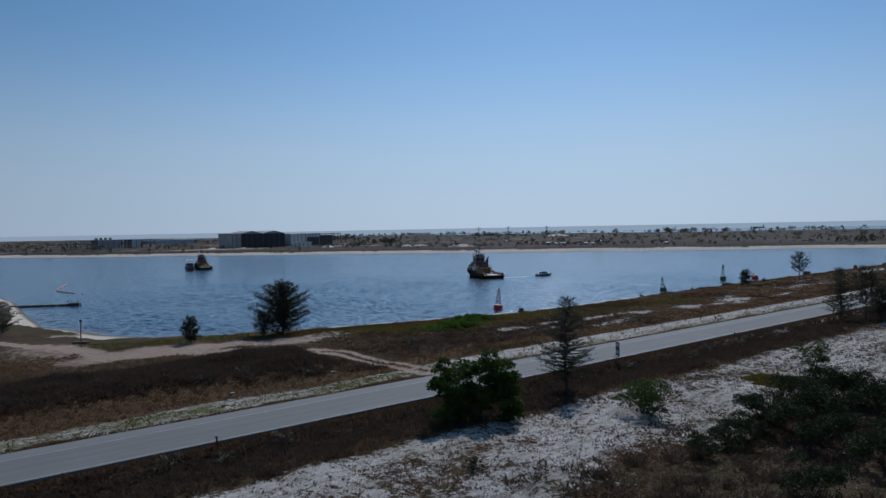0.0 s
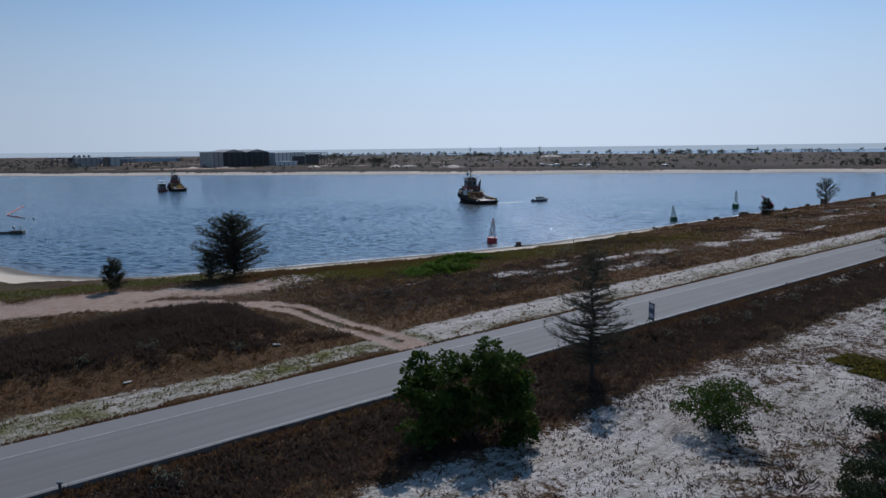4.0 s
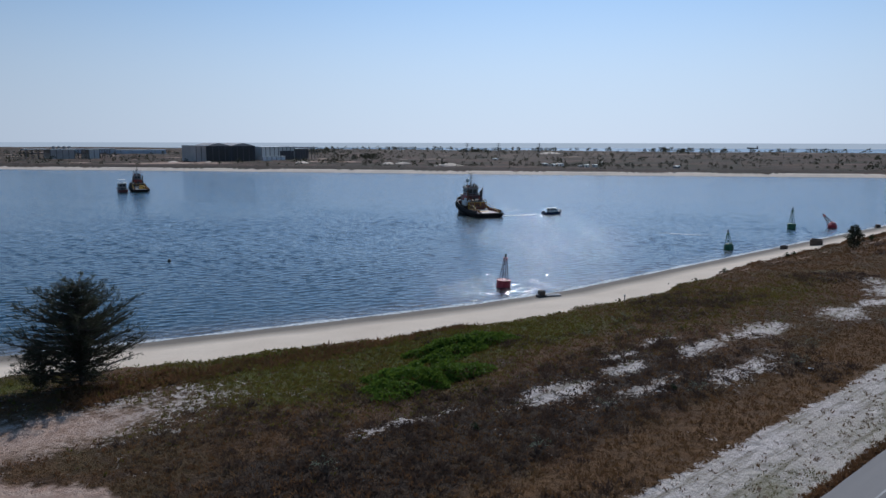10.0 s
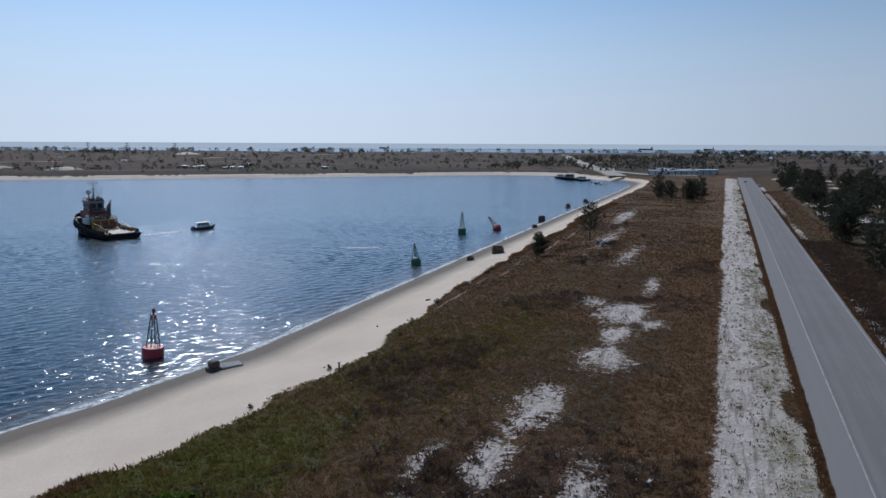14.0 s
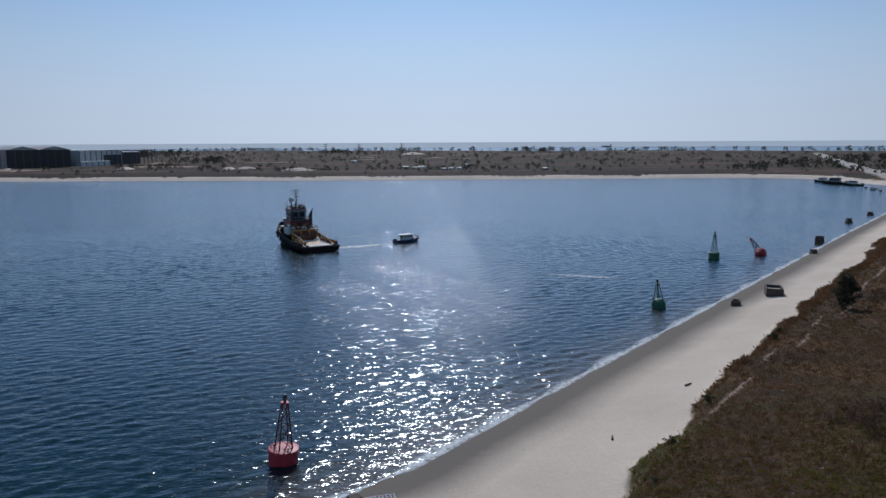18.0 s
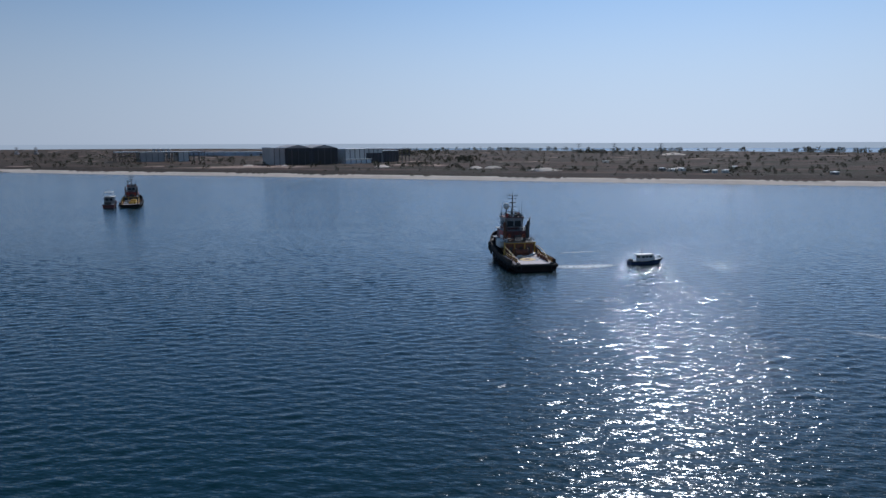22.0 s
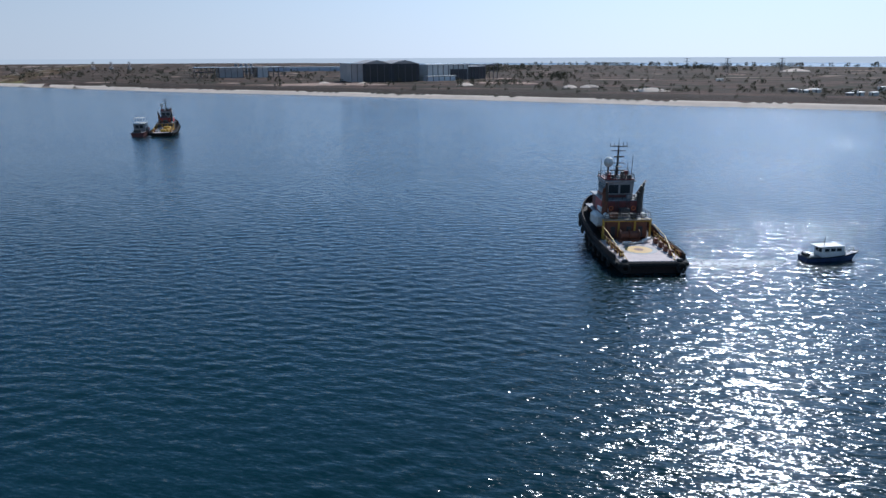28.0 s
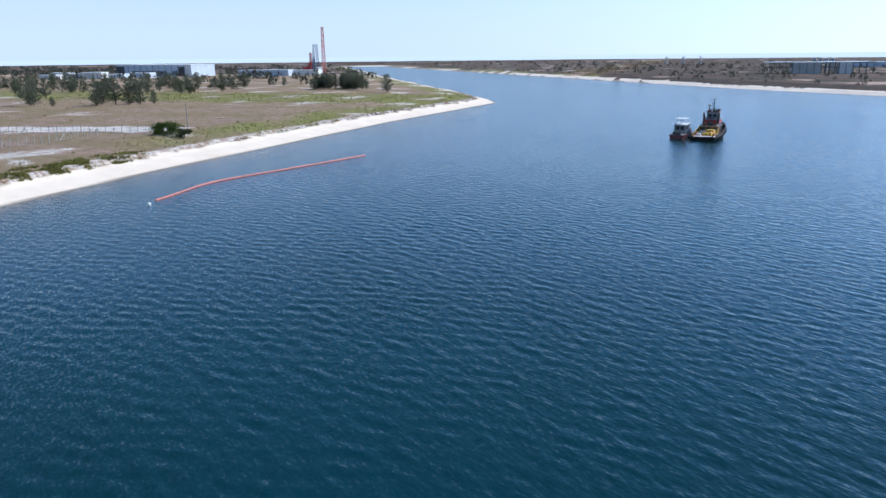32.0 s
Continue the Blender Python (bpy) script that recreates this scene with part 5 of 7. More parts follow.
    bm = bmesh.new()
    box(bm, -2.9, 3.2, 6.2, 1.7, 3.6, 1.6, None, 0.5)
    part("rescue_boat", bm, M_WHITE, ob, "covered white rescue boat")
    bm = bmesh.new()
    box(bm, 0, 6.4, 7.9, 7.0, 9.4, 0.14)
    part("bridge_deck", bm, M_GREY, ob)
    # wheelhouse: walls lean outwards to the roof
    bm = bmesh.new()
    got = box(bm, 0, 6.6, 9.45, 4.9, 5.0, 3.0)
    for v in bm.verts:
        if v.co.z > 9.5:
            v.co.x *= 1.06
            v.co.y = 6.6 + (v.co.y - 6.6) * 1.06
    wheel = part("wheelhouse", bm, M_SHADEDWHITE, ob)
    window_row(wheel, 2, 0, 4.02, 9.6, 4.2, 1.75, 1.55)
    window_row(wheel, 4, 0, 9.22, 9.75, 4.6, 0.95, 1.25)
    for sgn in (-1, 1):
        window_row(wheel, 4, sgn * 2.55, 6.6, 9.75, 4.6, 0.95, 1.25, "y")
    bm = bmesh.new()
    box(bm, 0, 6.6, 11.05, 5.7, 5.9, 0.2, None, 0.05)
    part("wheelhouse_roof", bm, M_SHADEDWHITE, ob)
    rail(ob, [(-2.6, 3.9, 11.15), (2.6, 3.9, 11.15), (2.6, 9.2, 11.15), (-2.6, 9.2, 11.15), (-2.6, 3.9, 11.15)], 0.95, M_DARK, "roof_railing")
    rail(ob, [(-3.4, 1.8, 7.97), (3.4, 1.8, 7.97)], 1.0, M_DARK, "bridge_railing")
    rail(ob, [(-4.0, -2.2, 5.36), (4.0, -2.2, 5.36), (4.0, 11.5, 5.36)], 1.0, M_DARK, "boat_deck_railing")
    # funnels
    for sgn in (-1, 1):
        bm = bmesh.new()
        lathe(bm, [(0.55, 5.3), (0.55, 9.4), (0.45, 9.5)], 12, (sgn * 3.1, 1.6))
        tube(bm, (sgn * 3.1, 1.6, 9.4), (sgn * 3.1, 1.1, 10.7), 0.26, 0.26, 8)
        tube(bm, (sgn * 3.5, 1.6, 9.2), (sgn * 3.5, 1.2, 10.3), 0.2, 0.2, 8)
        part("funnel", bm, M_DARK if sgn > 0 else M_RUST, ob)
    # mast with yards, dome, aerials
    bm = bmesh.new()
    tube(bm, (0, 6.2, 11.1), (0, 6.0, 17.2), 0.24, 0.13, 8)
    tube(bm, (0, 7.6, 11.1), (0, 6.1, 14.6), 0.12, 0.1, 6)
    for z, w in ((17.0, 1.6), (16.2, 1.3), (14.0, 1.1), (12.7, 1.4)):
        tube(bm, (-w, 6.0, z), (w, 6.0, z), 0.08, 0.08, 6)
    for x in (-1.5, -0.8, 0, 0.8, 1.5):
        tube(bm, (x, 6.0, 17.0), (x, 6.0, 17.7 + (0.8 if x == 0 else 0)), 0.06, 0.04, 5)
    box(bm, 0, 5.5, 13.4, 1.0, 0.9, 0.12)
    box(bm, 0, 5.6, 15.2, 1.8, 0.25, 0.25)
    part("mast", bm, M_DARK, ob)
    bm = bmesh.new()
    tube(bm, (-1.8, 5.6, 11.1), (-1.8, 5.6, 13.4), 0.18, 0.18, 8)
    part("dome_post", bm, M_DARK, ob)
    bm = bmesh.new()
    lathe(bm, [(0.35, 13.4), (0.68, 13.65), (0.85, 14.1), (0.85, 14.4), (0.66, 14.85), (0.3, 15.1)], 16, (-1.8, 5.6))
    part("satellite_dome", bm, M_WHITE, ob)
    for x, y, z in ((2.3, 5.0, 15.6), (-2.5, 8.2, 14.6), (2.5, 8.4, 13.9), (1.4, 4.2, 13.2), (-0.9, 4.2, 13.0)):
        bm = bmesh.new()
        tube(bm, (x, y, 11.1), (x + 0.1, y, z), 0.07, 0.045, 5)
        part("aerial", bm, M_DARK, ob)
    for x in (-1.2, 1.0):
        bm = bmesh.new()
        box(bm, x, 4.6, 11.6, 0.5, 0.5, 0.8, None, 0.05)
        part("searchlight", bm, M_DARK, ob)
    # life rafts, ladders, lifebuoys, lockers on the upper decks
    for k, (x, y, z) in enumerate(((-3.3, -0.4, 5.75), (3.3, -0.4, 5.75), (-3.0, 2.4, 8.35), (2.9, 3.0, 8.35))):
        bm = bmesh.new()
        tube(bm, (x, y - 0.7, z), (x, y + 0.7, z), 0.38, 0.38, 10)
        part("life_raft", bm, M_WHITE, ob, "white life raft canister")
    for x in (-2.0, 2.0):
        part("lifebuoy", ring_bm(0.34, 0.09, 12, 6, pose(x, 1.45, 6.6, 90, 0, 0)), M_ORANGEBUOY, ob, "orange lifebuoy")
        bm = bmesh.new()
        for sx in (-0.25, 0.25):
            tube(bm, (x * 0.5 + sx, 0.6, 5.35), (x * 0.5 + sx, 1.5, 8.0), 0.05, 0.05, 5)
        for k in range(7):
            tube(bm, (x * 0.5 - 0.25, 0.6 + 0.128 * k, 5.5 + 0.38 * k), (x * 0.5 + 0.25, 0.6 + 0.128 * k, 5.5 + 0.38 * k), 0.035, 0.035, 4)
        part("ladder", bm, M_DARK, ob)
    for x, y, z, sx, sy, sz, mm in ((-2.2, -1.0, 5.9, 1.4, 1.2, 1.0, M_RUST), (1.2, -1.2, 5.8, 1.0, 0.9, 0.9, M_DARK), (0, 0.2, 6.1, 1.6, 1.4, 1.5, M_DARK), (1.5, 2.6, 8.4, 1.0, 0.8, 0.8, M_SHADEDWHITE), (-1.0, 8.2, 11.6, 1.0, 1.0, 0.9, M_SHADEDWHITE)):
        bm = bmesh.new()
        box(bm, x, y, z, sx, sy, sz, None, 0.08)
        part("locker", bm, mm, ob)
    # side panels, wheelhouse sill band and monkey-island clutter
    for sgn in (-1, 1):
        bm = bmesh.new()
        box(bm, sgn * 3.45, 4.4, 6.7, 0.25, 4.4, 2.3, None, 0.08)
        part("side_screen", bm, M_RED, ob, "red steel side screen")
        bm = bmesh.new()
        tube(bm, (sgn * 2.9, 1.0, 8.0), (sgn * 3.3, 0.4, 11.4), 0.24, 0.2, 8)
        part("exhaust_pipe", bm, M_DARK, ob)
    bm = bmesh.new()
    box(bm, 0, 6.6, 8.25, 5.2, 5.3, 0.5, None, 0.05)
    part("sill_band", bm, M_MAROON, ob)
    bm = bmesh.new()
    box(bm, 0, 6.6, 11.25, 5.4, 5.4, 0.25, None, 0.06)
    part("roof_coaming", bm, M_MAROON, ob)
    for x, y, sx, sz, mm in ((-1.9, 4.5, 0.7, 0.9, M_RED), (1.8, 4.4, 0.8, 0.7, M_DARK), (0.6, 4.8, 0.6, 1.3, M_DARK), (2.0, 7.5, 0.9, 1.0, M_MAROON), (-0.3, 4.3, 0.5, 0.7, M_WHITE)):
        bm = bmesh.new()
        box(bm, x, y, 11.35 + sz / 2, sx, 0.6, sz, None, 0.06)
        part("roof_locker", bm, mm, ob)
    if not cargo:
        bm = bmesh.new()
        box(bm, -4.2, 2.4, 4.6, 1.6, 4.2, 2.2, None, 0.4)
        part("workboat_cover", bm, M_WHITE, ob, "white covered boat at the side deck")
        bm = bmesh.new()
        tube(bm, (1.8, -5.2, 2.2), (3.4, -4.2, 2.5), 0.3, 0.3, 8)
        tube(bm, (0.2, -5.9, 2.05), (1.8, -5.2, 2.2), 0.14, 0.14, 6)
        part("tow_hose", bm, M_WHITE, ob, "pale coiled hose on the deck")
    # small deck crane and fire monitors
    bm = bmesh.new()
    tube(bm, (3.2, 3.8, 5.3), (3.2, 3.8, 9.0), 0.22, 0.22, 8)
    tube(bm, (3.2, 3.8, 8.9), (3.7, 1.0, 11.6), 0.16, 0.1, 6)
    part("deck_crane", bm, M_RUST, ob)
    bm = bmesh.new()
    tube(bm, (-1.6, 13.0, 4.6), (1.6, 13.0, 4.6), 0.6, 0.6, 12)
    box(bm, 0, 13.0, 4.1, 3.8, 1.6, 0.6)
    part("bow_winch", bm, M_RUST, ob)
    return ob


tugboat(pose(22.0, 391.0, 0, 0, 0, 18), 1.0, "black-hulled tugboat with white wheelhouse and pale aft deck", False, M_RUST, M_MAROON)
tugboat(pose(-183.5, 541, 0, 0, 0, 28), 0.86, "smaller tugboat with yellow gear crowding its aft deck", True, M_DARK, M_RED)


def launch(m, length, label, name, hull_mat, roof_mat, canopy):
    ob = empty(name, m, label, "boat")
    B = length * 0.31
    bm, tops = shell(length, B, 0.5, length * 0.075, length * 0.135)
    part("hull", bm, hull_mat, ob)
    bm = bmesh.new()
    for (r, s) in zip(tops, tops[1:]):
        for i in (0, 1):
            tube(bm, r[i], s[i], 0.09, 0.09, 6)
    part("gunwale", bm, M_RUBBER, ob)
    k = length / 10
    bm = bmesh.new()
    box(bm, 0, 0.4 * k, 1.7 * k, B * 0.78, 4.8 * k, 1.9 * k)
    for v in bm.verts:
        if v.co.z > 1.6 * k and v.co.y > 0.5 * k:
            v.co.y -= 0.9 * k
    cabin = part("cabin", bm, M_GREY if canopy else M_WHITE, ob)
    window_row(cabin, 3, B * 0.39 + 0.01, 0.0, 2.1 * k, 3.6 * k, 0.9 * k, 0.55 * k, "y")
    window_row(cabin, 3, -B * 0.39 - 0.01, 0.0, 2.1 * k, 3.6 * k, 0.9 * k, 0.55 * k, "y")
    window_row(cabin, 2, 0, -2.02 * k, 2.0 * k, B * 0.6, 0.7 * k, 0.7 * k)
    bm = bmesh.new()
    box(bm, 0, -0.4 * k, 2.72 * k, B * 0.88, 5.2 * k, 0.14, None, 0.04)
    part("cabin_roof", bm, roof_mat, ob)
    bm = bmesh.new()
    box(bm, 0, -3.6 * k, 0.86 * k, B * 0.8, 2.6 * k, 0.12)
    part("cockpit_deck", bm, M_GREY, ob)
    bm = bmesh.new()
    box(bm, 0, -4.5 * k, 1.2 * k, B * 0.5, 0.8 * k, 0.6 * k, None, 0.1)
    part("engine_box", bm, M_DARK, ob)
    if canopy:
        bm = bmesh.new()
        box(bm, 0, -0.6 * k, 3.9 * k, B * 0.7, 3.2 * k, 0.12, None, 0.04)
        for x in (-1, 1):
            for y in (-1.9, 0.8):
                tube(bm, (x * B * 0.3, y * k, 2.4 * k), (x * B * 0.3, y * k, 3.9 * k), 0.06, 0.06, 5)
        part("canopy", bm, M_WHITE, ob)
    bm = bmesh.new()
    tube(bm, (0, -1.0 * k, 2.4 * k), (0, -1.0 * k, 4.4 * k), 0.06, 0.04, 5)
    tube(bm, (-0.6 * k, -1.0 * k, 3.4 * k), (0.6 * k, -1.0 * k, 3.4 * k), 0.04, 0.04, 5)
    part("mast", bm, M_DARK, ob)
    rail(ob, [(-B * 0.36, 2.6 * k, length * 0.11), (-0.2, 4.9 * k, length * 0.14), (0.2, 4.9 * k, length * 0.14), (B * 0.36, 2.6 * k, length * 0.11)], 0.7 * k, M_WHITE, "bow_railing", 1.0)
    return ob


launch(pose(55, 391, 0.05, 0, 0, -66), 9.0, "white-cabined pilot boat with a dark hull and wake", "pilot_boat", M_BLUE, M_WHITE, False)
launch(pose(-190.8, 533.6, 0.05, 0, 0, 28), 19.0, "dark maroon workboat with white canopies moored to a tugboat", "workboat", M_MAROON, M_WHITE, True)


# foam on the water
def foam_material(name, lo, hi, scale):
    m, nt, p = mat(name)
    p.inputs["Base Color"].default_value, p.inputs["Roughness"].default_value = (0.80, 0.82, 0.82, 1), 0.8
    f = ramp(nt, noise_tex(nt, scale, 5, 0.7, position(nt)), lo, hi)
    at = nt.nodes.new("ShaderNodeAttribute")
    at.attribute_name = "thick"
    f = math_node(nt, "MULTIPLY", f, at.outputs["Fac"])
    tr = nt.nodes.new("ShaderNodeBsdfTransparent")
    ms = nt.nodes.new("ShaderNodeMixShader")
    nt.links.new(f, ms.inputs["Fac"])
    nt.links.new(tr.outputs[0], ms.inputs[1])
    nt.links.new(p.outputs[0], ms.inputs[2])
    nt.links.new(ms.outputs[0], nt.nodes["Material Output"].inputs["Surface"])
    return m


M_FOAM = foam_material("foam", 0.30, 0.54, 1.1)


def foam_band(name, line, widths, label, z=0.05, dense=1.0):
    """A flat band of foam along a line, thickest in its middle."""
    verts, faces, thick = [], [], []
    cols = 7
    for i, (p0, w) in enumerate(zip(line, widths)):
        p0 = Vector(p0)
        a, b = Vector(line[max(0, i - 1)]), Vector(line[min(len(line) - 1, i + 1)])
        side = Vector((-(b - a).y, (b - a).x)).normalized()
        for k in range(cols):
            f = k / (cols - 1) * 2 - 1
            q = p0 + side * f * w
            verts.append((q.x, q.y, z))
            thick.append(max(0.0, 1 - abs(f)) ** 0.7 * dense * min(1.0, i / 3, (len(line) - 1 - i) / 3))
    for i in range(len(line) - 1):
        for k in range(cols - 1):
            a = i * cols + k
            faces.append((a, a + 1, a + cols + 1, a + cols))
    me = mesh_from(name, verts, faces, M_FOAM)
    me.attributes.new("thick", "FLOAT", "POINT").data.foreach_set("value", np.array(thick, np.float32))
    return tagged(new(name, me), label, "foam", kind="stuff")


wake = [(54 - 4.5 - t * 19.5, 388.8 - 4.5 * t - 2.6 * math.sin(2.6 * t)) for t in np.linspace(0, 1, 14)]
foam_band("boat_wake", wake, [1.2 + 2.2 * math.sin(2.4 * k / 13) for k in range(14)], "white foaming wake trailing behind the pilot boat")
shore = [xy(u, v) for u, v in zip(np.arange(-60, 520, 2.0), np.interp(np.arange(-60, 520, 2.0), [a for a, b in BASIN[4:13]], [b for a, b in BASIN[4:13]]))]
foam_band("surf_line", shore, [1.0 + 0.5 * math.sin(k * 0.9) + 0.3 * math.sin(k * 0.37) for k in range(len(shore))], "thin line of surf along the beach", 0.07, 0.8)
foam_band("foam_streak", [(79 + 1.9 * k, 326 - 1.1 * k) for k in range(10)], [1.8] * 10, "drifting streak of foam on the water", 0.04, 0.6)
foam_band("foam_streak", [(30 + 2.0 * k, 405 + 0.8 * k) for k in range(10)], [1.2] * 10, "drifting streak of foam on the water", 0.04, 0.5)


# ---------------------------------------------------------------- buoys
M_BUOYRED = plain("buoy_red", (0.50, 0.035, 0.055), (0.30, 0.03, 0.04), 0.5, scale=1.0, own=True)
M_BUOYGREEN = plain("buoy_green", (0.035, 0.16, 0.075), (0.03, 0.085, 0.05), 0.5, scale=1.0, own=True)


M_BUOYDARK = plain("weathered_red_steel", (0.10, 0.020, 0.018), (0.05, 0.018, 0.016), 0.6, scale=2)


def buoy(m, radius, body, tower, paint, label, round_body=False):
    """A channel buoy: drum with rims, braced lattice tower, plates and a lantern."""
    ob = empty("navigation_buoy", m, label, "buoy", "channel buoys")
    bm = bmesh.new()
    if round_body:
        lathe(bm, [(0.4, -1.6), (radius * 0.8, -1.0), (radius, 0.0), (radius, body * 0.5), (radius * 0.82, body * 0.85), (radius * 0.5, body)], 22)
    else:
        lathe(bm, [(radius * 0.7, -1.4), (radius, -0.6), (radius, body * 0.86), (radius * 1.04, body * 0.9), (radius * 1.04, body * 0.98), (radius * 0.96, body), (radius * 0.6, body + 0.06)], 22)
    drum = part("float", bm, paint, ob)
    for a in (0.6, 2.7, 4.8):
        part("lifting_eye", ring_bm(0.16, 0.05, 8, 5, pose(radius * 0.75 * math.cos(a), radius * 0.75 * math.sin(a), body + 0.12, 90, 0, math.degrees(a))), M_DARK, drum)
    steel = M_BUOYDARK if paint is M_BUOYRED else paint
    low, high = radius * 0.46, radius * 0.17
    foot = [Vector((low * sx, low * sy, body)) for sx, sy in ((-1, -1), (1, -1), (1, 1), (-1, 1))]
    head = [Vector((high * sx, high * sy, body + tower)) for sx, sy in ((-1, -1), (1, -1), (1, 1), (-1, 1))]
    for a, b in zip(foot, head):
        bm = bmesh.new()
        tube(bm, a, b, 0.075, 0.06, 6)
        part("tower_leg", bm, steel, ob)
    bm = bmesh.new()
    n = 4
    for i in range(4):
        j = (i + 1) % 4
        for k in range(n):
            a0, a1 = foot[i].lerp(head[i], k / n), foot[i].lerp(head[i], (k + 1) / n)
            b0, b1 = foot[j].lerp(head[j], k / n), foot[j].lerp(head[j], (k + 1) / n)
            if (i + k) % 2:
                tube(bm, a0, b1, 0.03, 0.03, 4)
            else:
                tube(bm, b0, a1, 0.03, 0.03, 4)
            tube(bm, a1, b1, 0.035, 0.035, 4)
    part("bracing", bm, steel, ob)
    bm = bmesh.new()
    box(bm, 0, 0, body + tower, high * 3.0, high * 3.0, 0.12, None, 0.02)
    part("lantern_platform", bm, paint, ob)
    bm = bmesh.new()
    for k in (-1, 1):
        box(bm, k * high * 0.95, 0, body + tower * 0.9, 0.05, high * 1.6, tower * 0.1)
    part("day_mark", bm, paint, ob)
    bm = bmesh.new()
    lathe(bm, [(0.16, body + tower + 0.06), (0.16, body + tower + 0.4), (0.26, body + tower + 0.42), (0.26, body + tower + 0.7), (0.1, body + tower + 0.86)], 10)
    part("lantern", bm, M_DARK, ob)
    return ob


bx, by = xy(31.2, 86.3)
buoy(pose(bx, by, 0, 2, 3, 20), 1.5, 1.5, 4.8, M_BUOYRED, "tall red lattice buoy floating close to the beach")
bx, by = xy(120.6, 83.2)
buoy(pose(bx, by, 0, 0, -6, 10), 1.35, 1.7, 3.1, M_BUOYGREEN, "green buoy with a rounded float leaning near the beach", True)
bx, by = xy(186.8, 94.6)
buoy(pose(bx, by, 0, 0, 0, 35), 1.45, 1.7, 5.0, M_BUOYGREEN, "upright green lattice buoy with a drum float")
bx, by = xy(201.0, 86.0)
buoy(pose(bx, by, 0.3, 10, -44, 0), 1.5, 1.6, 4.4, M_BUOYRED, "red buoy heeling far over in the shallows", True)

# ---------------------------------------------------------------- beach blocks
M_CONCRETE = plain("dark_concrete", (0.13, 0.095, 0.075), (0.07, 0.052, 0.042), 0.9, scale=1.5, bumpy=0.4)


def mooring_block(u, v, z, sx, sy, sz, turn, label, hollow=True):
    ob = empty("concrete_block", at_plan(u, v, z, ROAD_TURN + turn), label, "concrete block", "beach blocks")
    bm = bmesh.new()
    box(bm, 0, 0, sz * 0.22, sx, sy, sz * 0.44, None, 0.04)
    part("base", bm, M_CONCRETE, ob)
    if hollow:
        t = 0.28
        for cx, cy, wx, wy in ((0, -sy / 2 + t / 2, sx, t), (0, sy / 2 - t / 2, sx, t), (-sx / 2 + t / 2, 0, t, sy - 2 * t - 0.01), (sx / 2 - t / 2, 0, t, sy - 2 * t - 0.01)):
            bm = bmesh.new()
            box(bm, cx, cy, sz * 0.72, wx, wy, sz * 0.56, None, 0.03)
            part("wall_slab", bm, M_CONCRETE, ob)
        bm = bmesh.new()
        box(bm, 0, 0, sz * 0.55, sx - 2 * t - 0.02, sy - 2 * t - 0.02, sz * 0.3)
        part("sand_fill", bm, M_SAND, ob, "sand filling the hollow block")
    else:
        bm = bmesh.new()
        box(bm, 0.1, 0, sz * 0.72, sx * 0.8, sy * 0.8, sz * 0.56, None, 0.15)
        part("cap", bm, M_CONCRETE, ob)
    return ob


M_SAND = plain("loose_sand", (0.58, 0.51, 0.42), (0.48, 0.42, 0.34), 0.95, scale=2, bumpy=0.3)
mooring_block(129.2, 71.2, 0.25, 2.3, 1.6, 1.3, 12, "small dark concrete block at the water's edge")
mooring_block(142.0, 67.6, 0.7, 4.6, 3.2, 1.9, 20, "large hollow concrete block on the sand")
mooring_block(211.5, 74.6, -0.2, 2.0, 1.8, 1.6, 40, "rounded dark block standing in shallow water", False)
mooring_block(238.4, 78.5, -0.3, 4.0, 2.6, 2.2, 10, "large dark block standing in shallow water")
mooring_block(307.8, 82.0, -0.3, 2.6, 2.0, 2.0, 30, "dark block standing in shallow water", False)
mooring_block(345, 80.0, -0.3, 2.2, 2.0, 1.7, 50, "dark block standing in shallow water", False)
mooring_block(28.4, 73.0, 0.05, 1.6, 1.5, 1.6, -20, "dark cubic concrete block standing at the waterline", False)
M_PALECONCRETE = plain("pale_concrete_slab", (0.50, 0.47, 0.46), (0.36, 0.33, 0.32), 0.9, scale=2, bumpy=0.3)
ob = empty("perforated_slab", at_plan(30.5, 71.8, 0.35, ROAD_TURN - 34), "thick perforated concrete slab lying on wet sand", "concrete slab", "beach blocks")
ob.scale = (0.82, 0.82, 0.82)
bm = bmesh.new()
box(bm, 0, 0, 0.12, 3.6, 2.4, 0.24, None, 0.03)
part("base", bm, M_CONCRETE, ob)
for k in range(9):
    bm = bmesh.new()
    box(bm, -1.7 + 0.425 * k, 0, 0.39, 0.2, 2.4, 0.3, None, 0.02)
    part("rib", bm, M_PALECONCRETE, ob)
for k in range(6):
    bm = bmesh.new()
    box(bm, 0, -1.1 + 0.44 * k, 0.388, 3.6, 0.2, 0.28, None, 0.02)
    part("rib", bm, M_PALECONCRETE, ob)
M_DRIFT = plain("driftwood", (0.09, 0.07, 0.055), (0.045, 0.036, 0.03), 0.95, scale=4)
for k in range(7):
    u, v = rnd.uniform(45, 190), rnd.uniform(57.5, 61)
    bm = bmesh.new()
    tube(bm, (-rnd.uniform(0.2, 0.6), 0, 0.1), (rnd.uniform(0.2, 0.6), 0.1, 0.14), 0.13, 0.08, 6)
    ob = part("driftwood", bm, M_DRIFT, None, loc=at_plan(u, v, None, rnd.uniform(0, 180)))
    tagged(ob, "dark piece of driftwood on pale sand", "driftwood", "driftwood pieces")


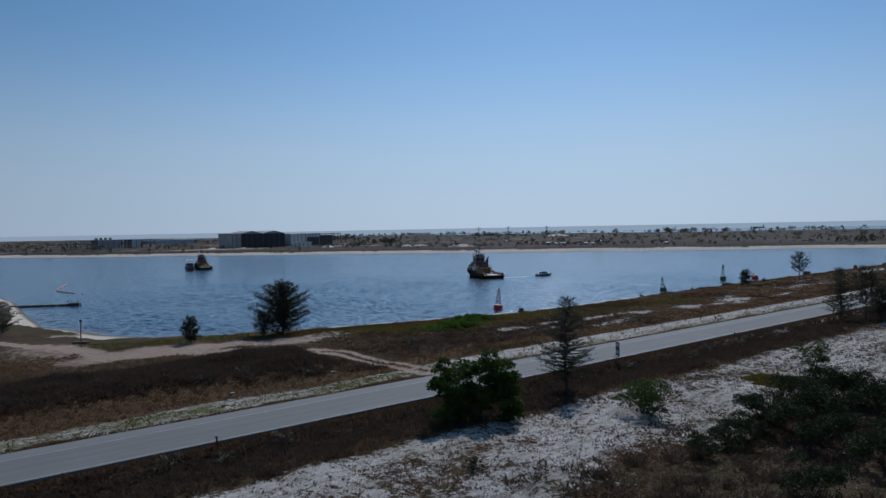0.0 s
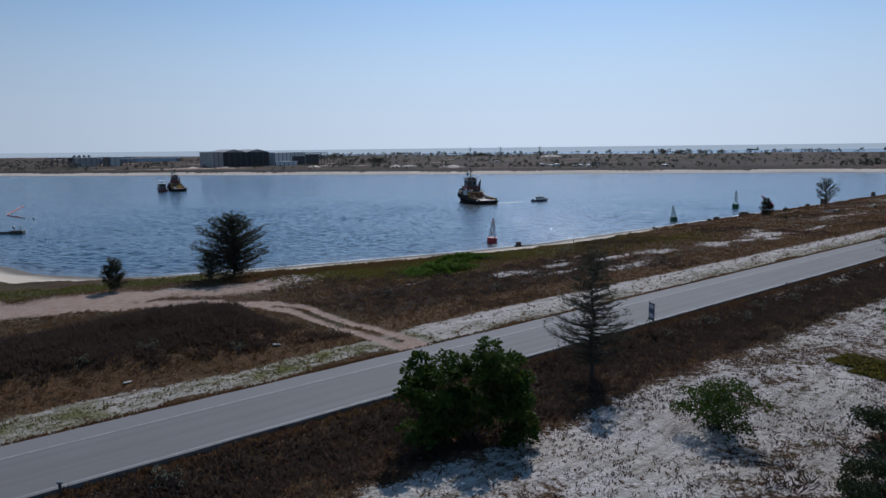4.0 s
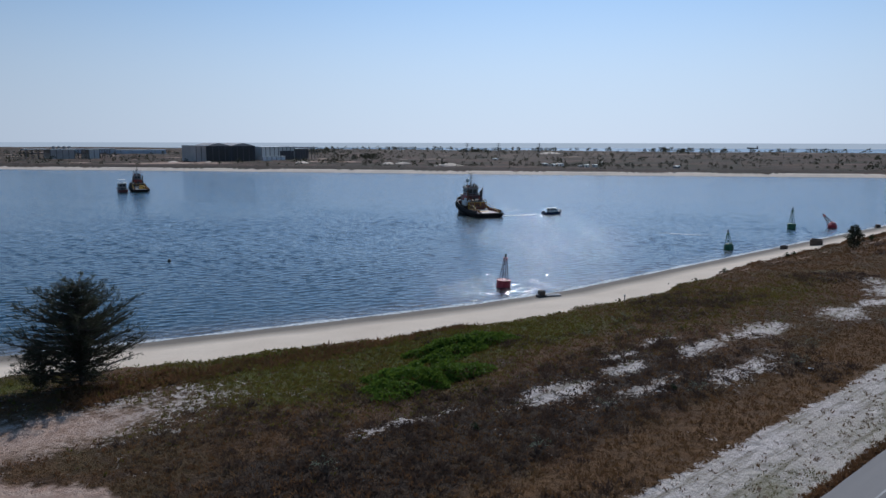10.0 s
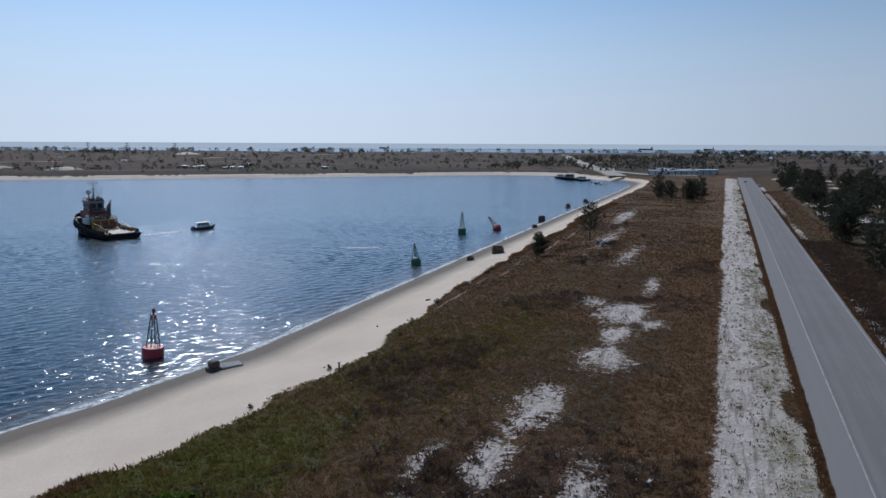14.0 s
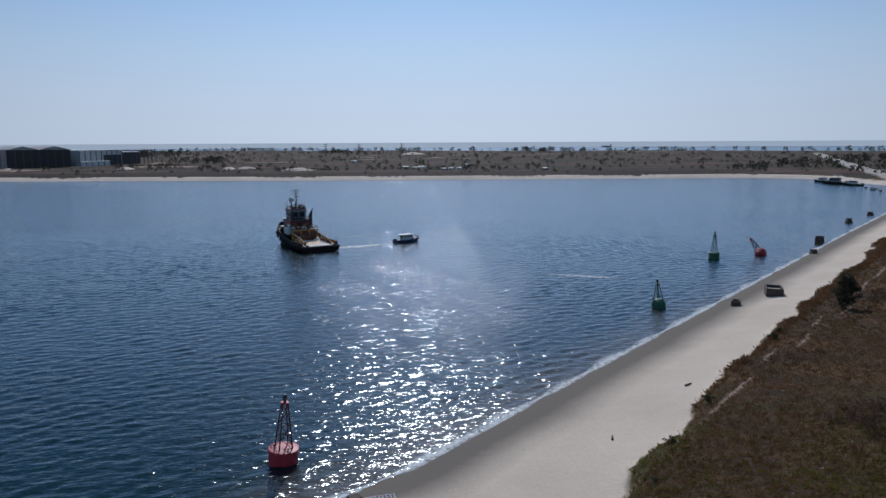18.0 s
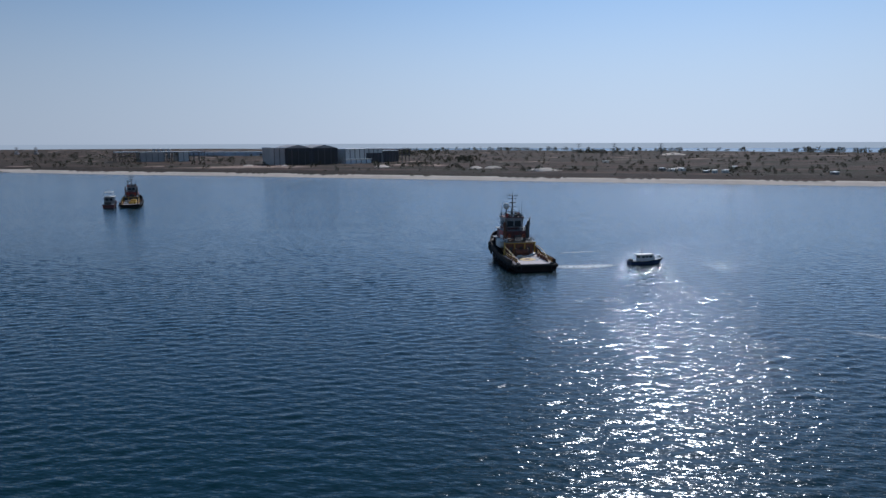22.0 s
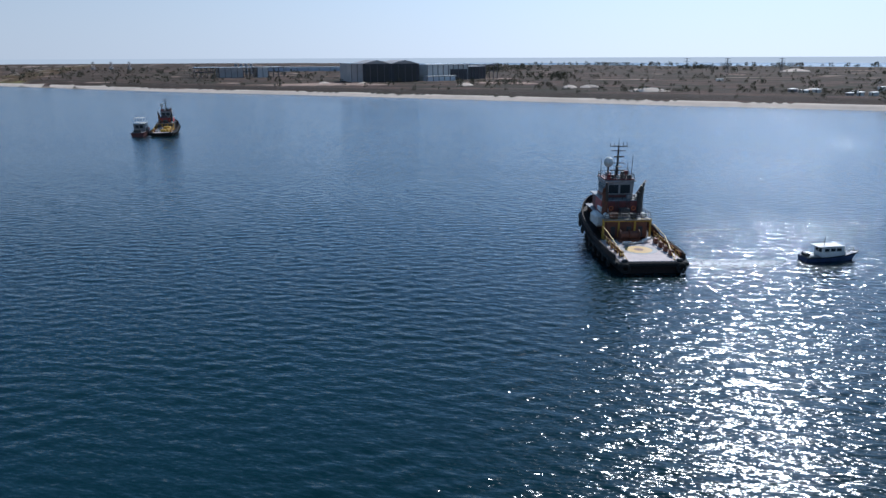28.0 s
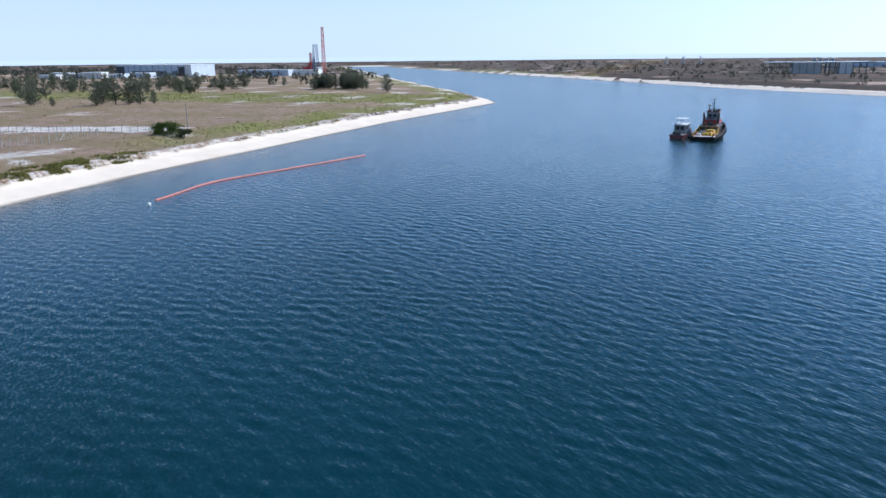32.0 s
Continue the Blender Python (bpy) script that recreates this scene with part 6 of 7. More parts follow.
# ---------------------------------------------------------------- roadside things
M_SIGN = plain("sign_back", (0.06, 0.07, 0.10), (0.09, 0.09, 0.11), 0.5, scale=2)
M_SIGNFACE = plain("sign_face", (0.55, 0.56, 0.58), (0.42, 0.43, 0.46), 0.5, scale=2)
sign = empty("road_sign", at_plan(-35.4, -11.9, None, ROAD_TURN + 62), "dark two-legged road sign board beside the asphalt", "road sign")
for x in (-0.55, 0.55):
    bm = bmesh.new()
    tube(bm, (x, 0, -0.2), (x, 0, 3.5), 0.05, 0.05, 6)
    part("post", bm, M_DARK, sign)
    bm = bmesh.new()
    tube(bm, (x, 0.9, -0.1), (x, 0, 1.6), 0.04, 0.04, 5)
    part("brace", bm, M_DARK, sign)
bm = bmesh.new()
box(bm, 0, 0, 2.35, 1.4, 0.06, 2.2, None, 0.01)
board = part("board", bm, M_SIGN, sign)
for z, h, mm in ((3.0, 0.5, M_SIGNFACE), (2.4, 0.35, M_BLUE), (1.85, 0.5, M_SIGNFACE)):
    for s in (-1, 1):
        bm = bmesh.new()
        box(bm, 0, s * 0.036, z, 1.2, 0.008, h)
        part("panel", bm, mm, board)
    for k in range(2):
        bm = bmesh.new()
        box(bm, -0.05, -0.044, z + 0.08 - 0.16 * k, 0.8 - 0.2 * k, 0.008, 0.06)
        part("text_bar", bm, M_DARK, board)


def marker_post(u, v, h, label):
    ob = empty("marker_post", at_plan(u, v), label, "post", "marker posts")
    bm = bmesh.new()
    box(bm, 0, 0, h / 2 - 0.1, 0.16, 0.16, h + 0.2, None, 0.02)
    part("post", bm, M_DARK, ob)
    bm = bmesh.new()
    box(bm, 0, 0, h + 0.02, 0.34, 0.2, 0.14, None, 0.02)
    part("cap", bm, M_GREY, ob)
    return ob


for u, v, h in ((-102, -11.4, 1.1), (2, -11.6, 1.0), (60, -11.6, 1.0), (27, 52.5, 1.2), (120, -11.6, 1.0)):
    marker_post(u, v, h, "short dark marker post in the verge")
ob = empty("flood_pole", at_plan(-95.3, 79.5), "rusty pole on a slab beside the sandy track", "pole")
bm = bmesh.new()
tube(bm, (0, 0, 0), (0.1, 0, 4.6), 0.14, 0.10, 8)
part("pole", bm, M_RUST, ob)
bm = bmesh.new()
box(bm, 0.1, 0, 4.7, 0.5, 0.4, 0.5, None, 0.06)
part("lamp_head", bm, M_DARK, ob)
bm = bmesh.new()
box(bm, 0, 0, 0.15, 3.2, 1.6, 0.5, None, 0.1)
part("slab", bm, M_CONCRETE, ob)
for u, v in ((-92, 8.5), (-75.5, 10), (8, 13.5), (-47, -14)):
    bm = bmesh.new()
    box(bm, 0, 0, 0.12, 0.9, 0.3, 0.12, pose(0, 0, 0, 0, 8, 0), 0.03)
    tagged(part("litter", bm, M_WHITE, None, loc=at_plan(u, v, None, rnd.uniform(0, 180))), "white scrap lying in dry grass", "litter", "litter")

# car on the road
M_CARPAINT = plain("car_paint", (0.70, 0.71, 0.72), (0.62, 0.63, 0.64), 0.25, scale=0.6)
car = empty("car", at_plan(495, -4.2, 4.8, ROAD_TURN + 180), "white car driving along the coast road", "car")
bm = bmesh.new()
box(bm, 0, 0, 0.62, 4.3, 1.75, 0.6, None, 0.15)
body = part("body", bm, M_CARPAINT, car)
bm = bmesh.new()
box(bm, -0.2, 0, 1.18, 2.4, 1.5, 0.6)
for v in bm.verts:
    if v.co.z > 1.2:
        v.co.x = -0.2 + (v.co.x + 0.2) * 0.7
part("cabin", bm, M_GLASS, car)
bm = bmesh.new()
box(bm, -0.2, 0, 1.5, 1.65, 1.42, 0.05, None, 0.02)
part("roof", bm, M_CARPAINT, car)
for sx in (-1.35, 1.35):
    for sy in (-0.8, 0.8):
        bm = bmesh.new()
        tube(bm, (sx, sy - 0.1, 0.33), (sx, sy + 0.1, 0.33), 0.33, 0.33, 14)
        wheel = part("wheel", bm, M_RUBBER, car)
        bm = bmesh.new()
        tube(bm, (sx, sy + 0.1 * np.sign(sy), 0.33), (sx, sy + 0.12 * np.sign(sy), 0.33), 0.2, 0.2, 10)
        part("rim", bm, M_GREY, wheel)
for sy in (-0.6, 0.6):
    bm = bmesh.new()
    box(bm, 2.13, sy, 0.7, 0.06, 0.35, 0.16, None, 0.02)
    part("headlight", bm, M_WHITE, car)

# ---------------------------------------------------------------- cove: jetty and boom
M_ORANGE = plain("boom_orange", (0.60, 0.20, 0.15), (0.48, 0.17, 0.13), 0.5, scale=0.8)
jetty = empty("floating_jetty", at_plan(-93, 233, 0), "dark floating jetty reaching out from the cove", "jetty")
jd = Vector((*xy(-69, 219.5), 0)) - Vector((*xy(-93, 233), 0))
for k in range(6):
    c = jd * ((k + 0.5) / 6)
    bm = bmesh.new()
    box(bm, c.x, c.y, 0.35, jd.length / 6 - 0.25, 1.8, 0.6, Matrix.Rotation(math.atan2(jd.y, jd.x), 4, "Z"), 0.06)
    part("pontoon", bm, M_DARK, jetty)
bm = bmesh.new()
c = jd * 1.06
box(bm, c.x, c.y, 0.55, 4.0, 3.0, 0.9, Matrix.Rotation(math.atan2(jd.y, jd.x), 4, "Z"), 0.08)
part("end_platform", bm, M_DARK, jetty)
for s in (-1, 1):
    bm = bmesh.new()
    tube(bm, (c.x + s, c.y, 0.9), (c.x + s, c.y, 2.2), 0.12, 0.12, 8)
    part("bollard", bm, M_RUST, jetty)


def boom(points, radius, label):
    """A floating boom of short cylindrical floats strung along a smooth line."""
    pts = np.array(points, float)
    d = np.r_[0, np.cumsum(np.hypot(*np.diff(pts, axis=0).T))]
    ob = empty("floating_boom", pose(pts[0][0], pts[0][1], 0), label, "boom")
    n = int(d[-1] / 1.6)
    for k in range(n):
        a, b = (np.array([np.interp(s, d, pts[:, 0]), np.interp(s, d, pts[:, 1])]) - pts[0] for s in (d[-1] * k / n + 0.1, d[-1] * (k + 1) / n - 0.1))
        bm = bmesh.new()
        tube(bm, (*a, 0.12), (*b, 0.12), radius, radius, 7)
        part("float", bm, M_ORANGE, ob)
    return ob


ctrl = [(-172, 330), (-175, 333.5), (-179, 337), (-186, 343), (-191, 349), (-195, 358), (-199, 368), (-207, 387), (-215, 405)]
for _ in range(3):  # corners cut to a smooth sweep
    ctrl = [ctrl[0]] + [(a + (c - a) * f, b + (d - b) * f) for (a, b), (c, d) in zip(ctrl, ctrl[1:]) for f in (0.25, 0.75)] + [ctrl[-1]]
boom(ctrl, 0.22, "long curved orange boom floating off the spit")
for u, v in ((-52.4, 276.4), (-65, 243), (-12, 165), (-37, 675)):
    x, y = xy(u, v)
    bm = bmesh.new()
    lathe(bm, [(0.1, -0.3), (0.42, 0.0), (0.42, 0.35), (0.15, 0.6)], 10)
    tagged(part("mooring_float", bm, M_WHITE if u < -50 else M_DARK, None, loc=pose(x, y, 0)), "small round mooring float on the water", "float", "mooring floats")

# ---------------------------------------------------------------- the spit: fence, mast, bushes, trees


def regrown(meshes, foliage):
    """The same growth with another foliage."""
    crown = meshes[1].copy()
    crown.materials.clear()
    crown.materials.append(foliage)
    return meshes[0], crown


SPIT_TALL, SPIT_ROUND, SPIT_BIG = (regrown(q, M_HAZEDNEEDLE) for q in (FAR_TALL, FAR_ROUND, FAR_BIG))
M_POST = plain("pale_concrete", (0.55, 0.52, 0.47), (0.42, 0.39, 0.35), 0.9, scale=2)


def fence(points, label):
    ob = empty("wire_fence", at_plan(*points[0]), label, "fence")
    base = Vector((*xy(*points[0]), ground_z(*points[0])))
    tops = []
    n = 0
    for (a, b), (c, d) in zip(points, points[1:]):
        steps = max(1, round(math.hypot(c - a, d - b) / 3.2))
        for k in range(steps):
            u, v = a + (c - a) * k / steps, b + (d - b) * k / steps
            q = Vector((*xy(u, v), ground_z(u, v))) - base
            bm = bmesh.new()
            box(bm, q.x, q.y, q.z + 1.25, 0.2, 0.2, 2.9, None, 0.02)
            tube(bm, (q.x, q.y, q.z + 2.65), (q.x + 0.3, q.y + 0.3, q.z + 3.1), 0.09, 0.08, 5)
            part("post", bm, M_POST, ob)
            if n % 9 == 4:
                bm = bmesh.new()
                for s in (-1, 1):
                    e = Vector((*xy(u + s * 1.9 * (c - a) / math.hypot(c - a, d - b), v + s * 1.9 * (d - b) / math.hypot(c - a, d - b)), 0)) - Vector((base.x, base.y, 0))
                    tube(bm, (e.x, e.y, q.z), (q.x, q.y, q.z + 2.2), 0.1, 0.1, 5)
                part("strut", bm, M_POST, ob)
            n += 1
            tops.append(q)
    for z in (0.5, 1.1, 1.7, 2.4):
        bm = bmesh.new()
        for p0, p1 in zip(tops, tops[1:]):
            tube(bm, p0 + Vector((0, 0, z)), p1 + Vector((0, 0, z)), 0.025, 0.025, 3, False)
        part("wire", bm, M_GREY, ob)
    return ob


fence([(-250, 337), (-200, 351), (-165, 364), (-135, 374.5), (-128, 376)], "pale concrete post and wire fence across the spit")
fence([(-149, 275), (-149.5, 311), (-150, 336), (-152, 366)], "second post and wire fence running towards the beach")
ob = empty("lighting_mast", at_plan(-118.6, 374), "thin grey mast standing on the spit", "mast")
bm = bmesh.new()
tube(bm, (0, 0, -0.2), (0, 0, 11.5), 0.16, 0.09, 8)
part("pole", bm, M_GREY, ob)
bm = bmesh.new()
box(bm, 0, 0, 11.5, 0.9, 0.3, 0.25, None, 0.04)
part("lamp_head", bm, M_DARK, ob)
plant("bush", bush_meshes(12, 4.6, 28, M_LEAF, 0.42, 6500, 10, 44, 0.05), -124, 369, "wide round dark green bush on the spit", "bush", names=NAMES)
plant("bush", bush_meshes(7, 3.4, 29, M_DARKLEAF, 0.4, 1600, 8, 18, 0.1), -116, 367.5, "round dark green bush on the spit", "bush", names=NAMES)
for k, (u, v, s) in enumerate(((-330, 489, 1.25), (-336, 497, 1.2), (-309, 487, .5), (-289, 501, 1.1), (-291, 508, 1.2), (-284, 512, 1.4), (-278, 517, 1.45), (-272, 520, 1.3), (-267, 527, .75), (-132, 592, .0), (-174, 687, 1.2), (-500, 600, 1.2), (-585, 696, 1.3), (-410, 713, 1.3), (-380, 716, 1.3),
                               (-372, 741, 1.3), (-344, 720, .9), (-328, 783, .8), (-420, 560, 1.1), (-440, 640, 1.2), (-395, 620, 1.1), (-430, 690, 1.2), (-455, 600, 1.1), (-395, 560, 1.2), (-470, 560, 1.2), (-355, 570, .9), (-345, 600, .8))):
    if s:
        plant("casuarina_tree", (SPIT_ROUND, SPIT_BIG, SPIT_TALL)[k % 3], u, v, "grey-green casuarina standing on the open spit", "tree", "spit casuarinas", s, rnd.uniform(0, 360))
for k in range(34):
    plant("casuarina_tree", (SPIT_TALL, SPIT_ROUND, SPIT_BIG)[k % 3], -243 + rnd.uniform(-28, 26), 742 + rnd.gauss(0, 9), "casuarina in a dense dark grove on the spit", "tree", "spit grove", rnd.uniform(0.9, 1.25), rnd.uniform(0, 360))
for k in range(60):
    v = rnd.uniform(600, 800)
    u = -300 - (v - 600) * 0.35 - rnd.random() * 330
    plant("casuarina_tree" if k % 3 else "bush", (SPIT_ROUND, SPIT_BIG, SPIT_TALL)[k % 3] if k % 3 else BUSH_DARK, u, v, "dark tree or thicket on the flat spit", "tree", "spit trees", rnd.uniform(0.7, 1.3), rnd.uniform(0, 360), NAMES if not k % 3 else ("trunk", "crown"))


# ---------------------------------------------------------------- distance: woods, sheds, port
def far_woods(name, spots, seed, label, material=M_HAZEDLEAF, blade=1.1):
    """Many small far trees and thickets, joined."""
    rs = np.random.RandomState(seed)
    roots, ways, lens, wid = [], [], [], []
    for u, v, h in spots:
        x, y = xy(u, v)
        z = 3.6
        w = h * rs.uniform(0.35, 0.75)
        n = 46
        f = rs.rand(n) ** 0.8
        a = rs.uniform(0, 2 * np.pi, n)
        r = w * np.sqrt(rs.rand(n)) * (1.05 - f * 0.75)
        roots.append(np.stack([x + r * np.cos(a), y + r * np.sin(a), z + f * h * 0.9], -1))
        ways.append(unit(np.stack([np.cos(a) * 0.8, np.sin(a) * 0.8, rs.uniform(0.2, 1.0, n)], -1)))
        lens.append(rs.uniform(0.2, 0.4, n) * h * blade)
        wid.append(rs.uniform(0.10, 0.2, n) * h * blade)
    v_, f_ = blades(np.concatenate(roots), np.concatenate(ways), np.concatenate(lens), np.concatenate(wid), rs)
    return tagged(new(name, np_mesh(name, v_, f_, material)), label, "woods", kind="stuff")


def inland(u, v):
    return float(shore_distance(np.array([u]), np.array([v]))[0]) > 30 and float(sea_distance(np.array([u]), np.array([v]))[0]) < -60


spots = []
while len(spots) < 2500:
    u, v = rnd.uniform(-300, 1700), rnd.uniform(180, 2300)
    if inland(u, v) and u + 0.72 * v > 640:
        h = rnd.uniform(1.5, 4.0) if rnd.random() < 0.84 else rnd.uniform(4, 8)
        spots.append((u, v, h))
for cu, cv, n, h in ((480, 760, 10, 5), (560, 900, 8, 5), (620, 1000, 20, 8), (760, 1500, 24, 12), (900, 1650, 16, 13), (1750, 1140, 14, 14), (1800, 1050, 12, 12), (1350, 1500, 26, 10), (430, 830, 16, 6)):
    spots += [(cu + rnd.gauss(0, 30), cv + rnd.gauss(0, 25), h * rnd.uniform(0.6, 1.2)) for _ in range(n)]
far_woods("far_woods", spots, 81, "low scrub and trees on the opposite bank")
spots = []
while len(spots) < 260:
    u, v = rnd.uniform(500, 2700), rnd.uniform(-400, 2600)
    if -260 < float(sea_distance(u, v)) < -70:
        spots.append((u, v, rnd.uniform(5, 14)))
far_woods("far_woods", spots, 85, "windblown trees along the ocean shore")
spots = [(rnd.uniform(560, 2600), rnd.uniform(-1500, 60), rnd.uniform(5, 13)) for _ in range(800)]
spots += [(rnd.uniform(600, 1500), rnd.uniform(30, 260), rnd.uniform(3, 9)) for _ in range(260)]
spots += [(rnd.uniform(120, 600), rnd.uniform(-330, -60), rnd.uniform(3, 9)) for _ in range(300)]
far_woods("far_woods", [s for s in spots if inland(s[0], s[1])], 82, "dark woods beyond the coast road")
spots = [(rnd.uniform(-1500, -330), rnd.uniform(640, 1500), rnd.uniform(5, 12)) for _ in range(420)]
spots += [(rnd.uniform(-2400, -900), rnd.uniform(900, 2200), rnd.uniform(6, 12)) for _ in range(250)]
far_woods("far_woods", [s for s in spots if inland(s[0], s[1])], 83, "scattered trees far along the spit")
spots = [(rnd.uniform(-1200, 400), rnd.uniform(1300, 3200), rnd.uniform(3, 8)) for _ in range(300)]
far_woods("far_woods", [s for s in spots if inland(s[0], s[1])], 84, "low trees on the far shore of the channel")

M_CLAD = plain("grey_cladding", (0.50, 0.45, 0.42), (0.38, 0.34, 0.32), 0.6, scale=0.08)
M_CLADDARK = plain("dark_cladding", (0.062, 0.060, 0.066), (0.042, 0.042, 0.048), 0.6, scale=0.08)
M_ROOF = plain("pale_roof", (0.80, 0.81, 0.82), (0.68, 0.69, 0.71), 0.5, scale=0.06)
M_SLATE = plain("slate_cladding", (0.20, 0.22, 0.27), (0.13, 0.14, 0.17), 0.6, scale=0.08)
# pale grey cladding with the blue of distance haze mixed into its colour
M_HAZEDCLAD = plain("hazed_cladding", (0.52, 0.57, 0.64), (0.42, 0.46, 0.53), 0.6, scale=0.08)
M_TRUSS = plain("steel_frame", (0.10, 0.10, 0.11), (0.16, 0.14, 0.13), 0.6, scale=0.5)


def hall(name, u0, v0, u1, v1, depth, height, wall, roof, label, bays=8, gables=0, openings=(), z=3.8):
    """An industrial hall: cladding with bays, eaves, roof or gables, panels for open gates, corner posts. It stands
    from (u0, v0) to (u1, v1), its depth behind.
    """
    a, b = Vector(xy(u0, v0)), Vector(xy(u1, v1))
    L = (b - a).length
    turn = math.degrees(math.atan2((b - a).y, (b - a).x))
    ob = empty(name, pose(a.x, a.y, z, 0, 0, turn), label, "building")
    bm = bmesh.new()
    box(bm, L / 2, depth / 2, height / 2, L, depth, height)
    part("wall", bm, wall, ob)
    if gables:
        for k in range(gables):
            w = L / gables
            bm = bmesh.new()
            pts = [(k * w, height), ((k + 0.25) * w, height + w * 0.07), ((k + 0.5) * w, height + w * 0.12), ((k + 0.75) * w, height + w * 0.07), ((k + 1) * w, height)]
            front = [bm.verts.new((x, -0.3, zz)) for x, zz in pts]
            back = [bm.verts.new((x, depth, zz)) for x, zz in pts]
            bm.faces.new(front)
            bm.faces.new(back[::-1])
            for i in range(4):
                bm.faces.new((front[i], front[i + 1], back[i + 1], back[i]))
            bm.faces.new((front[0], back[0], back[4], front[4]))
            part("roof", bm, roof, ob)
    else:
        bm = bmesh.new()
        box(bm, L / 2, depth / 2, height + 0.5, L + 1.5, depth + 1.5, 1.0, None, 0.2)
        part("roof", bm, roof, ob)
    for k in range(bays + 1):
        bm = bmesh.new()
        box(bm, L * k / bays, -0.25, height / 2, 0.7, 0.5, height)
        part("column", bm, M_TRUSS, ob)
    # dark panels paint the shade inside open gates; slate and white ones are cladding
    for f0, f1, h0, h1, mm in openings:
        bm = bmesh.new()
        box(bm, L * (f0 + f1) / 2, -0.12, height * (h0 + h1) / 2, L * (f1 - f0), 0.24, height * (h1 - h0))
        part("bay_panel", bm, mm, ob)
    return ob


def open_frame(name, u0, v0, u1, v1, depth, height, bays, label, roof=True, z=3.8):
    """A bare steel frame with columns, beams and roof purlins."""
    a, b = Vector(xy(u0, v0)), Vector(xy(u1, v1))
    L = (b - a).length
    ob = empty(name, pose(a.x, a.y, z, 0, 0, math.degrees(math.atan2((b - a).y, (b - a).x))), label, "building")
    for k in range(bays + 1):
        for y in (0, depth):
            bm = bmesh.new()
            box(bm, L * k / bays, y, height / 2, 0.9, 0.9, height)
            part("column", bm, M_TRUSS, ob)
        bm = bmesh.new()
        box(bm, L * k / bays, depth / 2, height, 0.8, depth, 1.0)
        part("beam", bm, M_TRUSS, ob)
    for y in (0, depth):
        for zz in (height, height * 0.6):
            bm = bmesh.new()
            box(bm, L / 2, y, zz, L, 0.7, 0.7)
            part("beam", bm, M_TRUSS, ob)
    if roof:
        bm = bmesh.new()
        box(bm, L / 2, depth / 2, height + 0.9, L, depth + 1, 0.6)
        part("roof", bm, M_ROOF, ob)
    return ob


hall("shipyard_hall", 299, 944.6, 313, 944, 60, 22, M_CLAD, M_ROOF, "grey clad end bay of the shipyard hall", 2)
hall("shipyard_hall", 313, 944, 383, 941, 60, 22, M_CLADDARK, M_CLAD, "dark twin-gabled shipyard hall", 8, 2, ((0.05, 0.45, 0, 0.8, M_DARK), (0.55, 0.95, 0, 0.8, M_DARK)))
hall("shipyard_hall", 400, 955, 470, 985, 50, 20, M_WHITE, M_ROOF, "long grey shipyard hall with a low annex", 8, 0, ((0.55, 0.98, 0, 0.72, M_CLADDARK),))
hall("annex", 396, 945, 440, 958, 8, 6, M_ROOF, M_WHITE, "low white annex before the hall", 5)
# solid dark walls here paint the shade inside open-sided bays
hall("shipyard_hall", 472, 988, 505, 1004, 30, 17, M_CLADDARK, M_ROOF, "end bays of the hall, their open shade painted as dark walls", 5)
open_frame("steel_frame", 506, 1005, 530, 1016, 30, 19, 3, "unfinished steel frame at the end of the hall")
hall("white_shed", 180, 1236, 215, 1236, 46, 15, M_CLAD, M_WHITE, "white-roofed shed on the far bank", 4)
open_frame("steel_frame", 146, 1237, 180, 1236, 46, 15, 4, "open end bay of the white-roofed shed")
hall("white_shed", 236, 1236, 252, 1236, 46, 15, M_WHITE, M_WHITE, "pale clad bay of the white-roofed shed", 2)
open_frame("steel_frame", 215, 1236, 236, 1236, 46, 15, 4, "open middle bays of the white-roofed shed")
open_frame("steel_frame", 252, 1236, 276, 1236, 46, 15, 3, "open end of the white-roofed shed")
hall("long_shed", 330, 1750, 520, 1700, 40, 9, M_HAZEDCLAD, M_ROOF, "long grey shed far behind the bank", 8)
for k in range(4):
    x, y = xy(240 + 9 * k, 1500)
    bm = bmesh.new()
    lathe(bm, [(3, 3), (3, 22), (2.4, 23)], 14)
    tagged(part("storage_silo", bm, M_CLAD, None, loc=pose(x, y, 0)), "grey storage silo on the far bank", "silo", "silos")


def pylon(u, v, h, label):
    ob = empty("power_pylon", at_plan(u, v), label, "pylon", "pylons")
    bm = bmesh.new()
    for sx, sy in ((-1, -1), (1, -1), (1, 1), (-1, 1)):
        tube(bm, (sx * 2, sy * 2, -0.3), (sx * 0.4, sy * 0.4, h), 0.35, 0.25, 4)
    for k in range(6):
        w = 2 - 1.6 * k / 6
        tube(bm, (-w, -w, h * k / 6), (w * 0.8, -w * 0.8, h * (k + 1) / 6), 0.2, 0.2, 4)
    part("tower", bm, M_TRUSS, ob)
    for z in (0.78, 0.95):
        bm = bmesh.new()
        tube(bm, (-5, 0, h * z), (5, 0, h * z), 0.3, 0.3, 4)
        part("crossarm", bm, M_TRUSS, ob)
    return ob


for u, v in ((1010, 1180), (1045, 1115), (1150, 1090)):
    pylon(u, v, 26, "slim lattice pylon on the opposite bank")

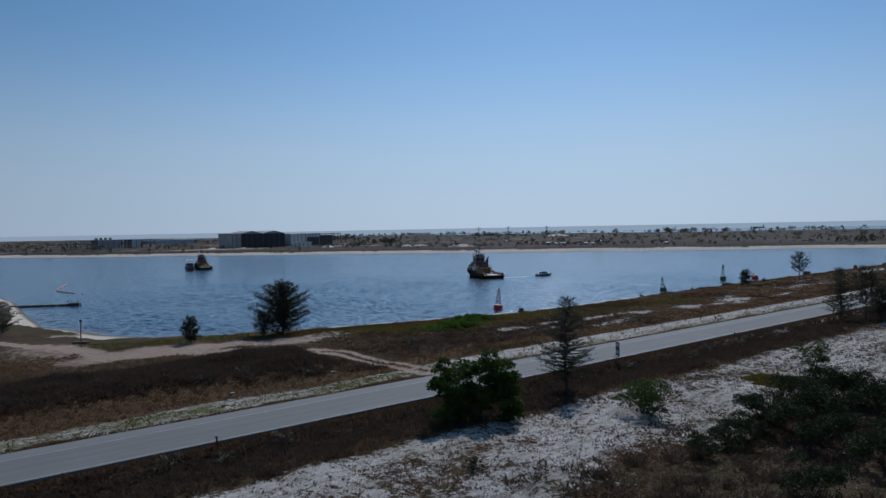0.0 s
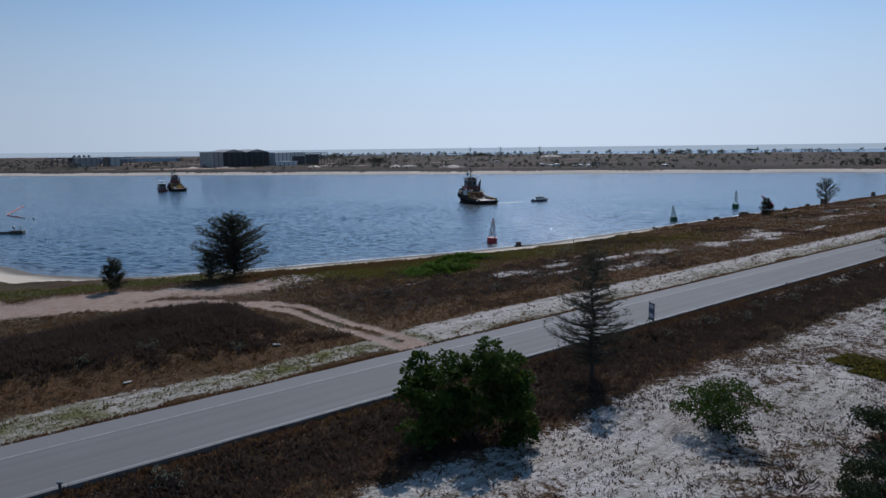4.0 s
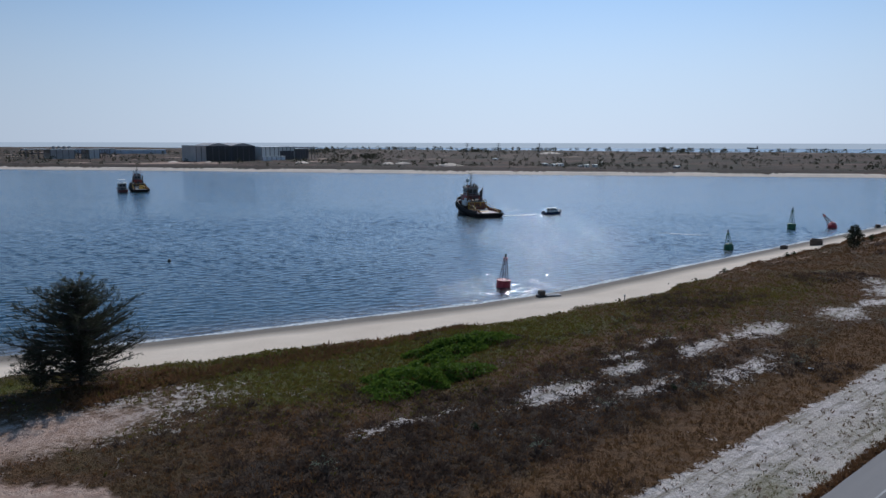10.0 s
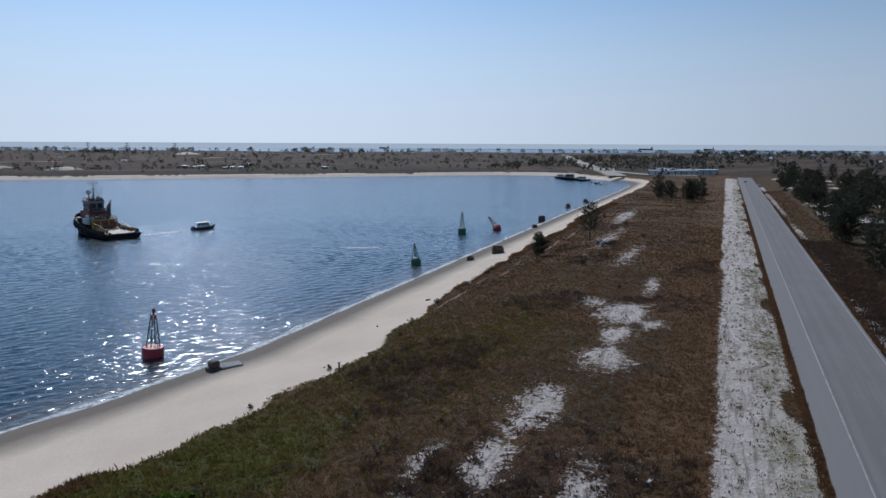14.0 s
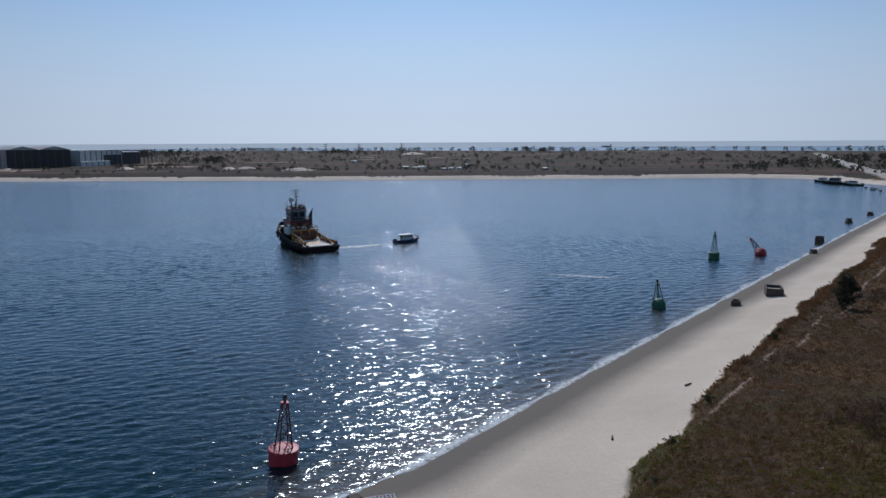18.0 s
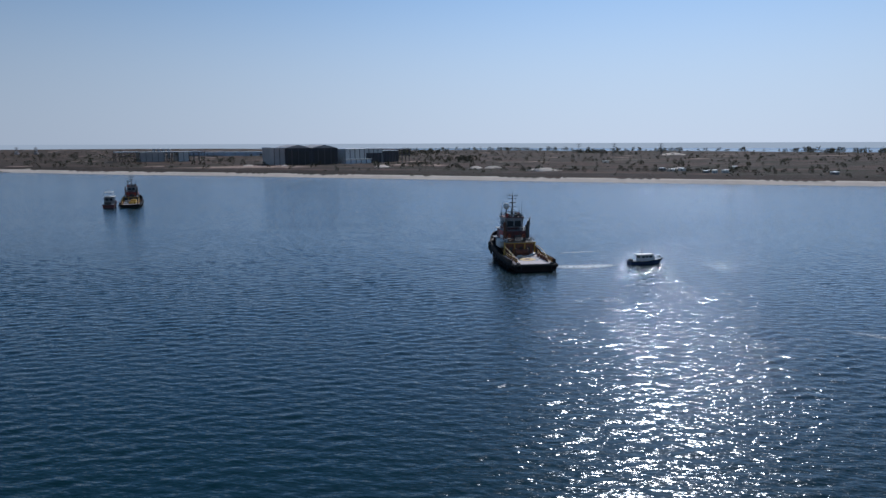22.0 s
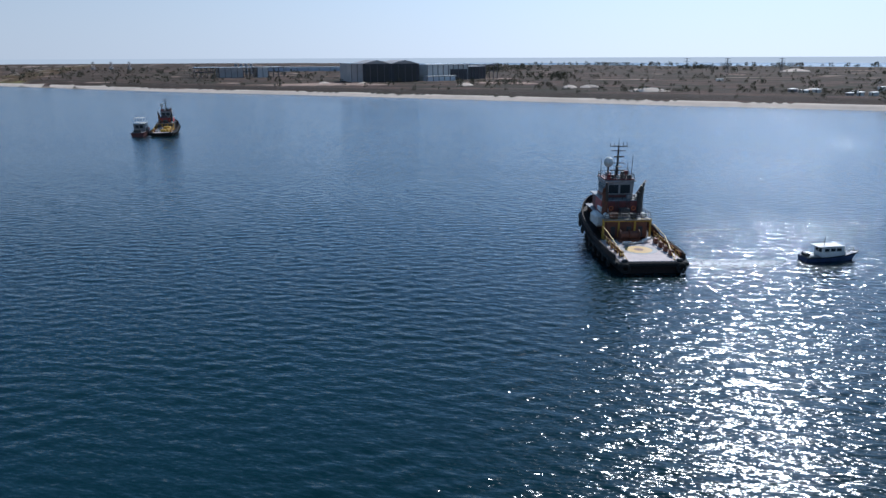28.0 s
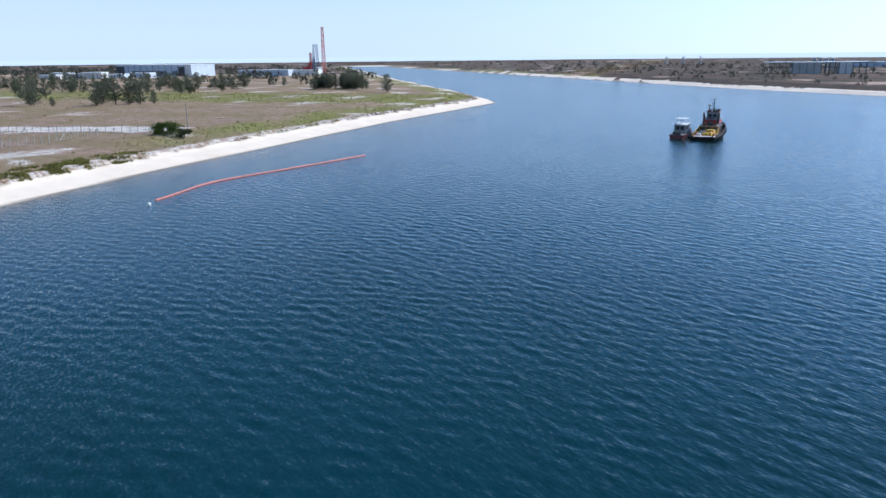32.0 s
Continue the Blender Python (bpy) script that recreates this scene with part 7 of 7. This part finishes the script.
# yard on the spit side
hall("assembly_hall", -870, 1135, -715, 1131, 60, 18, M_HAZEDCLAD, M_ROOF, "wide pale assembly hall behind the spit", 12, 0, ((0.0, 0.11, 0.15, 0.9, M_CLADDARK), (0.2, 0.68, 0.05, 0.5, M_SLATE), (0.84, 0.92, 0.0, 0.85, M_CLADDARK), (0.93, 0.99, 0.0, 0.98, M_WHITE)), 4.5)
for k, (u, v, L, h) in enumerate(((-858, 981, 30, 6), (-835, 1007, 26, 7), (-800, 1007, 34, 9), (-775, 1030, 26, 6), (-900, 1040, 40, 8), (-600, 1160, 90, 9), (-560, 1190, 80, 8), (-760, 1060, 40, 7))):
    hall("workshop", u - L / 2, v, u + L / 2, v + 4, 16, h, M_WHITE if k % 2 == 0 else M_HAZEDCLAD, M_ROOF, "low workshop with a pale roof in the yard", 5, 0, (), 4.2)


def lattice_mast(bm, x, y, z0, z1, w0, w1, n):
    c = [(sx, sy) for sx, sy in ((-1, -1), (1, -1), (1, 1), (-1, 1))]
    for i in range(4):
        tube(bm, (x + c[i][0] * w0, y + c[i][1] * w0, z0), (x + c[i][0] * w1, y + c[i][1] * w1, z1), 0.5, 0.4, 4)
        j = (i + 1) % 4
        for k in range(n):
            f0, f1 = k / n, (k + 1) / n
            wa, wb = w0 + (w1 - w0) * f0, w0 + (w1 - w0) * f1
            tube(bm, (x + c[i][0] * wa, y + c[i][1] * wa, z0 + (z1 - z0) * f0), (x + c[j][0] * wb, y + c[j][1] * wb, z0 + (z1 - z0) * f1), 0.3, 0.3, 4)


rig = empty("drilling_rig", at_plan(-575, 1290, 3), "red white and blue rig with tall lattice towers", "rig")
for x, y, h, w, mm in ((0, 0, 52, 5, M_BLUE), (22, 6, 80, 2.6, M_ORANGE), (-18, 4, 30, 2, M_GREY), (-8, -6, 38, 2, M_RED), (-30, 0, 22, 2, M_RED)):
    bm = bmesh.new()
    lattice_mast(bm, x, y, 0, h, w, w * 0.55, 9)
    part("tower", bm, mm, rig)
for k in range(10):
    bm = bmesh.new()
    sx, sz = rnd.uniform(5, 14), rnd.uniform(4, 14)
    box(bm, rnd.uniform(-45, 26), rnd.uniform(-8, 8), sz / 2, sx, 8, sz, None, 0.3)
    part("module", bm, (M_RED, M_WHITE, M_BLUE, M_GREY)[k % 4], rig)
for k, (u, v) in enumerate(((-30, 2300), (15, 2290), (60, 2270))):
    ob = empty("jack_up_tower", at_plan(u, v, 3), "tall grey lattice tower of a distant jack-up platform", "tower", "jack-up towers")
    bm = bmesh.new()
    lattice_mast(bm, 0, 0, 0, 22, 3, 2, 6)
    part("tower", bm, M_CLAD, ob)
    bm = bmesh.new()
    box(bm, 0, 0, 5, 10, 8, 4)
    part("platform", bm, M_CLAD, ob)

# bay end: boats, pontoon, huts, pale road
for k, (u, v, L, t) in enumerate(((585, 138, 17, 30), (572, 124, 13, 35), (604, 150, 13, 20))):
    x, y = xy(u, v)
    launch(pose(x, y, 0, 0, 0, t), L, "dark moored vessel at the end of the bay", "moored_boat", M_HULL, M_WHITE if k == 1 else M_GREY, k == 0)
for k in range(7):
    x, y = xy(520 + 5.0 * k, 100 + 2.6 * math.sin(k * 1.1) + 2 * k)
    bm = bmesh.new()
    box(bm, 0, 0, 0.3, 4.6, 1.6, 0.7, None, 0.08)
    tagged(part("pontoon", bm, M_BLUE if k % 2 else M_DARK, None, loc=pose(x, y, 0, 0, 0, ROAD_TURN + 10 * math.cos(k))), "floating pontoon section in the bay", "pontoon", "pontoons")
for k, (u, v, L) in enumerate(((606, 72, 22), (612, 50, 18), (628, 60, 20), (640, 40, 24), (660, 70, 20))):
    hall("hut", u, v, u + 2, v - L, 8, 4.0, M_WHITE, M_ROOF, "long low white hut near the bay", 4, 0, (), 4.0)


def far_road(points, width, label):
    line = [Vector(xy(u, v)) for u, v in points]
    bm = bmesh.new()
    rows = []
    for i, p0 in enumerate(line):
        d = (line[min(i + 1, len(line) - 1)] - line[max(i - 1, 0)]).normalized()
        s = Vector((-d.y, d.x)) * width / 2
        gz = max(ground_z(*points[i]), 3.0)
        rows.append([bm.verts.new((*(p0 + s), gz + 0.9)), bm.verts.new((*(p0 - s), gz + 0.9)), bm.verts.new((*(p0 - s), gz - 1)), bm.verts.new((*(p0 + s), gz - 1))])
    for r, q in zip(rows, rows[1:]):
        for k in range(4):
            bm.faces.new((r[k], r[(k + 1) % 4], q[(k + 1) % 4], q[k]))
    tagged(part("road", bm, M_PALEROAD), label, "road", kind="structure")


M_PALEROAD = plain("pale_dirt_road", (0.42, 0.37, 0.31), (0.34, 0.30, 0.25), 0.95, scale=0.2)
far_road([(595 + (1700 - 595) * (k / 30) ** 1.4, 97 + (379 - 97) * (k / 30) ** 1.3) for k in range(31)], 16, "pale straight road running inland to the coast")
far_road([(590, 30), (605, 70), (640, 100), (690, 120), (745, 128)], 12, "pale dirt road round the head of the bay")
far_road([(230 + 14 * k, -60 - 2.6 * k + 8 * math.sin(k * 0.2)) for k in range(26)], 5, "narrow pale road through the woods")

# village among the trees
M_TILE = plain("clay_tile", (0.33, 0.14, 0.09), (0.24, 0.11, 0.08), 0.8, scale=0.3)
for k in range(44):
    u, v = rnd.uniform(900, 2300), rnd.uniform(-900, 160)
    if not inland(u, v):
        continue
    ob = empty("house", at_plan(u, v, 3.6, rnd.uniform(0, 180)), "small village house with a tiled roof among trees", "house", "village houses")
    w, d, h = rnd.uniform(8, 16), rnd.uniform(7, 10), rnd.uniform(3, 6)
    bm = bmesh.new()
    box(bm, 0, 0, h / 2, w, d, h)
    part("wall", bm, M_WHITE, ob)
    bm = bmesh.new()
    pts = [(-d / 2 - 0.5, h), (0, h + 2.0), (d / 2 + 0.5, h)]
    f = [bm.verts.new((-w / 2 - 0.4, y, z)) for y, z in pts]
    g = [bm.verts.new((w / 2 + 0.4, y, z)) for y, z in pts]
    bm.faces.new(f)
    bm.faces.new(g[::-1])
    for i in range(3):
        bm.faces.new((f[i], f[(i + 1) % 3], g[(i + 1) % 3], g[i]))
    part("roof", bm, M_TILE if k % 3 else M_ROOF, ob)
    for x in (-w / 4, w / 4):
        for s in (-1, 1):
            bm = bmesh.new()
            box(bm, x, s * (d / 2 + 0.03), h * 0.55, 1.2, 0.08, 1.3)
            part("window", bm, M_GLASS, ob)

# ships far out at sea
for k, (bearing, dist, L) in enumerate(((24, 4600, 60), (44, 4500, 80), (48.5, 4700, 60))):
    x, y = dist * math.sin(radians(bearing)), dist * math.cos(radians(bearing))
    ob = empty("cargo_ship", pose(x, y, 0, 0, 0, -bearing + 90), "grey cargo ship far out at sea", "ship", "distant ships")
    bm, tops = shell(L, 14, 6, 6, 8)
    part("hull", bm, M_CLADDARK, ob)
    bm = bmesh.new()
    box(bm, 0, -L * 0.4, 11, 10, L * 0.12, 12, None, 1)
    part("superstructure", bm, M_CLAD, ob)
    for y in (-0.1, 0.1, 0.28):
        bm = bmesh.new()
        tube(bm, (0, L * y, 6), (0, L * y, 16), 0.8, 0.5, 5)
        part("deck_crane", bm, M_CLAD, ob)

# sand heaps, pale rubble and thickets behind the opposite beach
def sand_heap(u, v, w, h, seed):
    rs = random.Random(seed)
    bm = bmesh.new()
    lathe(bm, [(w, -0.3), (w * 0.8, h * 0.25), (w * 0.45, h * 0.75), (w * 0.15, h)], 14)
    for vert in bm.verts:
        vert.co.x *= 1.5
        vert.co += Vector((rs.uniform(-1, 1), rs.uniform(-1, 1), 0)) * w * 0.1
    return tagged(part("sand_heap", bm, M_FARSAND, None, loc=at_plan(u, v, ground_z(u, v), rs.uniform(0, 180))), "pale heap of dredged sand behind the beach", "sand heap", "sand heaps")


for k, (u, v, w, h) in enumerate(((461, 604, 14, 3), (467, 700, 7, 2.2), (443, 698, 8, 2.5), (455, 690, 5, 2), (1260, 1154, 26, 5), (600, 560, 5, 1.5), (380, 800, 10, 2.5), (262, 930, 7, 1.8), (300, 905, 5, 1.3))):
    sand_heap(u, v, w, h, 300 + k)
spots = [(rnd.uniform(395, 640), 0, rnd.uniform(2, 6)) for _ in range(60)]
spots = [(u, 1010 - 0.98 * u + rnd.uniform(-6, 34) + 30, h) for u, _, h in spots]
far_woods("far_woods", [q for q in spots if inland(q[0], q[1])], 86, "dark thickets along the opposite bank")


def shack(u, v, w, d, h, turn, wall):
    ob = empty("shack", at_plan(u, v, ground_z(u, v), turn), "low pale shack near the opposite beach", "shack", "bank shacks")
    bm = bmesh.new()
    box(bm, 0, 0, h / 2, w, d, h, None, 0.05)
    part("wall", bm, wall, ob)
    bm = bmesh.new()
    box(bm, 0, 0, h + 0.12, w + 0.8, d + 0.8, 0.24, pose(0, 0, 0, 4, 0, 0), 0.03)
    part("roof", bm, M_WHITE, ob)
    bm = bmesh.new()
    box(bm, w * 0.2, -d / 2 - 0.03, h * 0.42, 1.0, 0.08, h * 0.8)
    part("door", bm, M_DARK, ob)


for k, (u, v, w) in enumerate(((548, 535, 5), (556, 531, 8), (566, 527, 6), (541, 478, 4), (547, 474, 3.5), (556, 470, 5), (604, 400, 6), (640, 525, 5), (712, 785, 8), (575, 500, 4))):
    shack(u, v, w, 4, rnd.uniform(2.0, 3.0), rnd.uniform(-70, -40), M_WHITE if k % 3 else M_GREY)
